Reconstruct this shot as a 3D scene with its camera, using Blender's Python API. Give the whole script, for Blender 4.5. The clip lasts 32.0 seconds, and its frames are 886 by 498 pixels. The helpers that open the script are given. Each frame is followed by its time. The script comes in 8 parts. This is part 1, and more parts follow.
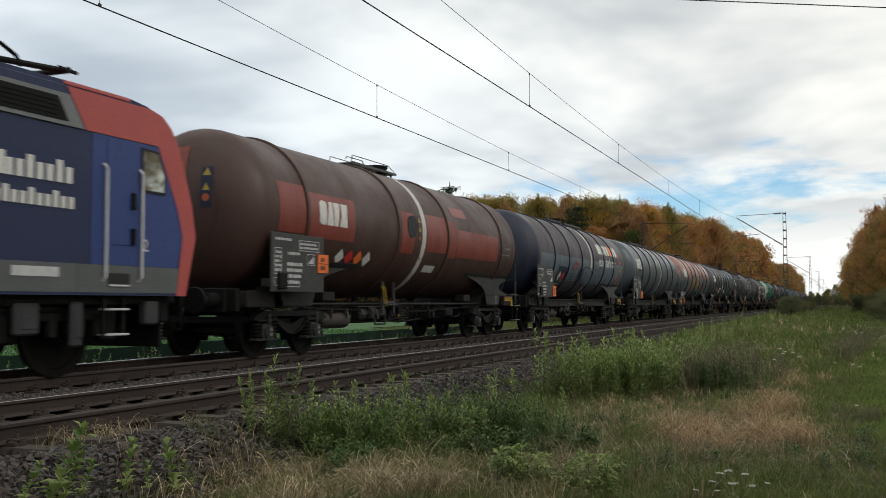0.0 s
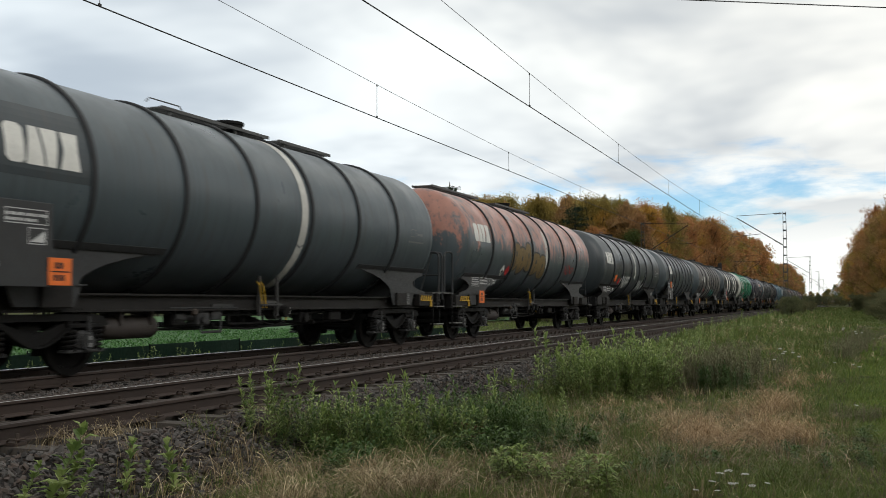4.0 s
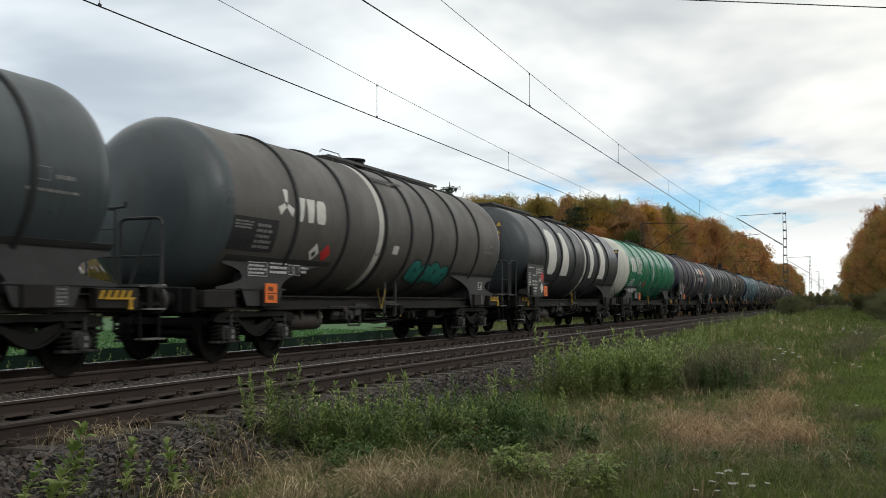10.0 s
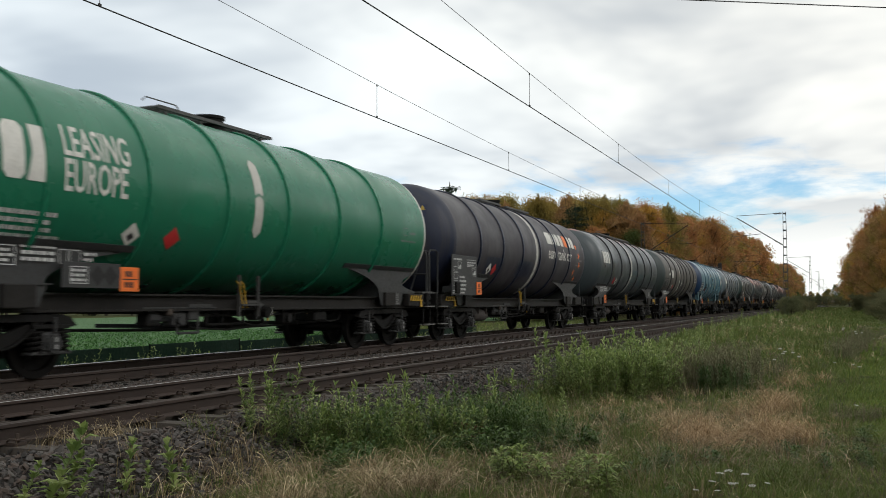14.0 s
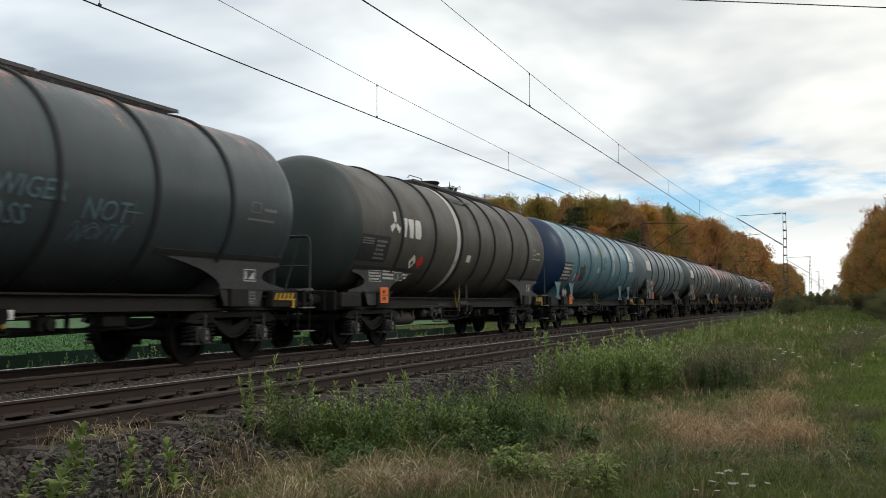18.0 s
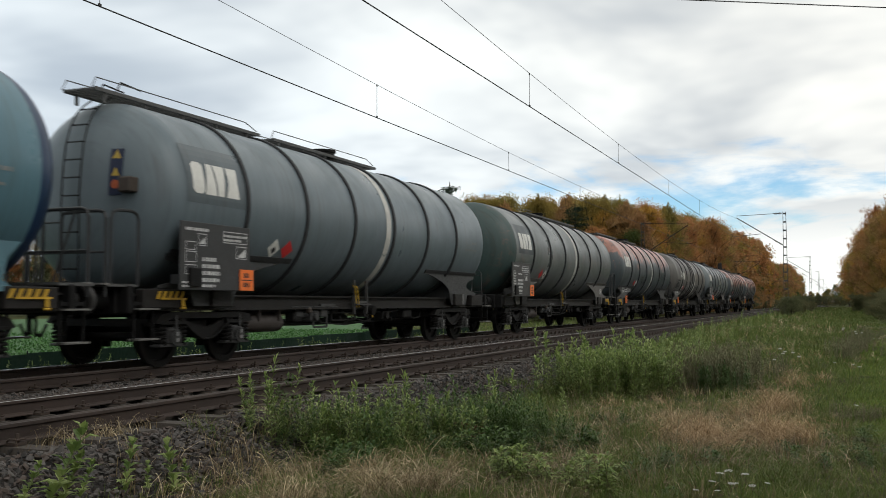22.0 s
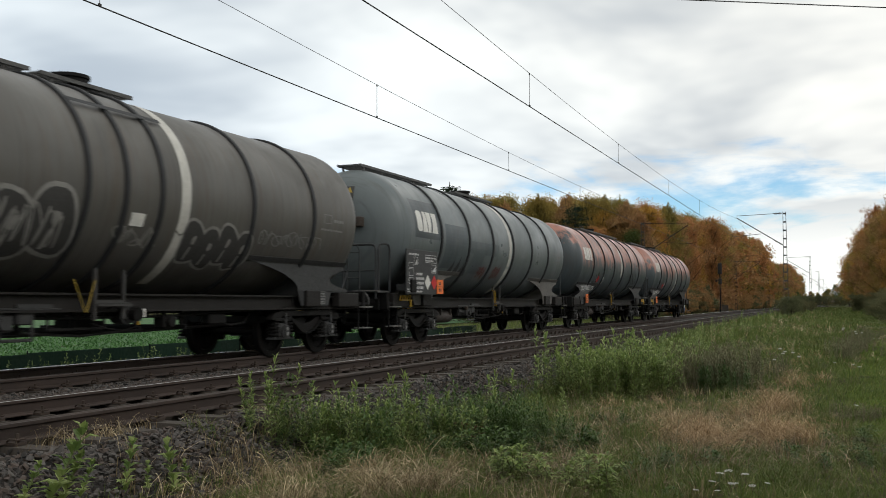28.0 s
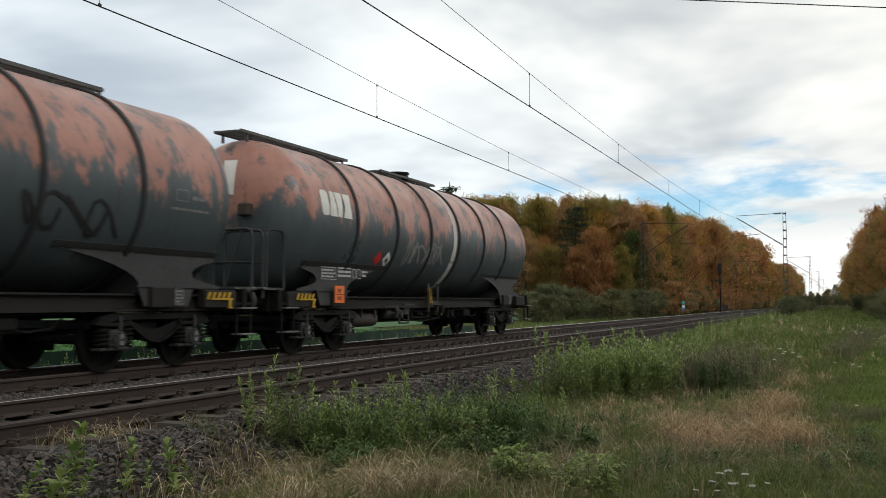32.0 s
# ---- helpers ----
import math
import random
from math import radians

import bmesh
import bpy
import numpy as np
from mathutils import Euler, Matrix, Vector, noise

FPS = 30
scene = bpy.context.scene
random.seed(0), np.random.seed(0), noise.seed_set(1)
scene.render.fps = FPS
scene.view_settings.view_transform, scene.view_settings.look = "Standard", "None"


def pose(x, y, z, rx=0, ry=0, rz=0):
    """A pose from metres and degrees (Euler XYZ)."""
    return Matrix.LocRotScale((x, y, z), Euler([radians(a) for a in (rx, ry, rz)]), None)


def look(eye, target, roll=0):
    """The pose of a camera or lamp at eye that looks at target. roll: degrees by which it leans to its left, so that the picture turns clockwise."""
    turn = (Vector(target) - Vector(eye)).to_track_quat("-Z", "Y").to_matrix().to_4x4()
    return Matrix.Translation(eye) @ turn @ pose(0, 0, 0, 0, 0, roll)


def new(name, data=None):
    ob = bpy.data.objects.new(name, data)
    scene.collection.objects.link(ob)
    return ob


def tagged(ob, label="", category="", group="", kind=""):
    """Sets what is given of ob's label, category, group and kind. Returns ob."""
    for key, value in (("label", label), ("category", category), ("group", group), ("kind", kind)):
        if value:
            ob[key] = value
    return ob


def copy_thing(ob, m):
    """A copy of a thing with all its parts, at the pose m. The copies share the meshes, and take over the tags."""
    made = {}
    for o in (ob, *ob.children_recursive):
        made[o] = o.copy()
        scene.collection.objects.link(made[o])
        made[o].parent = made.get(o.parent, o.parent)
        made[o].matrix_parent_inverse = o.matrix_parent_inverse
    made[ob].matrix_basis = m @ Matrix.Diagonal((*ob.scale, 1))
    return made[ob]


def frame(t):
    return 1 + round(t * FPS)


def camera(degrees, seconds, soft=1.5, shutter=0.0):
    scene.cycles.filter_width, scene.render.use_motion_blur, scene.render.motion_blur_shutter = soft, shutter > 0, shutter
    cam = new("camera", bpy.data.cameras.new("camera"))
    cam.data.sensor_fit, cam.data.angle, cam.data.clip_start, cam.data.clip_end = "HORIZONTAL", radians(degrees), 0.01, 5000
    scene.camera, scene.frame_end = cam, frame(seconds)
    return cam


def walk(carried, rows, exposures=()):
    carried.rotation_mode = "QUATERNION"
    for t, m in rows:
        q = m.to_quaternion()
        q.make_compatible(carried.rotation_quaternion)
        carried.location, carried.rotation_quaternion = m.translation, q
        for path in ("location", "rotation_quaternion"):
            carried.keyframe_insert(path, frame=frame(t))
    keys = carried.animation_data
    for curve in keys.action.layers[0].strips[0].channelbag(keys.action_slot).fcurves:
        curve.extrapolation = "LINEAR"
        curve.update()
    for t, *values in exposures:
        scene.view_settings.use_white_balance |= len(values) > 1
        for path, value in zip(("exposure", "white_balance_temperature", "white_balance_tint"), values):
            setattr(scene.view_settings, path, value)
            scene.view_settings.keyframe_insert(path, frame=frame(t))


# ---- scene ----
EYE = (11.056, 0.0, 0.989)
cam = camera(49.25, 32.0, soft=0.9, shutter=0.25)
STILL = pose(*EYE, 93.24, 0, 22.14) @ pose(0, 0, 0, 0, 0, -0.155)
walk(cam, [(0, STILL), (32.0, STILL)], exposures=[(0, -0.06), (1.0, -0.03), (2.0, 0.0), (32.0, 0.0)])

# train speed in m/s every four seconds, and the way travelled
SPEED = (10.26, 10.15, 10.0, 9.99, 10.02, 9.94, 9.95, 9.67, 9.67)


def travel(t):
    s = 0.0
    for i in range(8):
        x = min(max(t - 4 * i, 0.0), 4.0)
        s += SPEED[i] * x + (SPEED[i + 1] - SPEED[i]) * x * x / 8
    return s


# ---------------------------------------------------------------- node helpers
def nd(nt, kind, ins=None):
    n = nt.nodes.new(kind)
    for k, v in (ins or {}).items():
        if isinstance(v, bpy.types.NodeSocket):
            nt.links.new(v, n.inputs[k])
        else:
            n.inputs[k].default_value = v
    return n


def rgba(c):
    return (c[0], c[1], c[2], 1.0)


def col(v):
    return v if isinstance(v, bpy.types.NodeSocket) else rgba(v)


def mixc(nt, fac, a, b):
    n = nt.nodes.new("ShaderNodeMix")
    n.data_type = "RGBA"
    for i, v in ((0, fac), (6, col(a)), (7, col(b))):
        if isinstance(v, bpy.types.NodeSocket):
            nt.links.new(v, n.inputs[i])
        else:
            n.inputs[i].default_value = v
    return n.outputs[2]


def ramp(nt, v, lo, hi, a=0.0, b=1.0):
    n = nd(nt, "ShaderNodeMapRange", {0: v, 1: lo, 2: hi, 3: a, 4: b})
    n.interpolation_type = "SMOOTHSTEP"
    return n.outputs[0]


def calc(nt, op, a, b=0.0):
    n = nt.nodes.new("ShaderNodeMath")
    n.operation = op
    for i, v in ((0, a), (1, b)):
        if isinstance(v, bpy.types.NodeSocket):
            nt.links.new(v, n.inputs[i])
        else:
            n.inputs[i].default_value = v
    return n.outputs[0]


def where(nt, scale=(1, 1, 1), shift=(0, 0, 0)):
    tc = nt.nodes.new("ShaderNodeTexCoord")
    m = nd(nt, "ShaderNodeMapping", {"Vector": tc.outputs["Object"], "Scale": scale, "Location": shift})
    return m.outputs[0]


def fuzz(nt, vec, scale, detail=4.0, rough=0.6, warp=0.0):
    return nd(nt, "ShaderNodeTexNoise", {"Vector": vec, "Scale": scale, "Detail": detail, "Roughness": rough, "Distortion": warp}).outputs[0]


def start(name):
    m = bpy.data.materials.new(name)
    m.use_nodes = True
    nt = m.node_tree
    return m, nt, nt.nodes["Principled BSDF"]


def bump(nt, bsdf, height, strength=0.3, dist=0.01):
    b = nd(nt, "ShaderNodeBump", {"Height": height, "Strength": strength, "Distance": dist})
    nt.links.new(b.outputs[0], bsdf.inputs["Normal"])


def put(nt, bsdf, base, rough=None, metal=None):
    for k, v in (("Base Color", base), ("Roughness", rough), ("Metallic", metal)):
        if isinstance(v, bpy.types.NodeSocket):
            nt.links.new(v, bsdf.inputs[k])
        elif v is not None:
            bsdf.inputs[k].default_value = rgba(v) if k == "Base Color" else v


# ---------------------------------------------------------------- world and sun
SUN_AZ, SUN_EL = radians(105), radians(40)
world = bpy.data.worlds.new("sky")
scene.world = world
world.use_nodes = True
wt = world.node_tree
sky = wt.nodes.new("ShaderNodeTexSky")
sky.sky_type = "NISHITA"
sky.sun_disc = False
sky.sun_elevation, sky.sun_rotation = SUN_EL, SUN_AZ
sky.air_density, sky.dust_density = 1.0, 0.3
way = wt.nodes.new("ShaderNodeTexCoord").outputs["Generated"]
sep = nd(wt, "ShaderNodeSeparateXYZ", {0: way})
up = calc(wt, "MAXIMUM", sep.outputs[2], 0.0)
den = calc(wt, "ADD", up, 0.20)
flat = nd(wt, "ShaderNodeCombineXYZ", {0: calc(wt, "DIVIDE", sep.outputs[0], den), 1: calc(wt, "DIVIDE", sep.outputs[1], den), 2: 0.0}).outputs[0]
big = fuzz(wt, flat, 0.85, 6.0, 0.55, 0.4)
fine = fuzz(wt, flat, 2.8, 6.0, 0.6, 0.3)
dens = calc(wt, "ADD", calc(wt, "MULTIPLY", big, 0.7), calc(wt, "MULTIPLY", fine, 0.3))
lift = ramp(wt, up, 0.10, 0.20, 0.0, 0.20)
haze = ramp(wt, up, 0.02, 0.09, 0.23, 0.0)
cover = ramp(wt, calc(wt, "ADD", calc(wt, "ADD", dens, lift), haze), 0.455, 0.57)
shade = ramp(wt, fuzz(wt, flat, 1.2, 4.0, 0.5, 0.2), 0.36, 0.63)
low = ramp(wt, up, 0.03, 0.13, 1.0, 0.0)
cloud = mixc(wt, calc(wt, "MAXIMUM", shade, low), (0.62, 0.655, 0.70), (1.13, 1.125, 1.10))
# clouds are brighter towards the hidden sun, duller away from it
sunward = nd(wt, "ShaderNodeVectorMath", {0: way, 1: (math.sin(SUN_AZ) * math.cos(SUN_EL), math.cos(SUN_AZ) * math.cos(SUN_EL), math.sin(SUN_EL))})
sunward.operation = "DOT_PRODUCT"
lit = nd(wt, "ShaderNodeVectorMath", {0: cloud})
lit.operation = "SCALE"
wt.links.new(nd(wt, "ShaderNodeMapRange", {0: sunward.outputs[1], 1: -0.9, 2: 0.9, 3: 0.84, 4: 1.20}).outputs[0], lit.inputs[3])
tint = nd(wt, "ShaderNodeVectorMath", {0: lit.outputs[0], 1: mixc(wt, ramp(wt, sunward.outputs[1], -0.65, 0.0), (0.885, 0.985, 1.07), (1.0, 1.0, 0.965))})
tint.operation = "MULTIPLY"
cloud = tint.outputs[0]
scaled = nd(wt, "ShaderNodeVectorMath", {0: sky.outputs[0]})
scaled.operation = "SCALE"
scaled.inputs[3].default_value = 0.13
deep = nd(wt, "ShaderNodeVectorMath", {0: scaled.outputs[0], 1: (0.74, 0.97, 1.14)})
deep.operation = "MULTIPLY"
sky_col = mixc(wt, cover, deep.outputs[0], cloud)
wt.links.new(sky_col, wt.nodes["Background"].inputs[0])
wt.nodes["Background"].inputs[1].default_value = 1.0

sun_data = bpy.data.lights.new("sun", "SUN")
sun_data.energy, sun_data.angle, sun_data.color = 0.78, radians(28), (1.0, 0.975, 0.94)
sun = new("sun", sun_data)
sun.matrix_world = look((math.sin(SUN_AZ) * 60, math.cos(SUN_AZ) * 60, 60 * math.tan(SUN_EL)), (0, 0, 0))

# ---------------------------------------------------------------- mesh helpers


def part(name, bm, material, parent=None, label="", smooth=False):
    me = bpy.data.meshes.new(name)
    if isinstance(bm, bmesh.types.BMesh):
        if smooth:
            for f in bm.faces:
                f.smooth = True
        bm.to_mesh(me)
        bm.free()
        if smooth:
            me.set_sharp_from_angle(angle=radians(40))
    else:
        v, f = bm
        me.vertices.add(len(v))
        me.vertices.foreach_set("co", np.asarray(v, "f").ravel())
        me.loops.add(len(f) * 3)
        me.polygons.add(len(f))
        me.polygons.foreach_set("loop_start", np.arange(0, len(f) * 3, 3))
        me.loops.foreach_set("vertex_index", np.asarray(f, "i").ravel())
        me.update(calc_edges=True)
        me.polygons.foreach_set("use_smooth", np.full(len(f), smooth))
    me.materials.append(material)
    ob = new(name, me)
    ob.parent = parent
    if label:
        tagged(ob, label)
    return ob


def again(ob, parent, m=None):
    """Another object on the same mesh, with its children, under another thing."""
    o = ob.copy()
    scene.collection.objects.link(o)
    o.parent = parent
    o.matrix_basis = m if m is not None else ob.matrix_basis.copy()
    for c in ob.children:
        again(c, o)
    return o


def thing(name, label, category, group="", kind="", at=None):
    e = new(name)
    e.empty_display_size = 0.3
    tagged(e, label, category, group, kind)
    if at is not None:
        e.matrix_basis = at
    return e


def bx(bm, c, s, bev=0.0, turn=None):
    m = Matrix.Translation(c)
    if turn:
        m = m @ Euler([radians(a) for a in turn]).to_matrix().to_4x4()
    vs = bmesh.ops.create_cube(bm, size=1.0, matrix=m @ Matrix.Diagonal((*s, 1)))["verts"]
    if bev:
        es = list({e for v in vs for e in v.link_edges})
        bmesh.ops.bevel(bm, geom=es, offset=bev, segments=1, affect="EDGES")
    return vs


def rod(bm, a, b, r, n=8, r2=None):
    a, b = Vector(a), Vector(b)
    d = b - a
    m = Matrix.Translation((a + b) / 2) @ d.to_track_quat("Z", "Y").to_matrix().to_4x4()
    bmesh.ops.create_cone(bm, cap_ends=True, segments=n, radius1=r, radius2=r if r2 is None else r2, depth=d.length, matrix=m)


def pipe(bm, pts, r, n=6):
    for a, b in zip(pts, pts[1:]):
        rod(bm, a, b, r, n)


def plate(bm, pts, thick, axis):
    """A flat plate: outline pts pushed by thick along axis."""
    off = Vector(axis) * thick
    lo = [bm.verts.new(q) for q in pts]
    hi = [bm.verts.new(Vector(q) + off) for q in pts]
    n = len(pts)
    bm.faces.new(lo)
    bm.faces.new(hi[::-1])
    for i in range(n):
        bm.faces.new((lo[i], hi[i], hi[(i + 1) % n], lo[(i + 1) % n]))


def turned(bm, prof, n, x=0.0, z=0.0, caps=False):
    """Turn a profile of (along y, radius) round the y axis at x, z."""
    rows = []
    for y, r in prof:
        if r < 1e-4:
            rows.append([bm.verts.new((x, y, z))])
        else:
            rows.append([bm.verts.new((x + r * math.cos(2 * math.pi * i / n), y, z + r * math.sin(2 * math.pi * i / n))) for i in range(n)])
    for a, b in zip(rows, rows[1:]):
        for i in range(n):
            j = (i + 1) % n
            if len(a) == 1:
                bm.faces.new((a[0], b[j], b[i]))
            elif len(b) == 1:
                bm.faces.new((a[i], a[j], b[0]))
            else:
                bm.faces.new((a[i], a[j], b[j], b[i]))
    if caps:
        for r in (rows[0], rows[-1]):
            if len(r) > 2:
                bm.faces.new(r)
    bmesh.ops.recalc_face_normals(bm, faces=bm.faces)


def fresh():
    return bmesh.new()


# ---------------------------------------------------------------- materials
def plain(name, base, rough=0.6, metal=0.0, vary=0.25, scale=3.0, dirt=(0.05, 0.045, 0.04), grime=0.3, rel=0.15, spec=0.3):
    m, nt, b = start(name)
    v = where(nt)
    n1 = fuzz(nt, v, scale, 5)
    n2 = fuzz(nt, v, scale * 9, 4)
    c = mixc(nt, ramp(nt, n1, 0.3, 0.7, 0, vary), base, [x * 0.55 for x in base])
    c = mixc(nt, ramp(nt, n2, 0.5, 0.75, 0, grime), c, dirt)
    put(nt, b, c, ramp(nt, n2, 0.3, 0.7, max(rough - 0.12, 0.05), min(rough + 0.15, 1)), metal)
    b.inputs["Specular IOR Level"].default_value = spec
    bump(nt, b, n2, rel, 0.004)
    return m


def tank_paint(name, base, rough=0.34, peel=None, seed=0.0, level=0.5, grime=0.48, dirt=(0.05, 0.043, 0.036), rusty=0.0):
    """Weathered tank paint: streaks down the sides, dulled patches and, where peel is given, an older coat showing on the top."""
    m, nt, b = start(name)
    v = where(nt, shift=(seed, seed * 2.3, 0))
    wide = fuzz(nt, v, 0.8, 5, 0.6, 0.3)
    streak = fuzz(nt, where(nt, (1.0, 5.0, 0.35), (seed, seed, 0)), 1.5, 5, 0.65)
    grain = fuzz(nt, v, 26, 4)
    c = mixc(nt, ramp(nt, wide, 0.3, 0.7, 0, 0.5), base, [x * 0.72 for x in base])
    c = mixc(nt, ramp(nt, streak, 0.48, 0.74, 0, grime), c, dirt)
    fine = fuzz(nt, where(nt, (1.0, 15.0, 0.22), (seed * 1.3, seed, 0)), 1.3, 4, 0.6)
    c = mixc(nt, ramp(nt, fine, 0.50, 0.72, 0, min(0.8, grime * 0.9)), c, [x * 0.45 for x in base])
    if rusty:
        c = mixc(nt, ramp(nt, fuzz(nt, v, 2.1, 7, 0.7, 0.6), 0.56, 0.64, 0, rusty), c, (0.30, 0.10, 0.055))
    if peel:
        tc = nt.nodes.new("ShaderNodeTexCoord")
        z = nd(nt, "ShaderNodeSeparateXYZ", {0: tc.outputs["Object"]}).outputs[2]
        h = calc(nt, "MULTIPLY", calc(nt, "SUBTRACT", z, 2.95), 0.30)
        f = calc(nt, "ADD", calc(nt, "ADD", calc(nt, "MULTIPLY", fuzz(nt, where(nt, (1, 1.6, 0.7), (seed, seed, 0)), 1.3, 9, 0.68, 0.35), 0.9), h), -0.9 + level)
        drip = fuzz(nt, where(nt, (1, 1.5, 0.6), (seed * 1.7, 0, 0)), 1.7, 9, 0.72, 0.9)
        f = calc(nt, "ADD", f, calc(nt, "MULTIPLY", calc(nt, "SUBTRACT", drip, 0.5), 0.6))
        k = calc(nt, "MULTIPLY", ramp(nt, f, 0.0, 0.10), ramp(nt, fuzz(nt, where(nt, (1, 1, 0.6), (seed, seed * 2.3, 0)), 2.6, 8, 0.75), 0.38, 0.52, 0.10, 1.0))
        old = mixc(nt, ramp(nt, wide, 0.35, 0.65), peel, [x * 0.78 for x in peel])
        c = mixc(nt, k, c, old)
    put(nt, b, c, ramp(nt, wide, 0.3, 0.7, rough - 0.07, rough + 0.13))
    b.inputs["Specular IOR Level"].default_value = 0.4
    bump(nt, b, calc(nt, "ADD", calc(nt, "MULTIPLY", wide, 3.0), calc(nt, "MULTIPLY", grain, 0.25)), 0.12, 0.012)
    return m


def leafy(name, colours, rough=0.6, spread=1.0, trans=0.25):
    """Foliage: every leaf takes its own colour."""
    m, nt, b = start(name)
    geo = nt.nodes.new("ShaderNodeNewGeometry")
    r = geo.outputs["Random Per Island"]
    c = mixc(nt, ramp(nt, r, 0.0, 0.5), colours[0], colours[1])
    c = mixc(nt, ramp(nt, r, 0.5, 1.0), c, colours[2])
    info = nt.nodes.new("ShaderNodeObjectInfo")
    c = mixc(nt, calc(nt, "MULTIPLY", info.outputs["Random"], 0.45 * spread), c, colours[3])
    big_n = fuzz(nt, where(nt), 0.7, 3)
    c = mixc(nt, ramp(nt, big_n, 0.35, 0.65, 0, 0.5), c, [x * 0.55 for x in colours[1]])
    put(nt, b, c, rough)
    b.inputs["Specular IOR Level"].default_value = 0.25
    if trans:
        t = nd(nt, "ShaderNodeBsdfTranslucent", {0: c})
        mx = nd(nt, "ShaderNodeMixShader", {0: trans, 1: b.outputs[0], 2: t.outputs[0]})
        nt.links.new(mx.outputs[0], nt.nodes["Material Output"].inputs[0])
    return m


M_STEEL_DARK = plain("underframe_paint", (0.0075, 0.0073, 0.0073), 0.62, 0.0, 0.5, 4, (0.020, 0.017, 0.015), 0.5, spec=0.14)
M_STEEL_GREY = plain("saddle_paint", (0.040, 0.041, 0.042), 0.5, 0.0, 0.45, 3, (0.028, 0.025, 0.022), 0.55, spec=0.3)
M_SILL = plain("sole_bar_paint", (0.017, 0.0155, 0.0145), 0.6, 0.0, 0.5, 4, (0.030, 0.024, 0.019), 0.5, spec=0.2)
M_STEEL_MID = plain("dark_saddle_paint", (0.026, 0.0265, 0.027), 0.55, 0.0, 0.45, 3, (0.024, 0.021, 0.019), 0.5, spec=0.25)
M_DUSTY = plain("dusty_saddle", (0.110, 0.104, 0.096), 0.6, 0.0, 0.5, 3, (0.055, 0.050, 0.043), 0.5)
M_BUFFER = plain("buffer_sleeve", (0.060, 0.058, 0.056), 0.5, 0.2, 0.5, 5, (0.03, 0.026, 0.022), 0.5)
M_RESERVOIR = plain("reservoir_paint", (0.046, 0.038, 0.034), 0.6, 0.0, 0.4, 5, (0.024, 0.02, 0.017), 0.5)
M_TREAD = plain("worn_tread", (0.17, 0.165, 0.155), 0.5, 0.3, 0.3, 8)
M_RAILING = plain("railing_paint", (0.022, 0.0225, 0.0235), 0.5, 0.0, 0.4, 6, spec=0.35)
# running gear tones: grime, with the shade under the tanks put into the colour
M_BOGIE = plain("bogie_grime_in_shade", (0.0085, 0.0080, 0.0077), 0.6, 0.0, 0.5, 6, (0.021, 0.017, 0.0145), 0.5, spec=0.16)
M_BOX = plain("axle_box_grime_in_shade", (0.042, 0.042, 0.042), 0.5, 0.1, 0.5, 7, (0.03, 0.027, 0.024), 0.5)
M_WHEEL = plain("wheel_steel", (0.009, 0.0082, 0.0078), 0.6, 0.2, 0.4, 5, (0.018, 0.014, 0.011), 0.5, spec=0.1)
M_CASE = plain("brown_case", (0.050, 0.038, 0.030), 0.6)
M_BLACK = plain("black_rubber", (0.02, 0.02, 0.02), 0.7)
M_GRATE = plain("galvanised_grating", (0.10, 0.10, 0.098), 0.6, 0.3, 0.4, 5)
M_BOARD = plain("board_paint", (0.036, 0.037, 0.038), 0.55, 0.0, 0.3, 4, (0.10, 0.09, 0.08), 0.3)
M_BOARD2 = plain("faded_board_paint", (0.046, 0.045, 0.043), 0.6, 0.0, 0.3, 4)
M_MARK = plain("stencil_white", (0.52, 0.52, 0.51), 0.6, 0.0, 0.4, 9, (0.12, 0.11, 0.10), 0.5)
M_MARK_DIM = plain("worn_stencil", (0.22, 0.22, 0.215), 0.6, 0.0, 0.4, 9, (0.1, 0.09, 0.08), 0.5)
M_WHITE = plain("lettering_white", (0.62, 0.61, 0.57), 0.5, 0.0, 0.3, 6, (0.25, 0.24, 0.21), 0.5)
M_BAND = plain("band_white", (0.50, 0.49, 0.45), 0.5, 0.0, 0.4, 5, (0.2, 0.18, 0.15), 0.5)
M_RING = plain("ring_black", (0.022, 0.023, 0.025), 0.6)
M_ORANGE = plain("hazard_orange", (0.75, 0.17, 0.035), 0.5, 0.0, 0.2, 8)
M_RED = plain("hazard_red", (0.50, 0.03, 0.03), 0.5)
M_YELLOW = plain("safety_yellow", (0.45, 0.27, 0.025), 0.5, 0.0, 0.3, 8)
M_BLUE_SIGN = plain("sign_blue", (0.013, 0.020, 0.048), 0.55, 0.0, 0.3, 8)
M_SIGN_YELLOW = plain("sign_yellow", (0.36, 0.25, 0.045), 0.55, 0.0, 0.3, 12)
M_SIGN_RED = plain("sign_red", (0.36, 0.085, 0.03), 0.55, 0.0, 0.3, 12)
M_TEAL = plain("spray_teal", (0.02, 0.20, 0.17), 0.5)
M_SPRAY_GOLD = plain("spray_gold", (0.17, 0.115, 0.045), 0.55, 0.0, 0.6, 5)
M_SPRAY_RED = plain("spray_red", (0.42, 0.04, 0.03), 0.5)
M_SPRAY_GREY = plain("spray_silver", (0.24, 0.235, 0.22), 0.5, 0.0, 0.5, 6)
M_SPRAY_BLACK = plain("spray_black", (0.02, 0.02, 0.022), 0.5)
M_COPPER = plain("overhead_wire", (0.035, 0.033, 0.032), 0.5, 0.6)

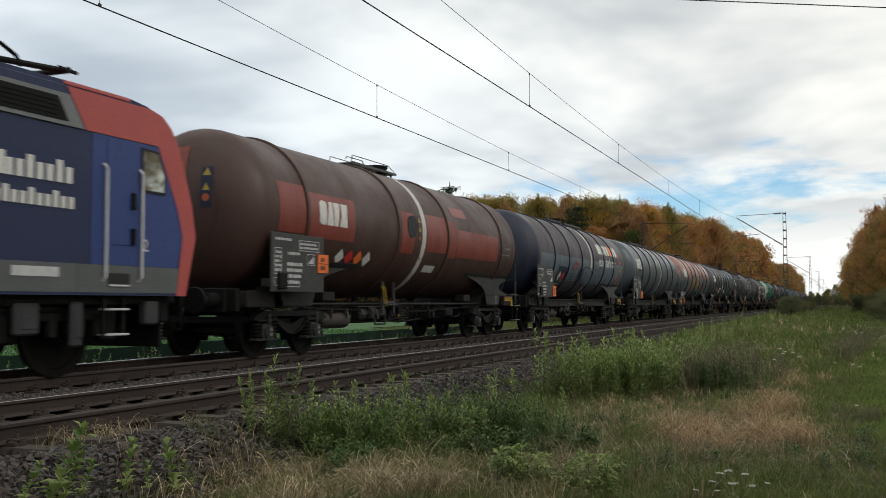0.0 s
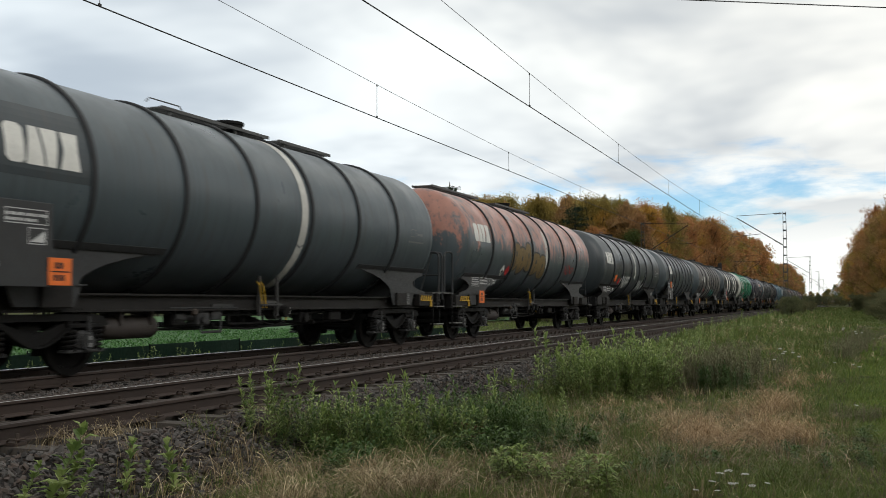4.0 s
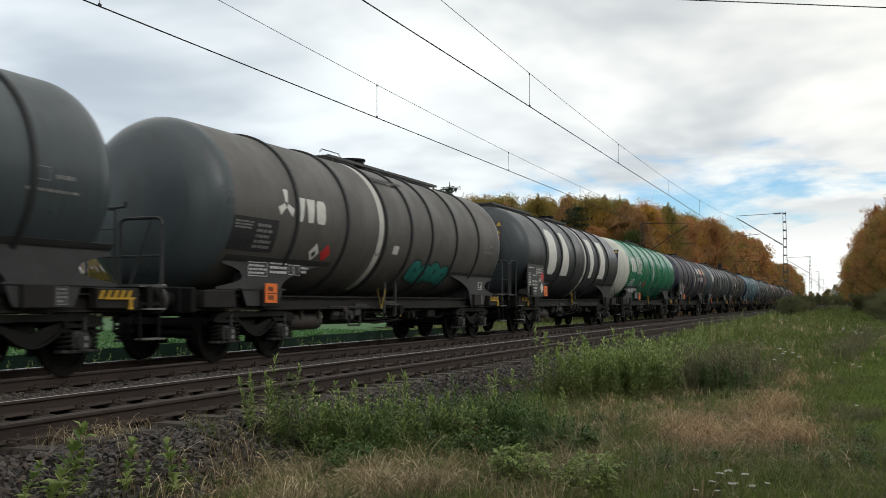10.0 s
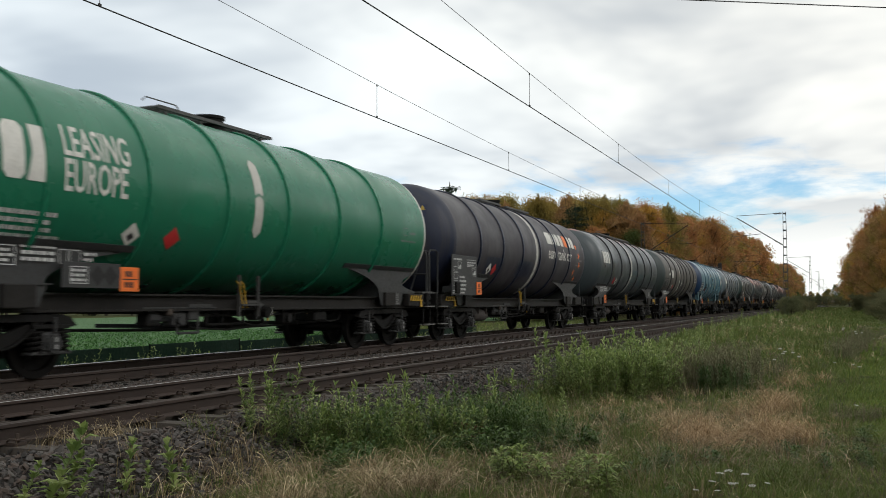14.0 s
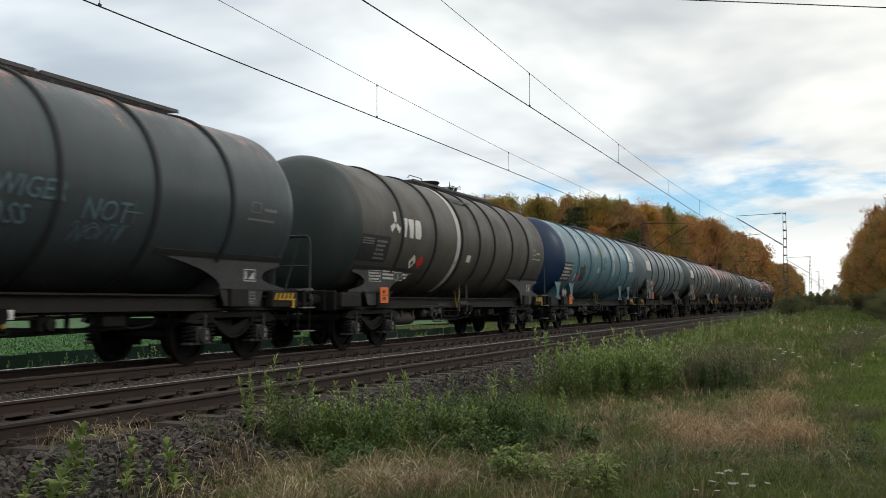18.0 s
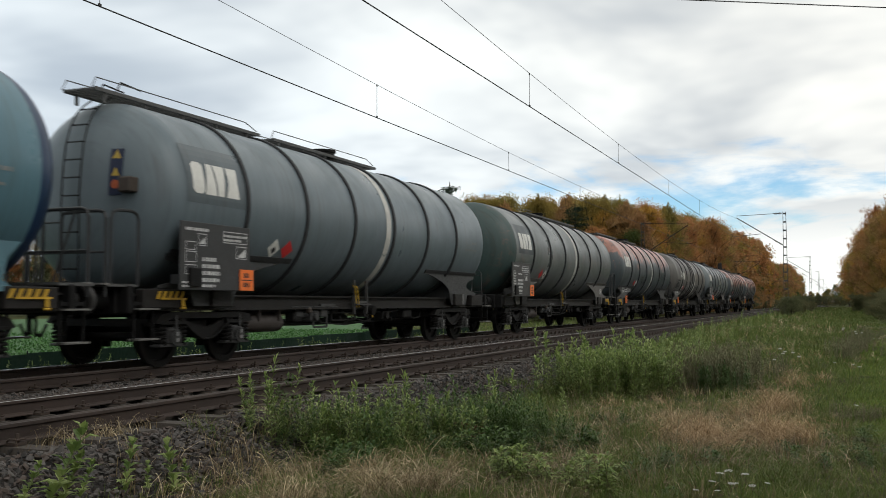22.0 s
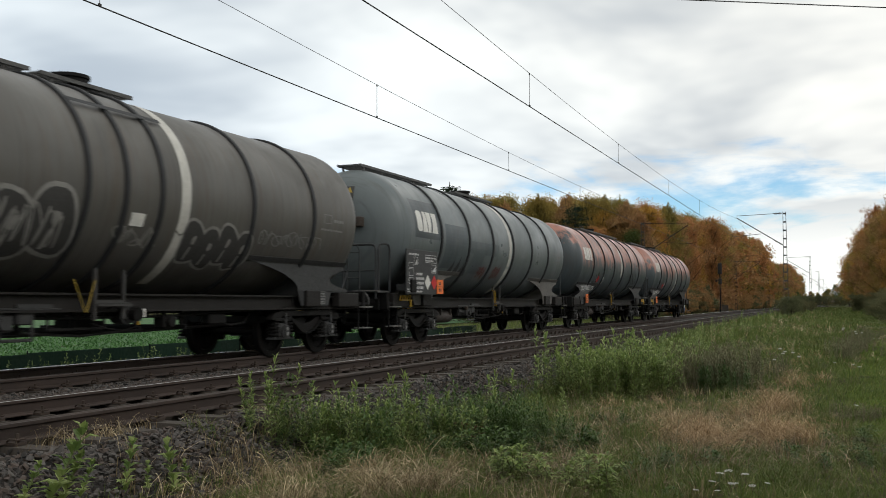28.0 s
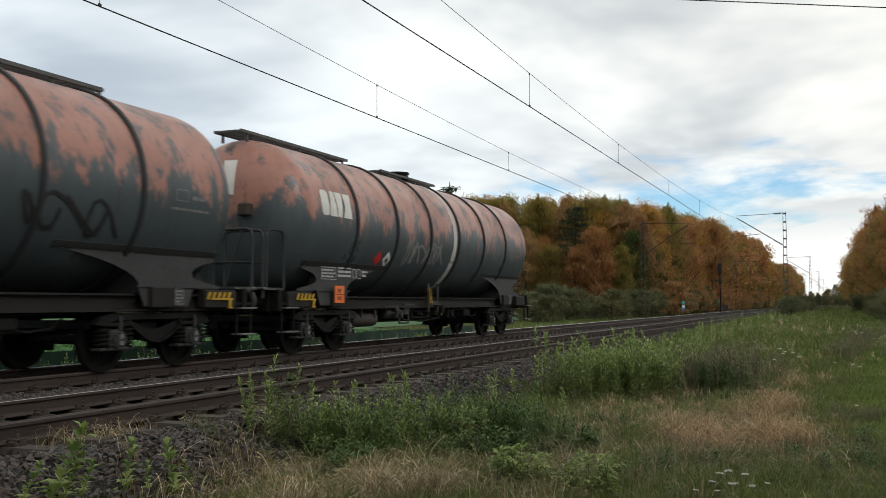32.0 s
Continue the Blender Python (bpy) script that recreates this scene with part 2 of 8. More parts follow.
# ---------------------------------------------------------------- ground
def bank(y):
    """How far the low bank beside the line has grown, from none near the camera to full."""
    k = np.clip((np.asarray(y, float) - 15) / 25, 0, 1)
    return k * k * (3 - 2 * k)


def ground_z(x, y):
    """Height of the natural ground; the track bed lies on it."""
    x, y = np.asarray(x, float), np.asarray(y, float)
    z = -0.62 + 0.05 * np.sin(x * 0.9 + 1.3) * np.cos(y * 0.35) + 0.03 * np.sin(x * 2.3 + y * 1.1)
    k = bank(y)
    u = np.clip((x - 5.35) / 0.9, 0, 1)
    z = z + (0.50 * k + 0.12 * np.clip((y - 40) / 40, 0, 1)) * u * u * (3 - 2 * u) * np.exp(-((np.maximum(x - 7.6, 0) / 2.2) ** 2)) * np.clip((170 - y) / 60, 0, 1)
    hide = np.clip(np.minimum(x + 3.6, 6.35 - 0.75 * k - x) / 0.7, 0, 1)
    return z - 0.25 * hide


def sheet(name, xs, ys, zf, material, kind="structure", label="", category=""):
    X, Y = np.meshgrid(xs, ys, indexing="ij")
    v = np.stack([X, Y, zf(X, Y)], -1).reshape(-1, 3)
    nx, ny = len(xs), len(ys)
    i, j = np.meshgrid(np.arange(nx - 1), np.arange(ny - 1), indexing="ij")
    a = (i * ny + j).ravel()
    f = np.concatenate([np.stack([a, a + ny, a + ny + 1], 1), np.stack([a, a + ny + 1, a + 1], 1)])
    return tagged(part(name, (v, f), material, smooth=True), label, category, kind=kind)


def m_ground():
    m, nt, b = start("verge_soil_and_turf")
    v = where(nt)
    n1, n2, n3 = fuzz(nt, v, 0.35, 6), fuzz(nt, v, 3.0, 6), fuzz(nt, v, 30, 5)
    c = mixc(nt, ramp(nt, n1, 0.4, 0.6), (0.045, 0.062, 0.018), (0.062, 0.060, 0.026))
    c = mixc(nt, ramp(nt, n2, 0.45, 0.65), c, (0.045, 0.042, 0.022))
    c = mixc(nt, ramp(nt, n3, 0.5, 0.7, 0, 0.5), c, (0.085, 0.08, 0.04))
    put(nt, b, c, 0.95)
    b.inputs["Specular IOR Level"].default_value = 0.05
    bump(nt, b, calc(nt, "ADD", n2, n3), 0.8, 0.06)
    return m


def m_field():
    m, nt, b = start("young_crop_soil")
    v = where(nt)
    n1, n2 = fuzz(nt, v, 0.25, 5), fuzz(nt, v, 14, 5)
    c = mixc(nt, ramp(nt, n2, 0.4, 0.6), (0.035, 0.095, 0.026), (0.052, 0.125, 0.034))
    c = mixc(nt, ramp(nt, n1, 0.4, 0.65, 0, 0.5), c, (0.03, 0.075, 0.024))
    put(nt, b, c, 0.9)
    bump(nt, b, n2, 0.8, 0.1)
    return m


def m_ballast(name="ballast_stone"):
    m, nt, b = start(name)
    v = where(nt)
    geo = nt.nodes.new("ShaderNodeNewGeometry")
    r = geo.outputs["Random Per Island"]
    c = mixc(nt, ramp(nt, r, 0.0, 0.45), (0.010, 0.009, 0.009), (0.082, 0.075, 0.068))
    c = mixc(nt, ramp(nt, r, 0.45, 0.75), c, (0.066, 0.047, 0.037))
    c = mixc(nt, ramp(nt, r, 0.8, 1.0), c, (0.040, 0.036, 0.034))
    n2 = fuzz(nt, v, 40, 4)
    c = mixc(nt, ramp(nt, n2, 0.4, 0.7, 0, 0.4), c, (0.06, 0.05, 0.045))
    put(nt, b, c, 0.85)
    bump(nt, b, n2, 0.4, 0.01)
    return m


def m_bed():
    m, nt, b = start("packed_ballast")
    v = where(nt)
    vor = nd(nt, "ShaderNodeTexVoronoi", {"Vector": v, "Scale": 16.0})
    # darker towards the cell edges: shade between stones, put into the colour
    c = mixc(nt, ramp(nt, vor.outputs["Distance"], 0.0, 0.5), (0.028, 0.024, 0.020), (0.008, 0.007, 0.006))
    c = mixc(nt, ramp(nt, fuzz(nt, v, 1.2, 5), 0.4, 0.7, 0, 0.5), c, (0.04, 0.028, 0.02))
    put(nt, b, c, 0.9)
    bump(nt, b, vor.outputs["Distance"], 1.0, 0.04)
    b.inputs["Specular IOR Level"].default_value = 0.3
    return m


def m_rail(name="rusty_rail_steel", shine=1.0, edge=0.0325):
    m, nt, b = start(name)
    v = where(nt)
    geo = nt.nodes.new("ShaderNodeTexCoord")
    nz = nd(nt, "ShaderNodeSeparateXYZ", {0: geo.outputs["Object"]}).outputs[2]
    n1, n2 = fuzz(nt, where(nt, (1, 0.15, 1)), 6, 5), fuzz(nt, v, 60, 4)
    rust = mixc(nt, ramp(nt, n1, 0.35, 0.65), (0.022, 0.0132, 0.0095), (0.036, 0.0222, 0.0165))
    rust = mixc(nt, ramp(nt, n2, 0.5, 0.7, 0, 0.5), rust, (0.022, 0.015, 0.012))
    top = ramp(nt, nz, -0.0118, -0.0108)
    nx = nd(nt, "ShaderNodeSeparateXYZ", {0: geo.outputs["Object"]}).outputs[0]
    band = calc(nt, "MULTIPLY", top, ramp(nt, nx, edge, edge + 0.001, 0.0, shine))
    top = calc(nt, "MULTIPLY", band, ramp(nt, n1, 0.3, 0.7, 1.0, 0.75))
    put(nt, b, mixc(nt, top, rust, (0.62, 0.61, 0.60)), ramp(nt, top, 0, 1, 0.8, 0.25), top)
    bump(nt, b, n2, 0.2, 0.003)
    return m


M_GROUND, M_FIELD, M_STONE, M_BED, M_RAIL = m_ground(), m_field(), m_ballast(), m_bed(), m_rail()
M_RAIL_DULL = m_rail("dull_rail_steel", 0.10)
M_RAIL_BRIGHT = m_rail("worn_bright_rail_steel", 1.0, 0.0)
M_CONCRETE = plain("weathered_concrete", (0.062, 0.052, 0.043), 0.85, 0.0, 0.4, 5, (0.04, 0.03, 0.024), 0.6)
M_CLIP = plain("rusty_clip", (0.055, 0.04, 0.032), 0.8, 0.2, 0.4, 20)
M_MAST = plain("mast_steel", (0.085, 0.085, 0.083), 0.7, 0.2, 0.4, 4)
M_INSUL = plain("brown_insulator", (0.05, 0.025, 0.018), 0.35)

gx = np.concatenate([[-1500, -600, -250, -120, -70, -45, -30, -22, -16, -12, -9, -7, -5.5], np.arange(-4.5, 18, 0.5), [19, 21, 24, 28, 35, 50, 80, 150, 400, 1500]])
gy = np.concatenate([[-400, -120, -50, -25, -12, -6], np.arange(-2, 40, 0.75), np.arange(40, 130, 4), [135, 150, 170, 200, 250, 320, 420, 600, 900, 1500, 2500, 3800]])
sheet("ground", gx, gy, ground_z, M_GROUND, label="grassy trackside verge with bare soil", category="ground")
field = sheet("field", np.concatenate([np.arange(-60, -8, 2.0), [-7.6]]), np.arange(-30, 112, 3.0), lambda x, y: -0.56 + 0.03 * np.sin(x * 0.7) * np.sin(y * 0.4), M_FIELD,
      label="bright green field of young crop", category="field")
for v in field.data.vertices:
    v.co.x -= 10.0 * min(1.0, max(0.0, (v.co.y - 45) / 12))


def bed_z(x, y):
    x = np.asarray(x, float)
    right = np.interp(x, [-3.3, -1.75, -1.5, -0.8, 0.8, 1.2, 1.9, 2.6, 2.95, 3.15, 4.45, 4.7, 5.1, 5.3, 6.25], [-0.80, -0.26, -0.225, -0.25, -0.25, -0.205, -0.165, -0.150, -0.185, -0.255, -0.265, -0.25, -0.225, -0.26, -0.82])
    return right + 0.012 * np.sin(x * 9 + y * 7)


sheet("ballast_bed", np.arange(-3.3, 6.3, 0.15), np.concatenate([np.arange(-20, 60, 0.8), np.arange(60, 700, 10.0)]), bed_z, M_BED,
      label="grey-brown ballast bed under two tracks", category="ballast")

# rails: head, web and foot of one profile, run along the track
PROFILE = [(-0.036, -0.014), (-0.032, -0.005), (-0.022, 0.0), (0.022, 0.0), (0.032, -0.005), (0.0342, -0.009), (0.036, -0.017), (0.036, -0.040), (0.010, -0.052), (0.009, -0.140), (0.030, -0.152), (0.075, -0.163), (0.075, -0.172),
           (-0.075, -0.172), (-0.075, -0.163), (-0.030, -0.152), (-0.009, -0.140), (-0.010, -0.052), (-0.036, -0.040)]
SPACING = 3.807


def rail_mesh():
    bm = fresh()
    ys = [-40, 0, 40, 120, 700]
    rows = [[bm.verts.new((x, y, z)) for x, z in PROFILE] for y in ys]
    for a, b in zip(rows, rows[1:]):
        for i in range(len(PROFILE)):
            j = (i + 1) % len(PROFILE)
            bm.faces.new((a[i], b[i], b[j], a[j]))
    return bm


def sleeper_mesh():
    bm = fresh()
    for s in (-1, 1):
        plate(bm, [(s * 1.3, -0.13, -0.36), (s * 1.3, 0.13, -0.36), (s * 1.28, 0.10, -0.185), (s * 1.28, -0.10, -0.185)], s * -0.75, (1, 0, 0))
    bx(bm, (0, 0, -0.29), (1.1, 0.2, 0.16))
    bmesh.ops.recalc_face_normals(bm, faces=bm.faces)
    return bm


def clip_mesh():
    bm = fresh()
    for s in (-1, 1):
        for sx in (-1, 1):
            x = s * 0.7525 + sx * 0.125
            bx(bm, (x, 0, -0.168), (0.10, 0.13, 0.025))
            rod(bm, (x + sx * 0.012, 0, -0.16), (x + sx * 0.012, 0, -0.085), 0.018, 6)
            pipe(bm, [(x - sx * 0.055, -0.05, -0.15), (x - sx * 0.02, -0.06, -0.125), (x + sx * 0.05, -0.045, -0.13), (x + sx * 0.05, 0.045, -0.13), (x - sx * 0.02, 0.06, -0.125), (x - sx * 0.055, 0.05, -0.15)], 0.009, 5)
    return bm


rail_first = None
tracks = []
for i, (name, x0) in enumerate((("track_far", 0.0), ("track_near", SPACING))):
    t = thing(name, "railway track with rusty rails on concrete sleepers" if i else "railway track carrying the goods train", "track", kind="structure", at=pose(x0, 0, 0))
    tracks.append(t)
    for s in (-1, 1):
        if s > 0:
            part("rail", rail_mesh(), M_RAIL_DULL, t).location.x = s * 0.7525
        elif rail_first is None:
            rail_first = part("rail", rail_mesh(), M_RAIL_BRIGHT, t, "rail with a bright worn head")
            rail_first.location.x = s * 0.7525
        else:
            part("rail", rail_mesh(), M_RAIL, t).location.x = s * 0.7525
first_sleeper = part("sleeper", sleeper_mesh(), M_CONCRETE, tracks[1])
first_clip = part("rail_fastening", clip_mesh(), M_CLIP, tracks[1])
first_sleeper.location.y = first_clip.location.y = 2.0
for k in range(1, 118):
    again(first_sleeper, tracks[1], pose(0, 2.0 + 0.6 * k, 0))
    again(first_clip, tracks[1], pose(0, 2.0 + 0.6 * k, 0))
for k in range(0, 100):
    again(first_sleeper, tracks[0], pose(0, 6.0 + 0.6 * k, 0))
    again(first_clip, tracks[0], pose(0, 6.0 + 0.6 * k, 0))


# ---------------------------------------------------------------- ballast stones
def stone_shapes(rng, count=14):
    """Angular broken stones: hulls of a few points on a lopsided block."""
    out = []
    for k in range(count):
        bm = fresh()
        p = rng.normal(0, 1, (9, 3))
        p /= np.max(np.abs(p), 1)[:, None] * rng.uniform(0.9, 1.2, (9, 1))
        p *= np.array([1.0, rng.uniform(0.6, 0.95), rng.uniform(0.45, 0.8)])
        for q in p:
            bm.verts.new(q)
        bmesh.ops.convex_hull(bm, input=bm.verts)
        for v in [v for v in bm.verts if not v.link_faces]:
            bm.verts.remove(v)
        bmesh.ops.triangulate(bm, faces=bm.faces)
        bm.verts.index_update()
        out.append((np.array([v.co[:] for v in bm.verts]), np.array([[v.index for v in f.verts] for f in bm.faces])))
        bm.free()
    return out


def stones(name, pos, size, material, label):
    """Many broken stones joined into one mesh; every stone is an island of its own."""
    rng = np.random.default_rng(5)
    shapes = stone_shapes(rng)
    vs, fs, o = [], [], 0
    pick = rng.integers(0, len(shapes), len(pos))
    for k, (sv, sf) in enumerate(shapes):
        p, z = pos[pick == k], size[pick == k]
        n = len(p)
        a = rng.random((n, 3)) * 6.28
        tilt = (rng.random(n) - 0.5) * 2.2
        ca, sa, cb, sb = np.cos(a[:, 0]), np.sin(a[:, 0]), np.cos(tilt), np.sin(tilt)
        cc, sc = np.cos(a[:, 2]), np.sin(a[:, 2])
        A, T, C = np.zeros((n, 3, 3)), np.zeros((n, 3, 3)), np.zeros((n, 3, 3))
        for m, c, s in ((A, ca, sa), (C, cc, sc)):
            m[:, 0, 0], m[:, 0, 1], m[:, 1, 0], m[:, 1, 1], m[:, 2, 2] = c, -s, s, c, 1
        T[:, 0, 0], T[:, 0, 2], T[:, 2, 0], T[:, 2, 2], T[:, 1, 1] = cb, sb, -sb, cb, 1
        v = np.einsum("nij,njk,nkl,vl->nvi", A, T, C, sv) * z[:, None, None] + p[:, None, :]
        vs.append(v.reshape(-1, 3))
        fs.append((sf[None] + len(sv) * np.arange(n)[:, None, None]).reshape(-1, 3) + o)
        o += n * len(sv)
    return tagged(part(name, (np.concatenate(vs), np.concatenate(fs)), material), label, "ballast", kind="stuff")


rng = np.random.default_rng(11)
pts = []
for (x0, x1, y0, y1, dens) in ((5.1, 6.15, 4.5, 13, 780), (5.1, 6.1, 13, 22, 420), (5.1, 6.1, 22, 40, 110), (4.65, 5.1, 4, 16, 520), (4.65, 5.1, 16, 30, 200), (1.25, 2.85, 8, 20, 420), (1.25, 2.85, 20, 32, 200), (1.25, 2.85, 32, 60, 90), (-0.6, 4.5, 8, 17, 260), (-0.6, 4.5, 17, 26, 110), (-0.6, 4.5, 26, 55, 26), (-3.2, -0.6, 12, 60, 26)):
    k = int((x1 - x0) * (y1 - y0) * dens)
    x, y = rng.uniform(x0, x1, k), rng.uniform(y0, y1, k)
    pts.append(np.stack([x, y, bed_z(x, y) + rng.uniform(-0.015, 0.03, k)], 1))
pts = np.concatenate(pts)
near_rail = np.min(np.abs(pts[:, :1] - np.array([[-0.7525, 0.7525, SPACING - 0.7525, SPACING + 0.7525]])), 1)
pts = pts[near_rail > 0.13]
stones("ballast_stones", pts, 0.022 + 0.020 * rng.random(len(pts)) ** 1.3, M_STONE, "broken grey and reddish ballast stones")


# ---------------------------------------------------------------- overhead line
def sag(y, i=1):
    """Carrier height between the masts, which stand every 78 m."""
    u = ((y - (1.9 if i else 5.0)) % 78.0) / 78.0 - 0.5
    if not i:
        return 6.48 + 0.84 * (2 * u) ** 2
    return 6.77 + 0.95 * (2 * u) ** 2


def wire(name, pts, r, label):
    bm = fresh()
    pipe(bm, pts, r, 5)
    return tagged(part(name, bm, M_COPPER), label, "wire")


wire_x = {0: (0.0, 5.86), 1: (SPACING, 6.08)}
for i in (0, 1):
    x, zc = wire_x[i]
    ys = np.arange(-30, 470, 3.0)
    wire("contact_wire", [(x, y, zc) for y in ys], 0.013, "dark copper contact wire over the track")
    wire("carrier_wire", [(x, y, sag(y, i)) for y in ys], 0.0065, "thin sagging carrier cable above the contact wire")
for i, ys in ((0, (12.3, 22.6, 33.6, 44.3, 55, 66, 88, 100, 112, 124, 136)), (1, (13.2, 23.8, 34.8, 46.2, 57.3, 68, 92, 104, 116, 128))):
    x, zc = wire_x[i]
    for y in ys:
        bm = fresh()
        rod(bm, (x, y, zc), (x, y, sag(y, i)), 0.006, 5)
        bx(bm, (x, y, zc + 0.02), (0.03, 0.06, 0.05))
        bx(bm, (x, y, sag(y, i) - 0.02), (0.02, 0.04, 0.05))
        tagged(part("wire_dropper", bm, M_COPPER), "thin vertical dropper between carrier and contact wire", "wire", "droppers")
tagged(wire("high_cable", [(7.27 + 5.3 * k, 27.32 + 3.0 * k, 9.5 + 0.012 * (k - 0.5) ** 2) for k in range(-6, 7)], 0.016, "dark cable crossing high above"), category="cable")
for k in (-6, 6):
    bm = fresh()
    rod(bm, (0, 0, -0.8), (0, 0, 10.3 if k > 0 else 10.15), 0.14, 10, 0.10)
    u = thing("utility_pole", "plain wooden pole holding the high cable", "pole", "utility poles", at=pose(7.27 + 5.3 * k, 27.32 + 3.0 * k, -0.5))
    part("pole", bm, M_STEEL_DARK, u)


def mast(at, side, M_MAST=M_MAST):
    """Lattice mast of two channel legs with battens, an arm and a tie. side: -1 when its arm reaches to lower x."""
    e = thing("catenary_mast", "grey steel lattice mast carrying the overhead line", "mast", "masts along the line", at=at)
    h = 8.1
    for s in (-1, 1):
        bm = fresh()
        plate(bm, [(s * 0.15, -0.05, -0.5), (s * 0.15, 0.05, -0.5), (s * 0.085, 0.05, h), (s * 0.085, -0.05, h)], s * 0.04, (1, 0, 0))
        bmesh.ops.recalc_face_normals(bm, faces=bm.faces)
        part("leg", bm, M_MAST, e)
    for k in range(13):
        z = 0.1 + k * 0.655
        w = 0.15 - 0.065 * (z + 0.5) / (h + 0.5)
        bm = fresh()
        for y in (-0.055, 0.055):
            bx(bm, (0, y, z), (2 * w + 0.07, 0.012, 0.11))
        part("batten", bm, M_MAST, e)
    bm = fresh()
    bx(bm, (0, 0, -0.55), (0.8, 0.8, 0.5), 0.03)
    part("footing", bm, M_CONCRETE, e)
    bm = fresh()
    reach = 3.6
    rod(bm, (side * 0.15, 0, 5.5), (side * reach, 0, 7.75), 0.035, 8)
    part("arm", bm, M_MAST, e)
    bm = fresh()
    rod(bm, (side * 0.15, 0, 8.0), (side * reach, 0, 7.9), 0.02, 6)
    part("tie", bm, M_MAST, e)
    for a, b in (((side * 0.2, 5.53), (side * 0.75, 5.87)), ((side * 0.2, 8.0), (side * 0.8, 7.98))):
        bm = fresh()
        n = 6
        for k in range(n):
            x, z = a[0] + (b[0] - a[0]) * (k + 0.5) / n, a[1] + (b[1] - a[1]) * (k + 0.5) / n
            rod(bm, (x - 0.015, 0, z), (x + 0.015, 0, z), 0.075, 8)
        rod(bm, (a[0], 0, a[1]), (b[0], 0, b[1]), 0.03, 6)
        part("insulator", bm, M_INSUL, e)
    bm = fresh()
    rod(bm, (side * 1.7, 0, 6.42), (side * 3.9, 0, 6.25), 0.018, 6)
    rod(bm, (side * 2.9, 0, 6.3), (side * 3.6, 0, 6.06), 0.014, 6)
    part("steady_arm", bm, M_MAST, e)
    return e


m_near = mast(pose(7.4, 79.9, 0), -1)
for k in (1, 2, 3, 4, 5):
    copy_thing(m_near, pose(7.4, 79.9 + 77.5 * k, 0))
m_far = mast(pose(-3.4, 78.5, -0.55), 1, plain("rusty_mast_steel", (0.045, 0.036, 0.029), 0.8, 0.0, 0.4, 4))
for k in (1, 2, 3, 4, 5):
    copy_thing(m_far, pose(-3.4, 78.5 + 77.5 * k, -0.55))

# ---------------------------------------------------------------- signal, board, cabinet, bridge
e = thing("railway_signal", "tall dark signal post with black shield beside the track", "signal", at=pose(-3.5, 135, -0.3))
bm = fresh()
rod(bm, (0, 0, -0.3), (0, 0, 6.4), 0.075, 10)
part("post", bm, M_STEEL_DARK, e)
bm = fresh()
bx(bm, (0, -0.1, 5.9), (0.55, 0.12, 1.5), 0.05)
part("shield", bm, M_BLACK, e)
bm = fresh()
bx(bm, (0, -0.1, 4.2), (0.45, 0.12, 0.75), 0.05)
bx(bm, (-0.45, -0.1, 4.3), (0.3, 0.1, 0.3), 0.03)
part("secondary_shield", bm, M_BLACK, e)
for z in (5.55, 5.95, 6.35):
    bm = fresh()
    rod(bm, (0, -0.14, z), (0, -0.26, z), 0.11, 10)
    part("lamp_hood", bm, M_BLACK, e)
bm = fresh()
for k in range(14):
    rod(bm, (-0.2, 0.1, 0.2 + 0.3 * k), (0.2, 0.1, 0.2 + 0.3 * k), 0.015, 5)
for s in (-0.2, 0.2):
    rod(bm, (s, 0.1, 0), (s, 0.1, 4.6), 0.02, 5)
part("ladder", bm, M_MAST, e)
e = thing("kilometre_board", "small teal and white board on a short post", "sign", at=pose(-3.5, 101, -0.4))
bm = fresh()
rod(bm, (0, 0, -0.3), (0, 0, 1.6), 0.03, 8)
part("post", bm, M_MAST, e)
M_TEAL_SIGN = plain("teal_sign", (0.06, 0.30, 0.33), 0.5)
M_BLUE2 = plain("board_blue", (0.10, 0.18, 0.45), 0.5)
for z, s, mt in ((1.45, 0.34, M_TEAL_SIGN), (1.06, 0.28, M_WHITE), (0.78, 0.26, M_BLUE2)):
    bm = fresh()
    bx(bm, (0, -0.05, z), (0.3, 0.02, s), 0.004)
    part("plate", bm, mt, e)
e = thing("relay_cabinet", "small grey trackside equipment cabinet", "cabinet", at=pose(-3.6, 142, -0.5))
bm = fresh()
bx(bm, (0, 0, 0.55), (0.8, 0.5, 1.1), 0.03)
part("body", bm, M_CONCRETE, e)
bm = fresh()
bx(bm, (0, 0, 1.13), (0.9, 0.6, 0.07), 0.02)
part("lid", bm, M_CONCRETE, e)
e = thing("road_bridge", "distant grey road bridge crossing the railway", "bridge", at=pose(2.5, 620, -2.6))
bm = fresh()
bx(bm, (0, 0, 6.6), (34, 7, 0.9), 0.05)
part("deck", bm, M_CONCRETE, e)
for x in (-9, 11):
    bm = fresh()
    bx(bm, (x, 0, 2.8), (1.6, 6.5, 6.8), 0.05)
    part("pier", bm, M_CONCRETE, e)
bm = fresh()
for k in range(23):
    bx(bm, (-16.5 + 1.5 * k, -3.4, 7.6), (0.08, 0.08, 1.1))
bx(bm, (0, -3.4, 8.1), (34, 0.08, 0.1))
part("railing", bm, M_MAST, e)

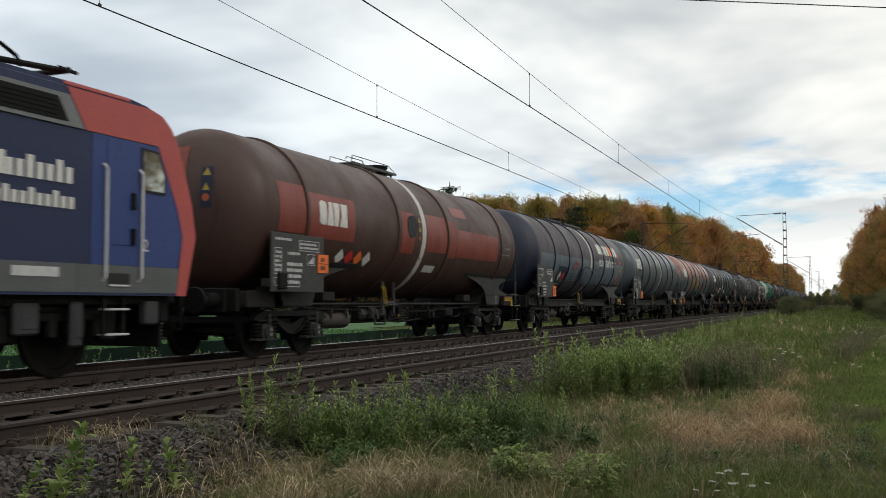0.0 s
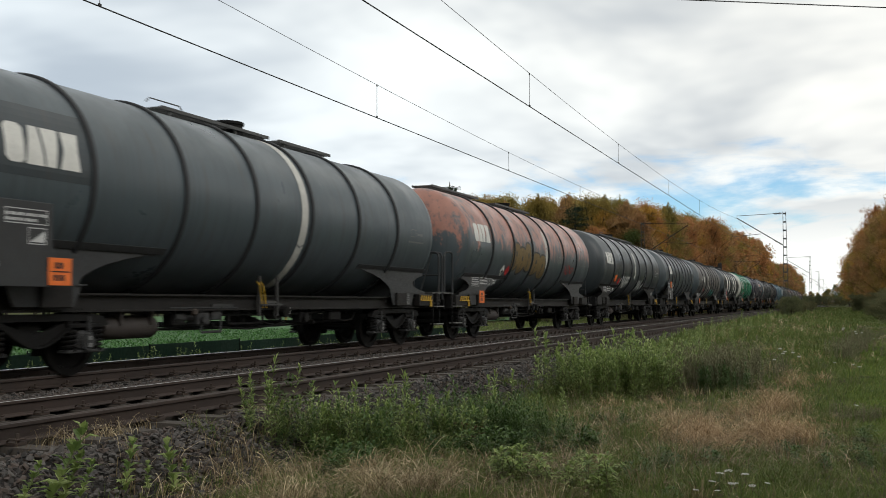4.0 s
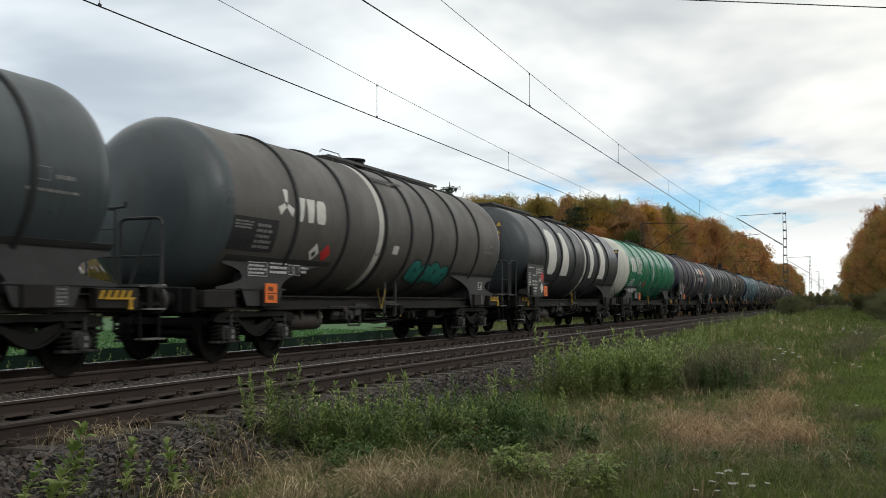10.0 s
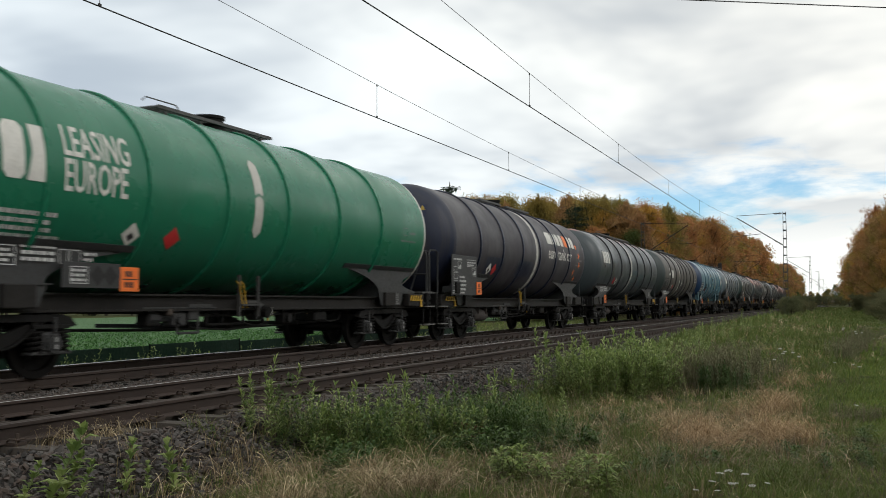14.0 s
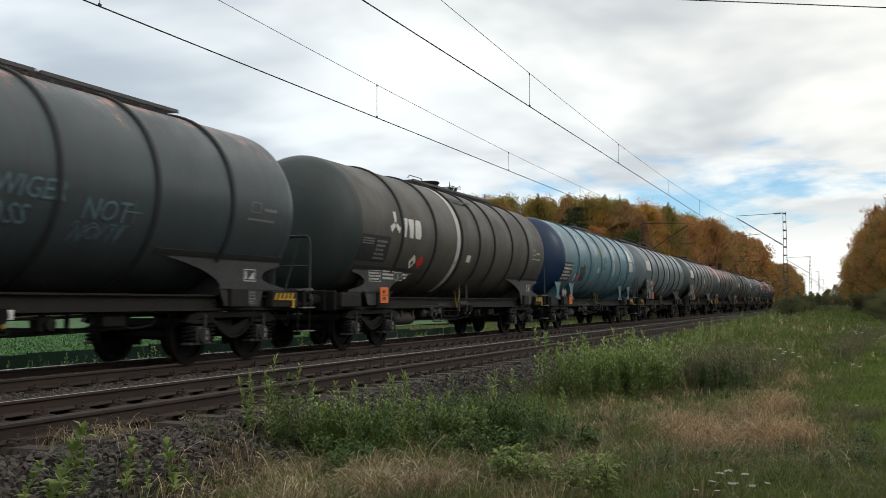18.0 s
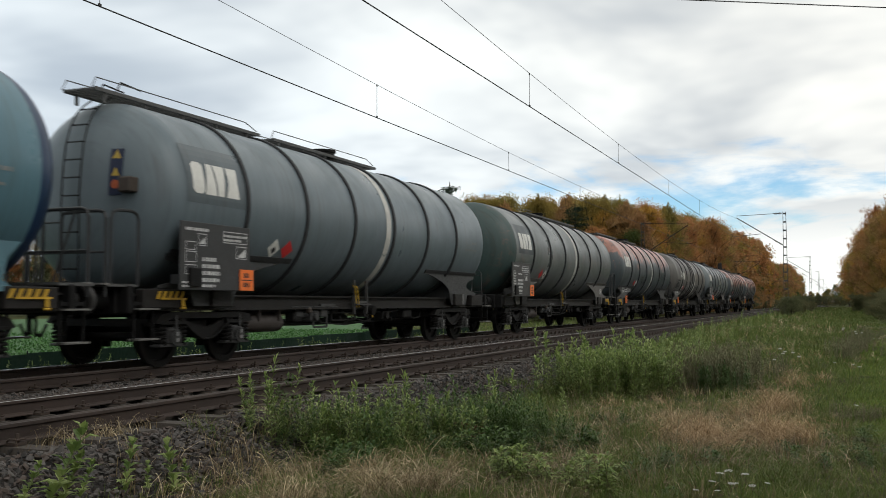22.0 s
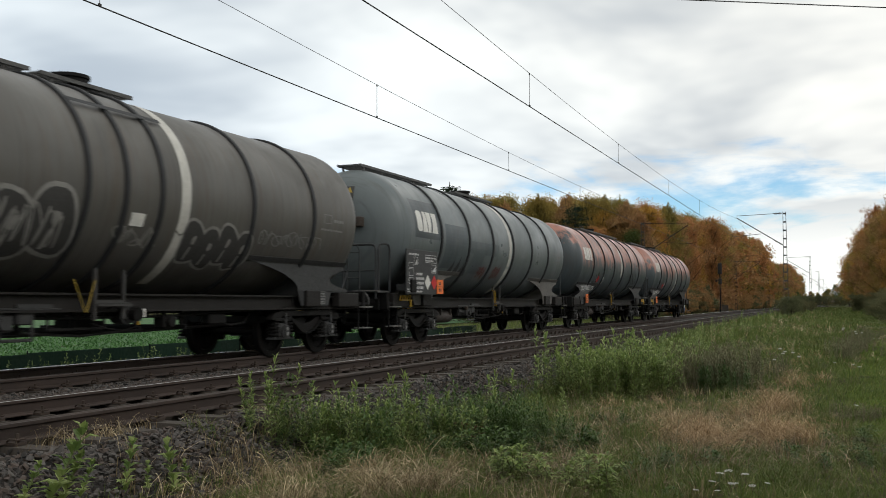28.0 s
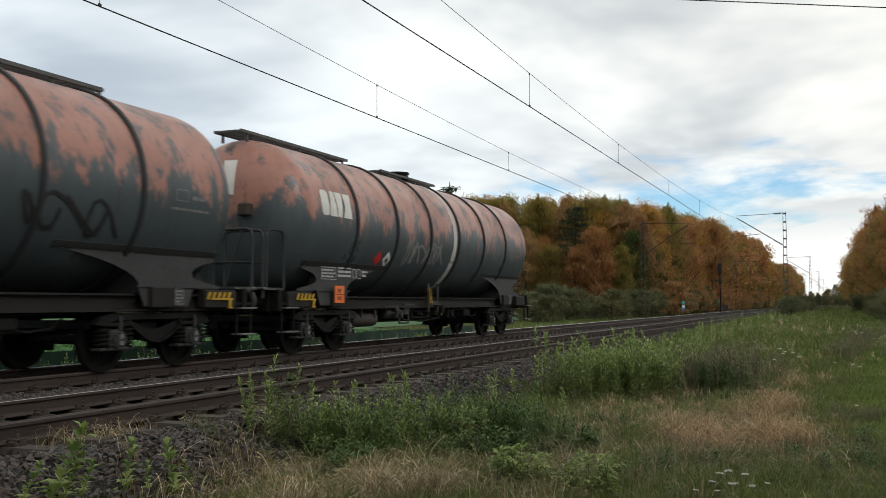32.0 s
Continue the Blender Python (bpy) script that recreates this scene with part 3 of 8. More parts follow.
# low green plastic barrier along the field
M_BARRIER = plain("green_plastic_sheet", (0.010, 0.032, 0.020), 0.6, 0.0, 0.3, 2, (0.02, 0.03, 0.018), 0.3)
e = thing("amphibian_fence", "low dark green plastic barrier with stakes along the field", "fence", at=pose(-5.1, 0, 0))
for k in range(10):
    y0 = 4 + 4.0 * k
    bm = fresh()
    n = 9
    vs = [[bm.verts.new((0.03 * math.sin(i * 1.7 + k), y0 + 4.0 * i / (n - 1), z)) for i in range(n)] for z in (-0.75, -0.2 + 0.02 * math.sin(k), -0.05 + 0.03 * math.sin(k * 2.1))]
    for a, b in zip(vs, vs[1:]):
        for i in range(n - 1):
            bm.faces.new((a[i], a[i + 1], b[i + 1], b[i]))
    bm.normal_update()
    bmesh.ops.solidify(bm, geom=bm.faces[:], thickness=0.012)
    part("sheet", bm, M_BARRIER, e)
    bm = fresh()
    rod(bm, (-0.03, y0, -0.8), (-0.03, y0, 0.0), 0.015, 6)
    part("stake", bm, M_STEEL_DARK, e)

# ---------------------------------------------------------------- the train
R, ZC = 1.575, 2.735          # tank radius and axis height


def wrap(polys, y0, z0, off=0.006, r=R):
    """Shapes drawn flat, (along, up), laid on the tank's side with their origin at y0 and height z0."""
    bm = fresh()
    for p in polys:
        bm.faces.new([bm.verts.new((u, v, 0)) for u, v in p])
    bmesh.ops.remove_doubles(bm, verts=bm.verts, dist=0.0002)
    vs = [v for p in polys for _, v in p]
    lo, hi = min(vs), max(vs)
    k = int((hi - lo) / 0.11)
    for i in range(1, k + 1):
        c = lo + (hi - lo) * i / (k + 1)
        bmesh.ops.bisect_plane(bm, geom=bm.verts[:] + bm.edges[:] + bm.faces[:], plane_co=(0, c, 0), plane_no=(0, 1, 0))
    a0 = math.asin(max(-1, min(1, (z0 - ZC) / r)))
    for v in bm.verts:
        a = a0 + v.co.y / r
        v.co = ((r + off) * math.cos(a), y0 + v.co.x, ZC + (r + off) * math.sin(a))
    bmesh.ops.recalc_face_normals(bm, faces=bm.faces)
    for f in bm.faces:
        if f.normal.x < 0:
            f.normal_flip()
    return bm


def rect(u, v, w, h, lean=0.0):
    return [(u, v), (u + w, v), (u + w + lean, v + h), (u + lean, v + h)]


def diamond(u, v, s):
    return [(u - s, v), (u, v - s), (u + s, v), (u, v + s)]


def move(polys, du, dv, s=1.0):
    return [[(u * s + du, v * s + dv) for u, v in p] for p in polys]


# four plain blocks in the place of an owner's mark
BLOCK_1 = [(0.08, 0), (0.27, 0), (0.34, 0.10), (0.34, 0.90), (0.27, 1), (0.08, 1), (0, 0.88), (0, 0.12)]
BLOCK_2 = [(0.36, 0), (0.70, 0), (0.62, 1), (0.46, 1)]
BLOCK_3 = [(0.74, 0), (0.92, 0), (1.00, 1), (0.67, 1)]
BLOCK_4 = [(1.00, 0), (1.40, 0), (1.36, 0.5), (1.40, 1), (1.06, 1), (1.08, 0.5)]


def marks(rows, seed, w, h, lean=0.0):
    """Illegible lines of stencil writing as bars: rows of bars in a w by h field."""
    rnd = random.Random(seed)
    out = []
    dy = h / rows
    for r in range(rows):
        u = 0.0
        while u < w * rnd.uniform(0.7, 1.0):
            bw = min(rnd.uniform(0.03, 0.12), w - u)
            if bw < 0.015:
                break
            out.append(rect(u, h - (r + 0.8) * dy, bw, dy * 0.55))
            u += bw + 0.025
    return out


def frames(u, v, w, h, t=0.012):
    return [rect(u, v, w, t), rect(u, v + h - t, w, t), rect(u, v + t, t, h - 2 * t), rect(u + w - t, v + t, t, h - 2 * t)]


def scribble(seed, w, h, n=6, t=0.03):
    """One looping sprayed line that runs on from sign to sign."""
    rnd = random.Random(seed)
    key = [(rnd.uniform(0.35, 0.8), rnd.uniform(0.28, 0.5), rnd.uniform(0, 6.28), rnd.uniform(-0.12, 0.12)) for k in range(n + 1)]
    p = []
    for s in range(n * 12 + 1):
        k, f = divmod(s / 12.0, 1.0)
        k = int(k)
        ax, ay, ph, dv = [q + (r - q) * f for q, r in zip(key[k], key[min(k + 1, n)])]
        p.append((w * s / (12.0 * n) + ax * w / n * math.sin(2 * math.pi * s / 12.0 + 0.3 * ph), h * (0.5 + dv) + h * ay * math.sin((2 + k % 2) * math.pi * s / 12.0 + ph)))
    rim = []
    for i, (u, v) in enumerate(p):
        (a, b), (c, d) = p[max(i - 1, 0)], p[min(i + 1, len(p) - 1)]
        l = math.hypot(c - a, d - b) or 1
        nx, ny = -(d - b) / l * t / 2, (c - a) / l * t / 2
        rim.append(((u - nx, v - ny), (u + nx, v + ny)))
    return [[q0, r0, r1, q1] for (q0, q1), (r0, r1) in zip(rim, rim[1:])]


def blob(cx, cy, rx, ry, rnd, k=1.0):
    a, b = rnd.uniform(0, 6.28), rnd.uniform(0, 6.28)
    pts = []
    for i in range(22):
        t = 2 * math.pi * i / 22
        q = k + 0.10 * math.sin(2 * t + a) + 0.07 * math.sin(3 * t + b)
        c, d = math.cos(t), math.sin(t)
        pts.append((cx + rx * q * math.copysign(abs(c) ** 0.75, c), cy + ry * q * math.copysign(abs(d) ** 0.75, d)))
    return pts


def bubbles(w, seed, y, z, width, height, n, fill, line, label):
    """Sprayed bubble shapes: a dark outline, the fill and small dark eyes."""
    out, core, eyes = [], [], []
    for k in range(n):
        cx = width * (k + 0.5) / n
        cy = height * (0.5 + 0.06 * (-1) ** k)
        for lst, f, sd in ((out, 1.14, k), (core, 1.0, k)):
            lst.append(blob(cx, cy, width / n * 0.56, height * 0.46, random.Random(seed + sd), f))
        eyes.append(blob(cx + 0.03, cy + height * 0.08, width / n * 0.10, height * 0.10, random.Random(seed + 50 + k)))
        eyes.append([(cx - 0.10 * width / n, cy - height * 0.38), (cx + 0.02 * width / n, cy - height * 0.38), (cx + 0.05 * width / n, cy - height * 0.08), (cx - 0.02 * width / n, cy - height * 0.08)])
    for i, (polys, off, mt) in enumerate(((out, 0.010, line), (core, 0.0125, fill), (eyes, 0.015, line))):
        for j, p in enumerate(polys):
            part("graffiti", wrap([p], y, z, off + 0.0006 * (j % 3)), mt, w, label if i == 1 else "")


def words(text, size, bold=0.0, slant=0.0):
    """Flat outlines of plain text from the built-in font, as polygons of (along, up)."""
    cu = bpy.data.curves.new("words", "FONT")
    cu.body, cu.size, cu.resolution_u, cu.offset, cu.shear = text, size, 2, bold, slant
    ob = bpy.data.objects.new("words", cu)
    scene.collection.objects.link(ob)
    dg = bpy.context.evaluated_depsgraph_get()
    me = bpy.data.meshes.new_from_object(ob.evaluated_get(dg))
    out = [[(me.vertices[i].co.x, me.vertices[i].co.y) for i in p.vertices] for p in me.polygons]
    bpy.data.objects.remove(ob)
    bpy.data.curves.remove(cu)
    bpy.data.meshes.remove(me)
    return out


def flat_on_x(polys, x, y0, z0):
    """Shapes on an upright board that faces the x axis."""
    bm = fresh()
    for p in polys:
        bm.faces.new([bm.verts.new((x, y0 + u, z0 + v)) for u, v in p])
    for f in bm.faces:
        f.normal_update()
        if f.normal.x < 0:
            f.normal_flip()
    return bm


def flat_on_y(polys, y, x0, z0):
    """Shapes facing the train's front, for the tank head or an end."""
    bm = fresh()
    for p in polys:
        bm.faces.new([bm.verts.new((x0 + u, y, z0 + v)) for u, v in p])
    for f in bm.faces:
        f.normal_update()
        if f.normal.y > 0:
            f.normal_flip()
    return bm


def head_y(r, depth=0.70):
    """How far the dished end bulges at a radius."""
    q = min(r / R, 1.0)
    return depth * (1 - q ** 2.5) ** (1 / 2.2)


def on_head(polys, x0, z0, base, sgn=-1):
    bm = flat_on_y(polys, 0, x0, z0)
    for axis in (0, 2):
        lo, hi = min(v.co[axis] for v in bm.verts), max(v.co[axis] for v in bm.verts)
        k = int((hi - lo) / 0.12)
        no = (1, 0, 0) if axis == 0 else (0, 0, 1)
        for i in range(1, k + 1):
            c = lo + (hi - lo) * i / (k + 1)
            bmesh.ops.bisect_plane(bm, geom=bm.verts[:] + bm.edges[:] + bm.faces[:], plane_co=(c, 0, c), plane_no=no)
    for v in bm.verts:
        r = math.hypot(v.co.x, v.co.z - ZC)
        v.co.y = base + sgn * (head_y(r) + 0.012)
    return bm


SHARED = {}


def shared(key, name, build, material, parent, m=None, label="", smooth=False):
    """A part whose mesh is built once and then shared by all wagons."""
    if key not in SHARED:
        ob = part(name, build(), material, parent, label, smooth)
        SHARED[key] = ob.data
    else:
        ob = new(name, SHARED[key])
        ob.parent = parent
        if label:
            tagged(ob, label)
    if m is not None:
        ob.matrix_basis = m
    return ob


# --- bogie
def side_frames():
    """Bogie frame: arched top beams, curved fish-bellies under them, a bolster and end beams."""
    bm = fresh()
    for s in (-1, 1):
        x = s * 0.99
        top = [(-1.36, 0.70), (-1.24, 0.82), (-0.95, 0.87), (-0.5, 0.86), (0.5, 0.86), (0.95, 0.87), (1.24, 0.82), (1.36, 0.70)]
        low = [(1.24, 0.68), (0.92, 0.76), (0.5, 0.76), (-0.5, 0.76), (-0.92, 0.76), (-1.24, 0.68)]
        plate(bm, [(x, y, z) for y, z in top + low], 0.13 * s, (1, 0, 0))
        n = 14
        for i in range(n):
            q = []
            for k in (i, i + 1):
                y = -0.74 + 1.48 * k / n
                q.append((y, 0.79 - 0.34 * max(0.0, math.cos(math.pi * y / 1.48)) ** 1.25, 0.77 - 0.17 * max(0.0, math.cos(math.pi * y / 1.48)) ** 2.0))
            (y0, z0, t0), (y1, z1, t1) = q
            plate(bm, [(x, y0, t0), (x, y1, t1), (x, y1, z1 - 0.03), (x, y0, z0 - 0.03)], 0.07 * s, (1, 0, 0))
            plate(bm, [(x - 0.03 * s, y0, z0 - 0.03), (x - 0.03 * s, y1, z1 - 0.03), (x - 0.03 * s, y1, z1 - 0.055), (x - 0.03 * s, y0, z0 - 0.055)], 0.17 * s, (1, 0, 0))
        for q in (-1, 1):
            bx(bm, (x + 0.05 * s, q * 0.62, 0.77), (0.13, 0.10, 0.16), 0.01)
            bx(bm, (s * 0.62, q * 0.46, 0.42), (0.12, 0.08, 0.30))
            rod(bm, (s * 0.75, q * 0.45, 0.60), (s * 0.75, q * 0.45, 0.30), 0.03, 6)
            pipe(bm, [(s * 1.08, q * 1.02, 0.86), (s * 1.08, q * 0.84, 0.92), (s * 1.08, q * 0.62, 0.88)], 0.022, 6)
            bx(bm, (x + 0.06 * s, q * 0.9, 0.69), (0.15, 0.66, 0.06), 0.01)
    bx(bm, (0, 0, 0.62), (1.9, 0.42, 0.22), 0.02)
    rod(bm, (0, 0, 0.7), (0, 0, 0.98), 0.25, 14)
    for q in (-1, 1):
        bx(bm, (0, q * 1.28, 0.70), (1.9, 0.07, 0.12))
    bmesh.ops.recalc_face_normals(bm, faces=bm.faces)
    return bm


def wheel_pair(r=0.46):
    bm = fresh()
    for s in (-1, 1):
        prof = [(0.0, 0.0)]
        p = [(-0.075, 0.10), (-0.075, 0.115), (-0.012, 0.13), (0.012, r - 0.10), (-0.055, r - 0.075), (-0.06, r - 0.005), (0.05, r), (0.052, r + 0.028), (0.078, r + 0.028), (0.078, r - 0.07), (0.035, r - 0.09), (0.02, 0.13), (0.08, 0.115), (0.08, 0.10)]
        sub = fresh()
        turned(sub, [(y * -1, q) for y, q in p], 28)
        sub.transform(Matrix.Translation((s * 0.7525, 0, 0)) @ Euler((0, 0, radians(90 * s))).to_matrix().to_4x4())
        me = bpy.data.meshes.new("tmp")
        sub.to_mesh(me)
        sub.free()
        bm.from_mesh(me)
        bpy.data.meshes.remove(me)
        # brake disc cheek, so the turning can be seen
        for k in range(6):
            a = k * math.pi / 3
            rod(bm, (s * 0.79, 0.22 * math.cos(a), 0.22 * math.sin(a)), (s * 0.80, 0.22 * math.cos(a), 0.22 * math.sin(a)), 0.03, 6)
    rod(bm, (-1.08, 0, 0), (1.08, 0, 0), 0.075, 12)
    return bm


def axle_box():
    bm = fresh()
    bx(bm, (0.05, 0, 0.02), (0.20, 0.30, 0.28), 0.04)
    rod(bm, (0.10, 0, 0), (0.19, 0, 0), 0.13, 14)
    rod(bm, (0.19, 0, 0), (0.205, 0, 0), 0.085, 12)
    bx(bm, (0.20, 0.0, 0.02), (0.02, 0.12, 0.20), 0.005)
    bx(bm, (0.05, 0, -0.13), (0.2, 0.72, 0.045), 0.01)
    bx(bm, (0.13, 0.05, 0.25), (0.07, 0.05, 0.22), 0.01)
    return bm


def coil():
    bm = fresh()
    n, turns = 9, 4.5
    prev = None
    for i in range(int(turns * n) + 1):
        a = 2 * math.pi * i / n
        p = (0.105 * math.cos(a), 0.105 * math.sin(a), 0.30 * i / (turns * n))
        if prev:
            rod(bm, prev, p, 0.022, 5)
        prev = p
    rod(bm, (0, 0, -0.01), (0, 0, 0.3), 0.055, 8)
    return bm


def block_mesh(size, bev=0.0):
    bm = fresh()
    bx(bm, (0, 0, 0), size, bev)
    return bm


WHEELS = []


def bogie(parent, y, radius=0.46, half=0.9):
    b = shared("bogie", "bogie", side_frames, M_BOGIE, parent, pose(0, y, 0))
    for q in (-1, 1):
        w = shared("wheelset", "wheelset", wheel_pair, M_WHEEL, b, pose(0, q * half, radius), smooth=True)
        WHEELS.append((w, (0, q * half, radius), radius))
        for s in (-1, 1):
            shared("axle_box", "axle_box", axle_box, M_BOX, b, pose(s * 0.98, q * half, radius, 0, 0, 0 if s > 0 else 180))
            # two pale squares paint the glints on each axle box
            for z in (0.055, -0.045):
                shared("box_plate", "axle_box_plate", lambda: block_mesh((0.012, 0.055, 0.06), 0.003), M_MARK_DIM, b, pose(s * 1.197, q * half, radius + z))
            for d in (-1, 1):
                shared("spring", "spring", coil, M_BOGIE, b, pose(s * 1.03, q * half + d * 0.25, 0.345))
    return b


def pipe_run_mesh():
    """Brake pipe with clamps and a distributor box."""
    bm = fresh()
    pipe(bm, [(1.0, -5.2, 0.9), (1.0, -3.0, 0.86), (1.02, -1.2, 0.80), (1.02, 1.4, 0.80), (1.0, 3.0, 0.86), (1.0, 5.2, 0.9)], 0.022, 6)
    for y in (-3.9, -2.2, -0.7, 0.9, 2.3, 3.8):
        bx(bm, (1.0, y, 0.90), (0.04, 0.05, 0.14))
    bx(bm, (0.95, -2.6, 0.76), (0.24, 0.34, 0.26), 0.03)
    bx(bm, (0.98, 2.7, 0.74), (0.2, 0.5, 0.2), 0.03)
    pipe(bm, [(1.0, 2.7, 0.7), (1.05, 3.1, 0.62), (1.0, 3.6, 0.66), (0.9, 3.9, 0.8)], 0.018, 6)
    return bm


# --- running gear and frame parts shared by all wagons
def buffer_mesh():
    bm = fresh()
    prof = [(0.0, 0.0), (0.0, 0.10), (0.02, 0.17), (0.05, 0.16), (0.05, 0.14), (0.34, 0.13), (0.34, 0.105), (0.56, 0.10), (0.565, 0.20), (0.60, 0.235), (0.635, 0.22), (0.645, 0.0)]
    turned(bm, prof, 18)
    return bm


def hook_mesh():
    bm = fresh()
    bx(bm, (0, 0.1, 0), (0.30, 0.06, 0.30), 0.01)
    bx(bm, (0, 0.28, 0), (0.06, 0.36, 0.10), 0.02)
    pipe(bm, [(0, 0.42, 0.0), (0, 0.52, 0.06), (0, 0.50, 0.14)], 0.035, 8)
    pipe(bm, [(-0.04, 0.36, -0.03), (-0.05, 0.55, -0.22), (0.05, 0.55, -0.22), (0.04, 0.36, -0.03)], 0.02, 6)
    for s in (-1, 1):
        pts = [(s * 0.32, 0.06, -0.05), (s * 0.33, 0.22, -0.10), (s * 0.33, 0.30, -0.30), (s * 0.33, 0.28, -0.48), (s * 0.33, 0.40, -0.50), (s * 0.33, 0.50, -0.34)]
        pipe(bm, pts, 0.025, 6)
    return bm


def step_mesh():
    bm = fresh()
    for y in (-0.22, 0.22):
        bx(bm, (0, y, -0.28), (0.035, 0.03, 0.62))
    bx(bm, (0, 0, -0.02), (0.03, 0.44, 0.05))
    return bm


def lever_mesh():
    bm = fresh()
    bx(bm, (0, 0.0, 0), (0.025, 0.62, 0.03))
    bx(bm, (0.01, 0.22, -0.07), (0.04, 0.06, 0.13), 0.012)
    bx(bm, (0.012, 0.22, -0.15), (0.045, 0.11, 0.035), 0.012)
    return bm


def stripes_mesh():
    bm = fresh()
    for k in range(5):
        plate(bm, [(0, -0.26 + 0.11 * k, -0.035), (0, -0.215 + 0.11 * k, -0.035), (0, -0.165 + 0.11 * k, 0.035), (0, -0.21 + 0.11 * k, 0.035)], 0.012, (1, 0, 0))
    bmesh.ops.recalc_face_normals(bm, faces=bm.faces)
    return bm


def reservoir_mesh():
    bm = fresh()
    turned(bm, [(-0.62, 0.0), (-0.60, 0.12), (-0.52, 0.18), (0.52, 0.18), (0.60, 0.12), (0.62, 0.0)], 16)
    for y in (-0.35, 0.35):
        bx(bm, (0, y, 0.14), (0.42, 0.05, 0.22))
    return bm


def brake_rod_mesh():
    bm = fresh()
    pipe(bm, [(0.05, -4.6, 0.62), (0, -1.5, 0.55), (0, 1.6, 0.55), (0.05, 4.6, 0.62)], 0.022, 6)
    return bm


def brake_cylinder_mesh():
    bm = fresh()
    turned(bm, [(-0.42, 0.0), (-0.42, 0.15), (0.05, 0.17), (0.08, 0.06), (0.40, 0.04), (0.40, 0.0)], 14, 0.55, 0.70)
    bx(bm, (0.55, -0.1, 0.88), (0.3, 0.1, 0.2))
    return bm


def crossbar_mesh():
    bm = fresh()
    bx(bm, (0.0, 0, 0.62), (2.0, 0.05, 0.07))
    bx(bm, (0.9, 0, 0.78), (0.05, 0.06, 0.36))
    return bm


def loop_mesh():
    bm = fresh()
    pipe(bm, [(1.04, -1.2, 0.88), (1.04, -1.2, 0.64), (1.04, -0.1, 0.64), (1.04, -0.1, 0.88)], 0.024, 6)
    return bm


def valve_box_mesh():
    bm = fresh()
    bx(bm, (0.98, 1.35, 0.72), (0.22, 0.26, 0.22), 0.02)
    rod(bm, (1.1, 1.35, 0.72), (1.16, 1.35, 0.72), 0.09, 12)
    bx(bm, (0.98, 1.35, 0.86), (0.05, 0.08, 0.16))
    return bm


def air_pipe_mesh():
    bm = fresh()
    pipe(bm, [(0.8, -4.4, 0.88), (0.8, -1.0, 0.86), (0.8, 1.0, 0.86), (0.8, 4.4, 0.88)], 0.02, 6)
    return bm


def change_rod_mesh():
    bm = fresh()
    pipe(bm, [(1.0, -1.6, 0.60), (1.0, -0.55, 0.54), (1.0, 0.75, 0.60)], 0.018, 6)
    return bm


def outlet_mesh():
    bm = fresh()
    rod(bm, (0, 0, 1.30), (0, 0, 0.85), 0.10, 12)
    rod(bm, (-1.15, 0, 0.86), (1.15, 0, 0.86), 0.075, 12)
    for s in (-1, 1):
        rod(bm, (s * 1.15, 0, 0.86), (s * 1.27, 0, 0.84), 0.11, 12)
        rod(bm, (s * 0.95, 0, 0.86), (s * 0.95, 0, 1.02), 0.03, 6)
        bx(bm, (s * 0.95, 0.08, 1.03), (0.03, 0.28, 0.03))
    return bm


def distributor_mesh():
    """Brake distributor: a casting with stubs, a bracket and a rod to the changeover handle."""
    bm = fresh()
    bx(bm, (1.0, 0.42, 0.80), (0.26, 0.34, 0.24), 0.03)
    bx(bm, (1.05, 0.78, 0.86), (0.16, 0.26, 0.18), 0.02)
    rod(bm, (1.1, 0.36, 0.78), (1.2, 0.36, 0.78), 0.07, 10)
    rod(bm, (1.0, -0.05, 0.82), (1.0, 0.30, 0.82), 0.06, 8)
    rod(bm, (1.0, -0.30, 0.84), (1.0, -0.05, 0.82), 0.11, 10)
    bx(bm, (1.08, 0.95, 1.02), (0.10, 0.62, 0.05))
    rod(bm, (1.12, -0.5, 0.98), (1.12, 1.4, 0.98), 0.014, 6)
    return bm


def drum_mesh():
    bm = fresh()
    rod(bm, (-0.12, 0, 0), (0.10, 0, 0), 0.17, 18)
    rod(bm, (0.10, 0, 0), (0.14, 0, 0), 0.12, 16)
    bx(bm, (0, 0.19, 0.06), (0.12, 0.04, 0.42))
    return bm


def hose_mesh():
    bm = fresh()
    pipe(bm, [(1.12, -0.25, 0.72), (1.14, 0.05, 0.64), (1.14, 0.4, 0.60), (1.12, 0.75, 0.66)], 0.012, 6)
    pipe(bm, [(1.10, 0.1, 0.92), (1.16, 0.2, 0.98), (1.16, 0.3, 0.90), (1.10, 0.36, 0.84)], 0.014, 6)
    return bm


def tag_mesh(w, h):
    bm = fresh()
    bx(bm, (0, 0, 0), (0.014, w, h), 0.003)
    return bm


def post_mesh():
    bm = fresh()
    for y in (-0.30, 0.30):
        bx(bm, (0, y, 0.16), (0.05, 0.045, 0.74))
    bx(bm, (0, 0, 0.05), (0.04, 0.56, 0.05))
    bx(bm, (0.02, 0.05, 0.0), (0.10, 0.70, 0.03))
    return bm


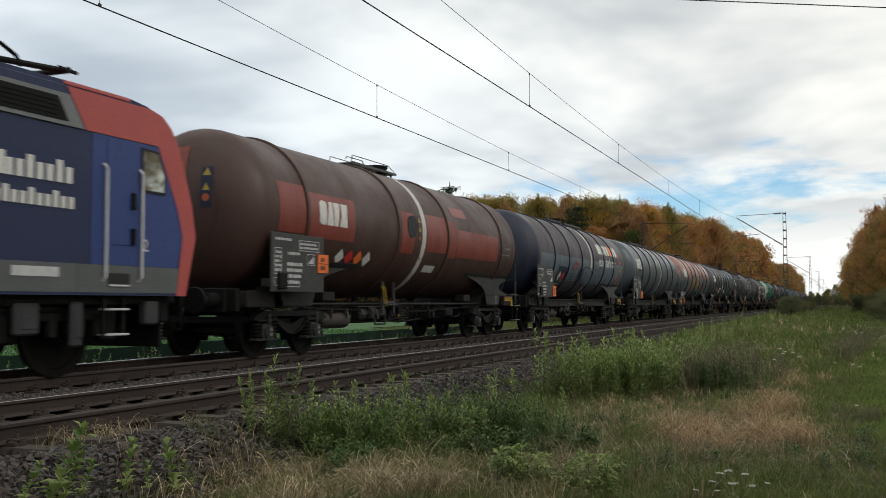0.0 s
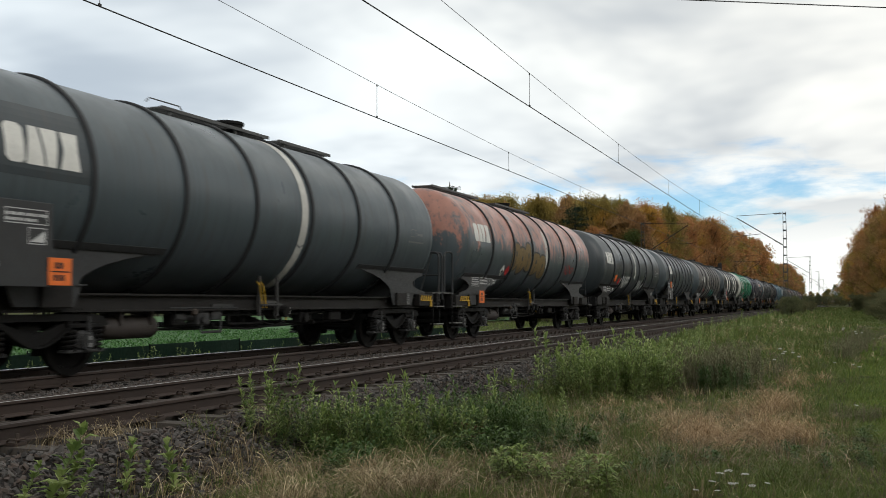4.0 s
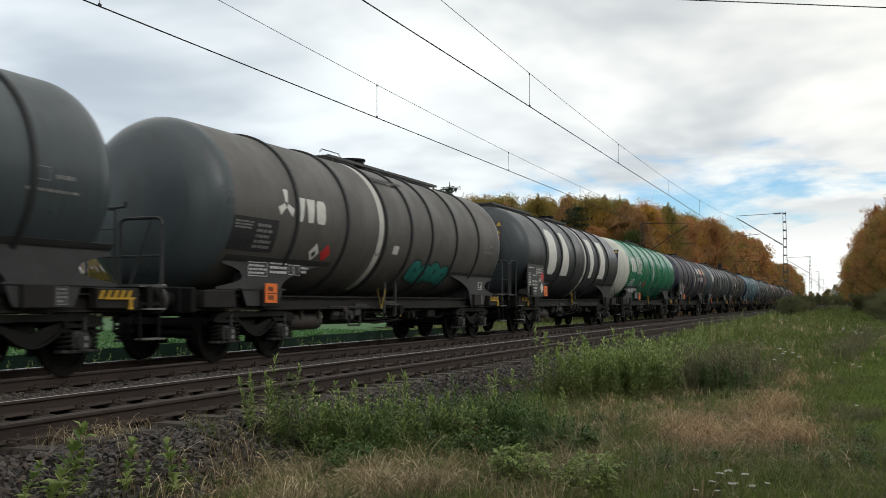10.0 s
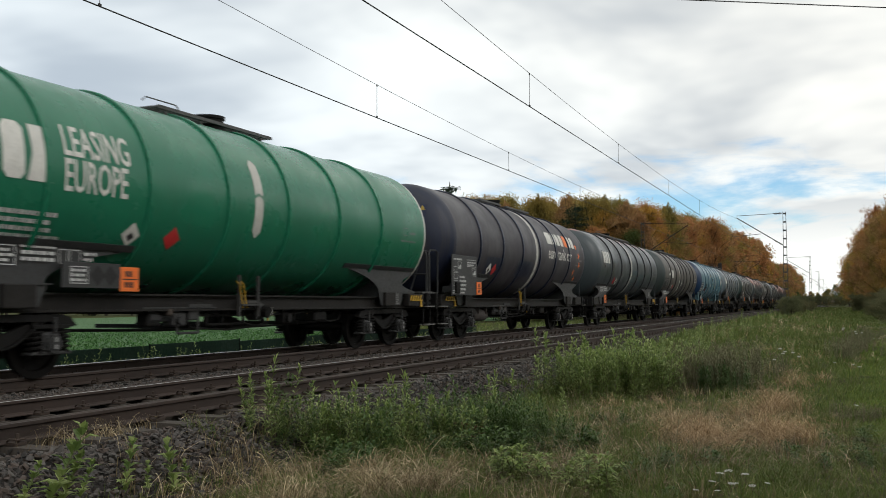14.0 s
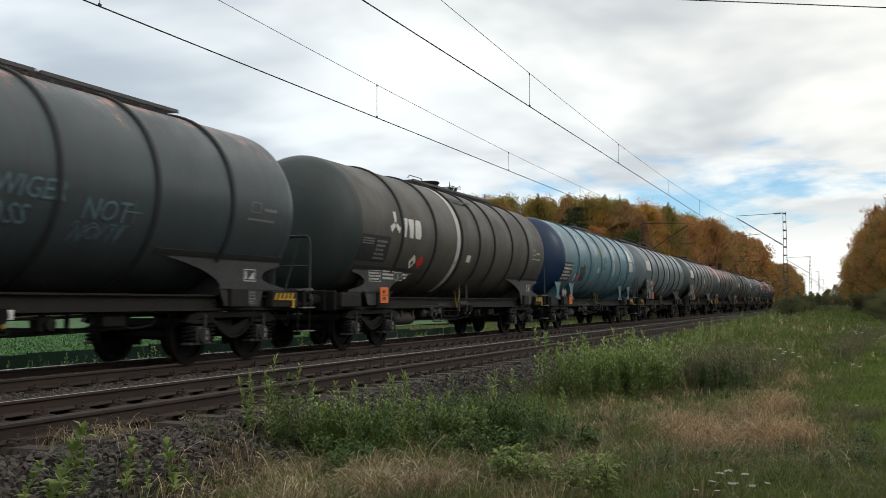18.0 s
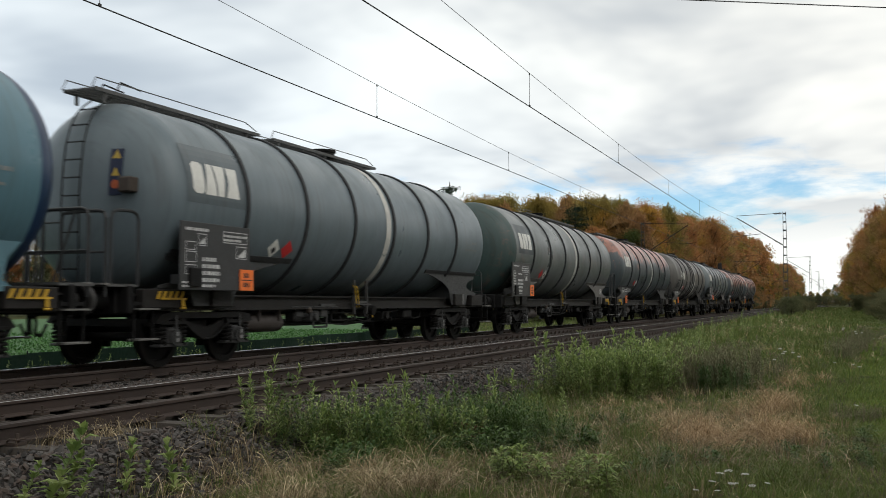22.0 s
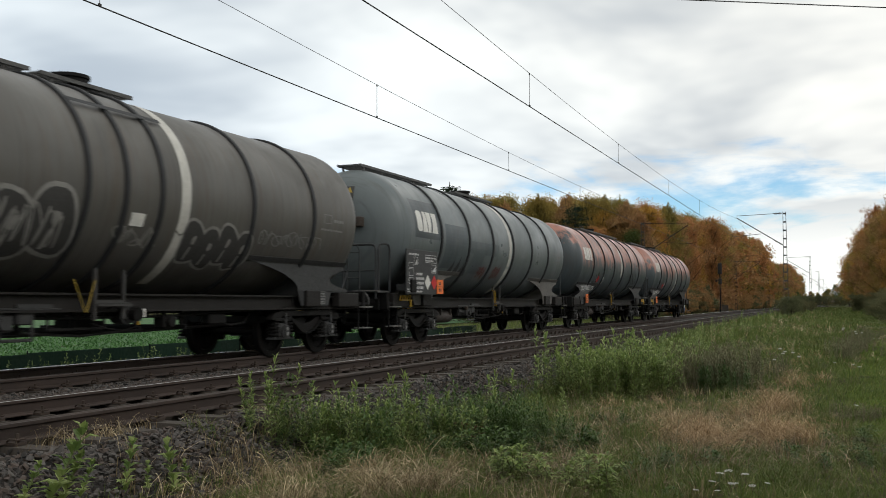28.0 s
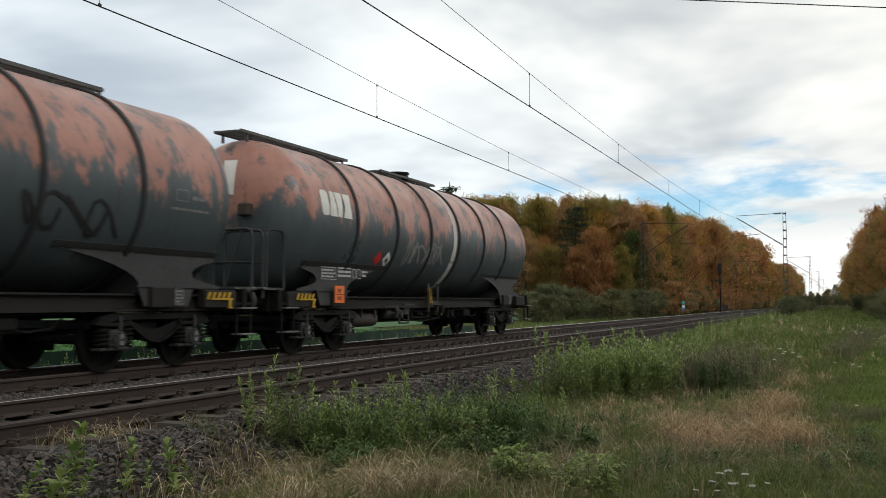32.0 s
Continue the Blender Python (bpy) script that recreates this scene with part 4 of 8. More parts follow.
def yellow_rods_mesh(spread):
    """Two rods to the discharge valve, parallel or spread apart."""
    bm = fresh()
    if not spread:
        pipe(bm, [(0, 0, -0.06), (0.03, -0.16, 0.36), (0.0, -0.22, 0.42)], 0.013, 6)
        pipe(bm, [(0, 0.12, -0.06), (0.03, -0.04, 0.36), (0.0, -0.10, 0.42)], 0.013, 6)
        return bm
    pipe(bm, [(0, 0, -0.1), (0.03, -0.26, 0.36)], 0.009, 6)
    pipe(bm, [(0, 0.02, -0.1), (0.03, 0.16, 0.36)], 0.009, 6)
    return bm


def saddle_mesh(s):
    """Bearing of the tank end: a curved pad along the shell, and a side plate that sweeps from a long inner wing down to the frame."""
    bm = fresh()
    top = [(-2.25, ZC - 0.905), (-1.2, ZC - 0.905), (0.0, ZC - 0.90), (1.42, ZC - 0.90)]
    low = [(1.45, 1.70), (1.15, 1.65), (0.92, 1.58), (0.84, 1.50), (0.88, 1.43), (1.10, 1.37), (1.62, 1.29), (1.62, 1.25), (-0.45, 1.25), (-0.47, 1.33), (-0.56, 1.41), (-0.74, 1.49), (-1.02, 1.58), (-1.42, 1.67), (-1.90, 1.75)]
    plate(bm, [(s * 1.225, y, z) for y, z in top + low], 0.02, (s, 0, 0))
    bmesh.ops.recalc_face_normals(bm, faces=bm.faces)
    return bm


def saddle_pad_mesh(s):
    """Pad that hugs the shell and the lip that turns in to the side plate."""
    bm = fresh()
    line = [(s * (R + 0.014) * math.cos(radians(a)), ZC + (R + 0.014) * math.sin(radians(a))) for a in (-33.2, -35.0, -36.8)] + [(s * 1.250, ZC - 0.93), (s * 1.250, ZC - 0.97)]
    rows = [[bm.verts.new((x, y, z)) for x, z in line] for y in (-2.25, -1.1, 0.3, 1.44)]
    for a, b in zip(rows, rows[1:]):
        for k in range(len(line) - 1):
            bm.faces.new((a[k], a[k + 1], b[k + 1], b[k]))
    bm.normal_update()
    bmesh.ops.solidify(bm, geom=bm.faces[:], thickness=0.012)
    bmesh.ops.recalc_face_normals(bm, faces=bm.faces)
    return bm


def saddle_foot_mesh(s):
    bm = fresh()
    plate(bm, [(s * 1.235, -0.50, 1.27), (s * 1.235, 0.88, 1.27), (s * 1.235, 0.72, 0.96), (s * 1.235, -0.34, 0.96)], 0.03, (s, 0, 0))
    bx(bm, (s * 1.255, 0.2, 1.265), (0.07, 1.5, 0.022))
    bmesh.ops.recalc_face_normals(bm, faces=bm.faces)
    return bm


def saddle(e, s, m, mt):
    w = shared("wing%d" % s + mt.name, "saddle", lambda: saddle_mesh(s), mt, e, m)
    shared("wing_pad%d" % s + mt.name, "pad", lambda: saddle_pad_mesh(s), mt, w)
    shared("wing_foot%d" % s + mt.name, "foot_plate", lambda: saddle_foot_mesh(s), mt, w)
    for y in (-0.42, 0.18, 0.78):
        shared("gusset" + mt.name, "gusset", lambda: block_mesh((0.20, 0.035, 0.40)), mt, w, pose(s * 1.125, y, 1.36))
    for y in (-0.4, 0.6):
        shared("cross_plate" + mt.name, "cross_plate", lambda: block_mesh((1.10, 0.05, 0.45)), mt, w, pose(s * 0.56, y, 1.24))
    shared("end_shelf" + mt.name, "end_shelf", lambda: block_mesh((0.16, 0.78, 0.02)), mt, w, pose(s * 1.14, 1.22, 1.24))


def pillar_mesh(side, y0):
    """One flared pedestal of the four that carry one end of the tank."""
    bm = fresh()
    for s in (side,):
        for y in (y0,):
            out = [(-0.45, ZC - 0.93), (0.45, ZC - 0.93), (0.22, ZC - 1.15), (0.16, 1.3), (0.42, 1.16), (-0.42, 1.16), (-0.16, 1.3), (-0.22, ZC - 1.15)]
            plate(bm, [(s * 1.25, y + q, z) for q, z in out], 0.03, (s, 0, 0))
            bx(bm, (s * 1.08, y, 1.45), (0.36, 0.05, 0.62))
    bx(bm, (side * 0.6, y0, 1.2), (1.14, 0.06, 0.3))
    bmesh.ops.recalc_face_normals(bm, faces=bm.faces)
    return bm


def end_frames_mesh(half, B):
    """Frame of a wagon whose tank carries itself: a short frame under each end, brake pipes between."""
    bm = fresh()
    for s in (-1, 1):
        for q in (-1, 1):
            bx(bm, (s * 1.06, q * (half - 1.95), 1.05), (0.06, 2.8, 0.26))
            bx(bm, (s * 1.22, q * (half - 1.35), 1.08), (0.18, 0.9, 0.30), 0.015)
            bx(bm, (s * 0.9, q * (B / 2 - 1.6), 1.15), (0.3, 0.5, 0.2), 0.02)
        rod(bm, (s * 1.0, -half + 2.4, 0.99), (s * 1.0, half - 2.4, 0.99), 0.03, 8)
    bx(bm, (0, 0, 0.98), (0.3, 2 * half - 1.4, 0.14))
    for y in np.linspace(-B / 2, B / 2, 9):
        bx(bm, (0, y, 1.0), (2.0, 0.08, 0.10))
    return bm


def frame_mesh(half, B):
    bm = fresh()
    for s in (-1, 1):
        bx(bm, (s * 1.06, 0, 1.02), (0.05, 2 * half - 1.3, 0.26))
        for z in (0.90, 1.14):
            bx(bm, (s * 1.10, 0, z), (0.14, 2 * half - 1.3, 0.03))
        for q in (-1, 1):
            bx(bm, (s * 1.22, q * (half - 1.35), 1.08), (0.18, 0.9, 0.30), 0.015)
            bx(bm, (s * 1.27, q * (half - 2.9), 1.10), (0.14, 0.55, 0.32), 0.015)
    for y in np.linspace(-B / 2, B / 2, 9):
        bx(bm, (0, y, 1.02), (2.1, 0.10, 0.22))
    bx(bm, (0, 0, 1.02), (0.4, 2 * half - 1.4, 0.24))
    return bm


def headstock_mesh():
    bm = fresh()
    bx(bm, (0, 0, 1.06), (2.62, 0.12, 0.42), 0.02)
    for s in (-1, 1):
        bx(bm, (s * 0.875, -0.02, 1.06), (0.46, 0.18, 0.44), 0.02)
    return bm


def walkway(y0, y1, z=None, width=0.62):
    """Grated catwalk with posts along the tank top."""
    z = z or ZC + R + 0.09
    bm = fresh()
    n = max(2, int((y1 - y0) / 0.11))
    for s in (-1, 1):
        bx(bm, (s * width / 2, (y0 + y1) / 2, z), (0.035, y1 - y0, 0.06))
    for k in range(n + 1):
        bx(bm, (0, y0 + (y1 - y0) * k / n, z), (width, 0.03, 0.03))
    for k in range(5):
        bx(bm, (-width / 2 + width * (k + 0.5) / 5, (y0 + y1) / 2, z), (0.012, y1 - y0, 0.03))
    for y in np.arange(y0 + 0.25, y1, 1.0):
        for s in (-1, 1):
            bx(bm, (s * (width / 2 - 0.03), y, z - 0.09), (0.04, 0.05, 0.20))
    return bm


def bar(pts, r):
    bm = fresh()
    pipe(bm, pts, r, 6)
    return bm


Z0, Z1 = 1.27, 2.32


def hoop(x0, x1, y, z0, z1, r=0.02):
    """A tube bent into an upright hoop with rounded corners."""
    d = 0.12 if x1 > x0 else -0.12
    return bar([(x0, y, z0), (x0, y, z1 - 0.12), (x0 + d * 0.3, y, z1 - 0.03), (x0 + d, y, z1), (x1 - d, y, z1), (x1 - d * 0.3, y, z1 - 0.03), (x1, y, z1 - 0.12), (x1, y, z0)], r)


def full_railing(e, y):
    """Railing of the brakeman's platform: hoops across the end, a loop along the near side and a brake column."""
    for x in (0.0, -1.52):
        shared("front_hoop", "railing_hoop", lambda: hoop(0.34, 1.18, 0, 1.1, 2.37, 0.028), M_RAILING, e, pose(x, y + 0.20, 0))
    shared("side_hoop", "railing_hoop", lambda: bar([(1.22, 0.0, 1.28), (1.22, 0.0, 2.26), (1.22, 0.04, 2.35), (1.22, 0.14, 2.39), (1.22, 0.46, 2.40), (1.22, 0.56, 2.36), (1.22, 0.60, 2.27), (1.22, 0.60, 1.28)], 0.026), M_RAILING, e, pose(0, y + 0.26, 0))
    shared("gate_rail", "gate_rail", lambda: bar([(-0.34, 0, 2.22), (0.34, 0, 2.22)], 0.014), M_RAILING, e, pose(0, y + 0.20, 0))
    shared("mid_rail", "middle_rail", lambda: bar([(-1.18, 0, 1.76), (1.18, 0, 1.76)], 0.018), M_RAILING, e, pose(0, y + 0.20, 0))
    shared("brake_column", "brake_column", lambda: bar([(-0.22, 0, Z0), (-0.22, 0, 2.66), (-0.40, 0, 2.68), (-0.04, 0, 2.70), (-0.02, 0, 2.78)], 0.022), M_RAILING, e, pose(0, y + 0.14, 0))
    shared("platform_edge", "platform_edge", lambda: block_mesh((0.62, 0.10, 0.03), 0.004), M_TREAD, e, pose(0.95, y + 0.16, 1.29), "worn bright platform edge")


def rear_railing(e, y):
    """Railing of a platform at the trailing end: hoops across the end, a middle rail and a brake column."""
    for x in (0.0, -1.52):
        shared("front_hoop", "railing_hoop", lambda: hoop(0.34, 1.18, 0, 1.1, 2.37, 0.028), M_RAILING, e, pose(x, y - 0.22, 0))
    shared("gate_rail", "gate_rail", lambda: bar([(-0.34, 0, 2.22), (0.34, 0, 2.22)], 0.014), M_RAILING, e, pose(0, y - 0.22, 0))
    shared("mid_rail", "middle_rail", lambda: bar([(-1.18, 0, 1.76), (1.18, 0, 1.76)], 0.018), M_RAILING, e, pose(0, y - 0.22, 0))
    shared("rear_column", "brake_column", lambda: bar([(0.30, 0, Z0), (0.30, 0, 2.52), (0.12, 0, 2.54), (0.50, 0, 2.56), (0.52, 0, 2.64)], 0.022), M_RAILING, e, pose(0, y - 0.30, 0))
    shared("rear_brace", "brace", lambda: bar([(1.0, -0.10, 2.34), (0.72, -0.22, 1.30)], 0.022), M_RAILING, e, pose(0, y - 0.18, 0))
    shared("platform_edge", "platform_edge", lambda: block_mesh((0.62, 0.10, 0.03), 0.004), M_TREAD, e, pose(0.95, y - 0.26, 1.29), "worn bright platform edge")


def end_ladder(e, a):
    """Ladder from the end platform over the tank's end to the catwalk, with handles at its top."""
    yb, zt = a - head_y(0.0) - 0.10, ZC + R + 0.16
    line = [(yb, 1.28), (yb, ZC)] + [(a - head_y(R * q) - 0.09, ZC + R * q) for q in (0.25, 0.5, 0.7, 0.85, 0.95)] + [(a - 0.02, zt)]

    def at(z):
        for (y0, z0), (y1, z1) in zip(line, line[1:]):
            if z <= z1:
                return y0 + (y1 - y0) * (z - z0) / (z1 - z0)
        return line[-1][0]
    for x in (-0.30, 0.06):
        part("ladder_stringer", bar([(x, y, z) for y, z in line] + [(x, a + 0.1, zt + 0.22), (x, a + 0.6, zt + 0.18)], 0.015), M_STEEL_DARK, e)
    for k in range(10):
        z = 1.55 + 0.29 * k
        shared("rung", "rung", lambda: bar([(-0.30, 0, 0), (0.06, 0, 0)], 0.012), M_STEEL_DARK, e, pose(0, at(z), z))


def hoop_mesh(x=1.16):
    bm = fresh()
    d = 0.30 if x < 0 else -0.30
    pipe(bm, [(x, 0, 1.22), (x, 0, 2.08), (x + d * 0.2, 0, 2.2), (x + d * 0.8, 0, 2.2), (x + d, 0, 2.08), (x + d, 0, 1.22)], 0.017, 6)
    rod(bm, (x, 0, 2.04), (x + d, 0, 2.04), 0.013, 6)
    rod(bm, (x, 0, 1.5), (x + d, 0, 1.5), 0.013, 6)
    rod(bm, (x + d, 0, 1.62), (x + d, -0.28, 1.22), 0.014, 6)
    return bm


def platform_mesh():
    bm = fresh()
    bx(bm, (0, 0.3, 1.27), (2.5, 0.66, 0.03))
    for k in range(9):
        bx(bm, (0, 0.02 + 0.07 * k, 1.29), (2.4, 0.02, 0.02))
    return bm


def board_mesh(w=2.05, h=1.12):
    bm = fresh()
    bx(bm, (0, 0, 0), (0.03, w, h), 0.008)
    for y in (-w * 0.35, w * 0.35):
        bx(bm, (-0.19, y, -0.38), (0.36, 0.05, 0.16))
    return bm


def board_marks(kind):
    w, h = 1.95, 1.05
    if kind == 0:
        p = frames(0.08, 0.62, 0.28, 0.14) + frames(0.08, 0.42, 0.30, 0.18) + marks(2, 3, 0.24, 0.12) + move(marks(4, 7, 0.55, 0.46), 0.55, 0.08) + move(marks(2, 9, 0.75, 0.14), 1.15, 0.80)
        p += frames(0.42, 0.70, 0.24, 0.20) + [[(0.45, 0.73), (0.62, 0.73), (0.62, 0.85)]] + move(marks(1, 31, 0.7, 0.09), 0.08, 0.92) + frames(1.15, 0.78, 0.74, 0.20) + frames(1.55, 0.52, 0.32, 0.22) + [[(1.58, 0.55), (1.84, 0.55), (1.84, 0.70)]] + frames(0.08, 0.22, 0.30, 0.16) + move(marks(1, 33, 0.4, 0.08), 0.55, 0.0)
    else:
        p = frames(0.05, 0.3, 0.26, 0.5) + move(marks(5, 4, 0.24, 0.42), 0.08, 0.34) + move(marks(4, 5, 0.62, 0.46), 0.52, 0.10) + move(marks(2, 6, 0.75, 0.15), 1.0, 0.80) + frames(0.50, 0.06, 0.5, 0.1) + frames(0.98, 0.77, 0.80, 0.21) + move(marks(1, 41, 0.6, 0.08), 0.08, 0.93) + frames(0.05, 0.08, 0.26, 0.16) + frames(1.30, 0.50, 0.30, 0.22) + [[(1.33, 0.53), (1.56, 0.53), (1.56, 0.68)]] + move(marks(1, 42, 0.5, 0.10), 0.55, 0.66)
    return [[(u - w / 2, v - h / 2) for u, v in q] for q in p]


def warning_sign(parent, base, x, z, s=0.66, back=None):
    """Stack of warning signs on the tank's end: two yellow triangles and an orange disc on blue."""
    part("sign_plate", on_head([rect(-0.17 * s, -0.76 * s, 0.34 * s, 1.12 * s)], x, z, base), back or M_BLUE_SIGN, parent, "warning plate on the tank end")
    disc = [(0.11 * s * math.cos(k * math.pi / 6), -0.50 * s + 0.11 * s * math.sin(k * math.pi / 6)) for k in range(12)]
    sg = [[(-0.12 * s, 0.12 * s), (0.12 * s, 0.12 * s), (0, 0.34 * s)], [(-0.11 * s, -0.30 * s), (0.11 * s, -0.30 * s), (0, -0.09 * s)]]
    for tri in sg:
        b1 = on_head([tri], x, z, base)
        for v in b1.verts:
            v.co.y -= 0.006
        part("warning_triangle", b1, M_SIGN_YELLOW, parent)
    b2 = on_head([disc], x, z, base)
    for v in b2.verts:
        v.co.y -= 0.006
    part("warning_disc", b2, M_SIGN_RED, parent)


# where the data board hangs, from the middle of the leading bogie
FRONT_PLATFORM = (4, 8, 10, 14, 16, 17, 18, 20)
BOARD_AT = {1: -0.63, 2: -0.93, 3: -1.25, 6: -0.36, 8: -0.95, 10: -0.93, 14: -0.46, 15: -1.07, 18: -0.87}


def wagon(front, label, paint, head_paint=None, B=11.4, rings=None, ring_paint=None, band="full", band_y=0.42, owner="blocks", owner_y=-6.75, owner_z=3.22, owner_h=0.46, panel="saddle",
          walks=((-2.2, 3.4),), plate_paint=None, orange=None, signs=None, hazards=-3.9, levers=True, tank_y=(-7.12, 6.8), saddle_paint=None, posts=-0.2, seed=0, box=None, saddle_kind="wing"):
    half = B / 2 + 2.78
    e = thing("tank_wagon", label, "tank wagon", "wagons of the goods train")
    e["front"] = front + B / 2
    a, b = tank_y[0] * half / 8.48, tank_y[1] * half / 8.48
    bm = fresh()
    turned(bm, [(a + (b - a) * k / 12, R) for k in range(13)], 72, 0, ZC)
    part("tank_shell", bm, paint, e, smooth=True)
    for y, s in ((a, -1), (b, 1)):
        bm = fresh()
        prof = [(y + s * head_y(R * q), R * q) for q in (1, 0.995, 0.985, 0.965, 0.94, 0.9, 0.84, 0.76, 0.66, 0.52, 0.36, 0.18, 0.0)]
        turned(bm, prof, 72, 0, ZC)
        part("tank_head", bm, head_paint or paint, e, smooth=True)
    ys = rings if rings is not None else [q * half / 8.48 for q in (-5.2, -3.15, -1.13, 0.82, 2.82, 4.78)]
    for y in ys:
        def ring():
            g = fresh()
            turned(g, [(-0.045, R - 0.01), (-0.045, R + 0.03), (-0.03, R + 0.045), (0.03, R + 0.045), (0.045, R + 0.03), (0.045, R - 0.01)], 72, 0, ZC)
            return g
        mt = ring_paint or M_RING
        shared("ring" + mt.name, "stiffening_ring", ring, mt, e, pose(0, y, 0), smooth=True)
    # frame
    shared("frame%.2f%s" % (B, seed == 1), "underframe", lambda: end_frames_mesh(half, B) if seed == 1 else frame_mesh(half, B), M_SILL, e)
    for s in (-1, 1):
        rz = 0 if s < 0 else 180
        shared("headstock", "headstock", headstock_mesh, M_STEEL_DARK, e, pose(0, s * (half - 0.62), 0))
        for x in (-0.875, 0.875):
            # rear buffers take a paler grey, for the light that falls on them
            shared("buffer%d" % s, "buffer", buffer_mesh, M_STEEL_DARK if s < 0 else M_BUFFER, e, pose(x, s * (half - 0.62 + 0.06) * 1.0, 1.06, 0, 0, 180 if s < 0 else 0), smooth=True)
        shared("coupling", "screw_coupling", hook_mesh, M_BOGIE, e, pose(0, s * (half - 0.6), 1.04, 0, 0, 180 if s < 0 else 0))
        for x in (-1, 1) if s > 0 or seed in FRONT_PLATFORM else ():
            st = shared("step", "step", step_mesh, M_STEEL_DARK, e, pose(x * 1.26, s * (half - 0.95) + (0.35 if s > 0 else 0.0), 1.02, 0, 0, 0 if x > 0 else 180))
            for z in (-0.10, -0.56):
                shared("step_tread", "tread", lambda: block_mesh((0.22, 0.46, 0.028), 0.004), M_TREAD, st, pose(0.02, 0, z), "worn bright steel tread")
    mt = saddle_paint or M_STEEL_GREY
    for m in (pose(0, B / 2 - 0.15, 0), pose(0, -B / 2 + 0.15, 0, 0, 0, 180)):
        for s in (-1, 1):
            if saddle_kind == "wing":
                saddle(e, s, m, mt)
            else:
                for y in (-1.05, 0.95):
                    shared("pillar%d%.1f" % (s, y) + mt.name, "pedestal", lambda: pillar_mesh(s, y), mt, e, m)
    bogie(e, -B / 2)
    bogie(e, B / 2)
    for x in (-0.32, 0.32):
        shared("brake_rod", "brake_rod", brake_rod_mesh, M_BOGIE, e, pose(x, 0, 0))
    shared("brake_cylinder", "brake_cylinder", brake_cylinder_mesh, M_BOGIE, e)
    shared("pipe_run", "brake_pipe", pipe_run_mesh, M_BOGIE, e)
    shared("distributor", "brake_distributor", distributor_mesh, M_BOX, e, pose(0, -2.45, -0.05))
    shared("distributor_cap", "cap", lambda: block_mesh((0.10, 0.12, 0.12), 0.03), M_CASE, e, pose(1.16, -2.35, 0.86), "reddish brown valve cap")
    shared("distributor_frame", "bracket", lambda: bar([(1.12, 0, 0.95), (1.12, 0, 0.52), (1.12, 0.55, 0.52), (1.12, 0.55, 0.95)], 0.022), M_BOX, e, pose(0, -2.1, 0))
    shared("drum", "brake_drum", drum_mesh, M_BOX, e, pose(1.0, posts + 0.55, 0.86))
    shared("hose", "air_hose", hose_mesh, M_BOGIE, e, pose(0, posts, 0))
    shared("white_tag", "setting_plate", lambda: tag_mesh(0.10, 0.13), M_WHITE, e, pose(1.17, posts + 0.82, 0.86), "small pale setting plate")
    shared("yellow_tag", "handle", lambda: tag_mesh(0.05, 0.12), M_YELLOW, e, pose(1.18, posts + 0.70, 0.74), "yellow handle")
    for y in (-1.6, -0.55, 0.75, 1.9):
        shared("crossbar", "crossbar", crossbar_mesh, M_BOGIE, e, pose(0, y, 0))
    for key, name, fn in (("loop", "safety_loop", loop_mesh), ("valve_box", "valve_box", valve_box_mesh), ("air_pipe", "air_pipe", air_pipe_mesh), ("change_rod", "change_rod", change_rod_mesh)):
        shared(key, name, fn, M_BOGIE, e)
    shared("outlet", "outlet_valve", outlet_mesh, M_BOGIE, e, pose(0, posts + 0.6, 0))
    if seed != 9:
        shared("reservoir", "air_reservoir", reservoir_mesh, M_RESERVOIR, e, pose(0.86, -B / 2 + 2.05, 0.64), "brown-grey air reservoir", smooth=True)
    shared("posts", "ladder_foot", post_mesh, M_BUFFER, e, pose(1.22, posts, 0.98))
    spread = owner == "trefoil"
    shared("yellow_rods%d" % spread, "valve_rod", lambda: yellow_rods_mesh(spread), M_SIGN_YELLOW if spread else M_YELLOW, e, pose(1.24, posts - (0.5 if spread else 0.2), 0.98), "yellow valve rods")
    if levers:
        for y in (-half + 1.60,) if seed in FRONT_PLATFORM else (-half + 2.90, half - 1.35) if seed == 6 else (half - 1.35,):
            shared("lever", "brake_lever", lever_mesh, M_YELLOW, e, pose(1.33, y, 1.08), "yellow brake lever")
            shared("stripes", "striped_plate", stripes_mesh, M_YELLOW, e, pose(1.328, y - 0.10, 1.135) @ Matrix.Diagonal((1, 1.3, 1.8, 1)), "yellow and black striped plate")
    # top fittings
    for y0, y1 in walks:
        part("catwalk", walkway(y0, y1), M_GRATE, e)
    bm = fresh()
    rod(bm, (0, 0.2, ZC + R - 0.05), (0, 0.2, ZC + R + 0.20), 0.30, 18)
    rod(bm, (0, 0.2, ZC + R + 0.20), (0, 0.2, ZC + R + 0.25), 0.33, 18)
    shared("manhole", "manhole", lambda: bm, M_STEEL_DARK, e)
    w0, w1 = walks[0][0], walks[-1][1]
    for y0, y1 in walks if seed in (1, 14) else ():
        zr = ZC + R + 0.14
        for x in (-0.30, 0.30):
            part("catwalk_handrail", bar([(x, y0 - 0.06, zr - 0.05), (x, y0 + 0.04, zr + 0.13), (x, y1 - 0.5, zr + 0.13), (x, y1 - 0.1, zr + 0.01)], 0.010), M_GRATE, e)

    def handrail():
        g = fresh()
        zt = ZC + R + 0.14
        pipe(g, [(0.38, 0.0, zt - 0.05), (0.38, 0.10, zt + 0.03), (0.38, 0.9, zt + 0.03), (0.36, 1.0, zt - 0.03)], 0.012, 6)
        return g
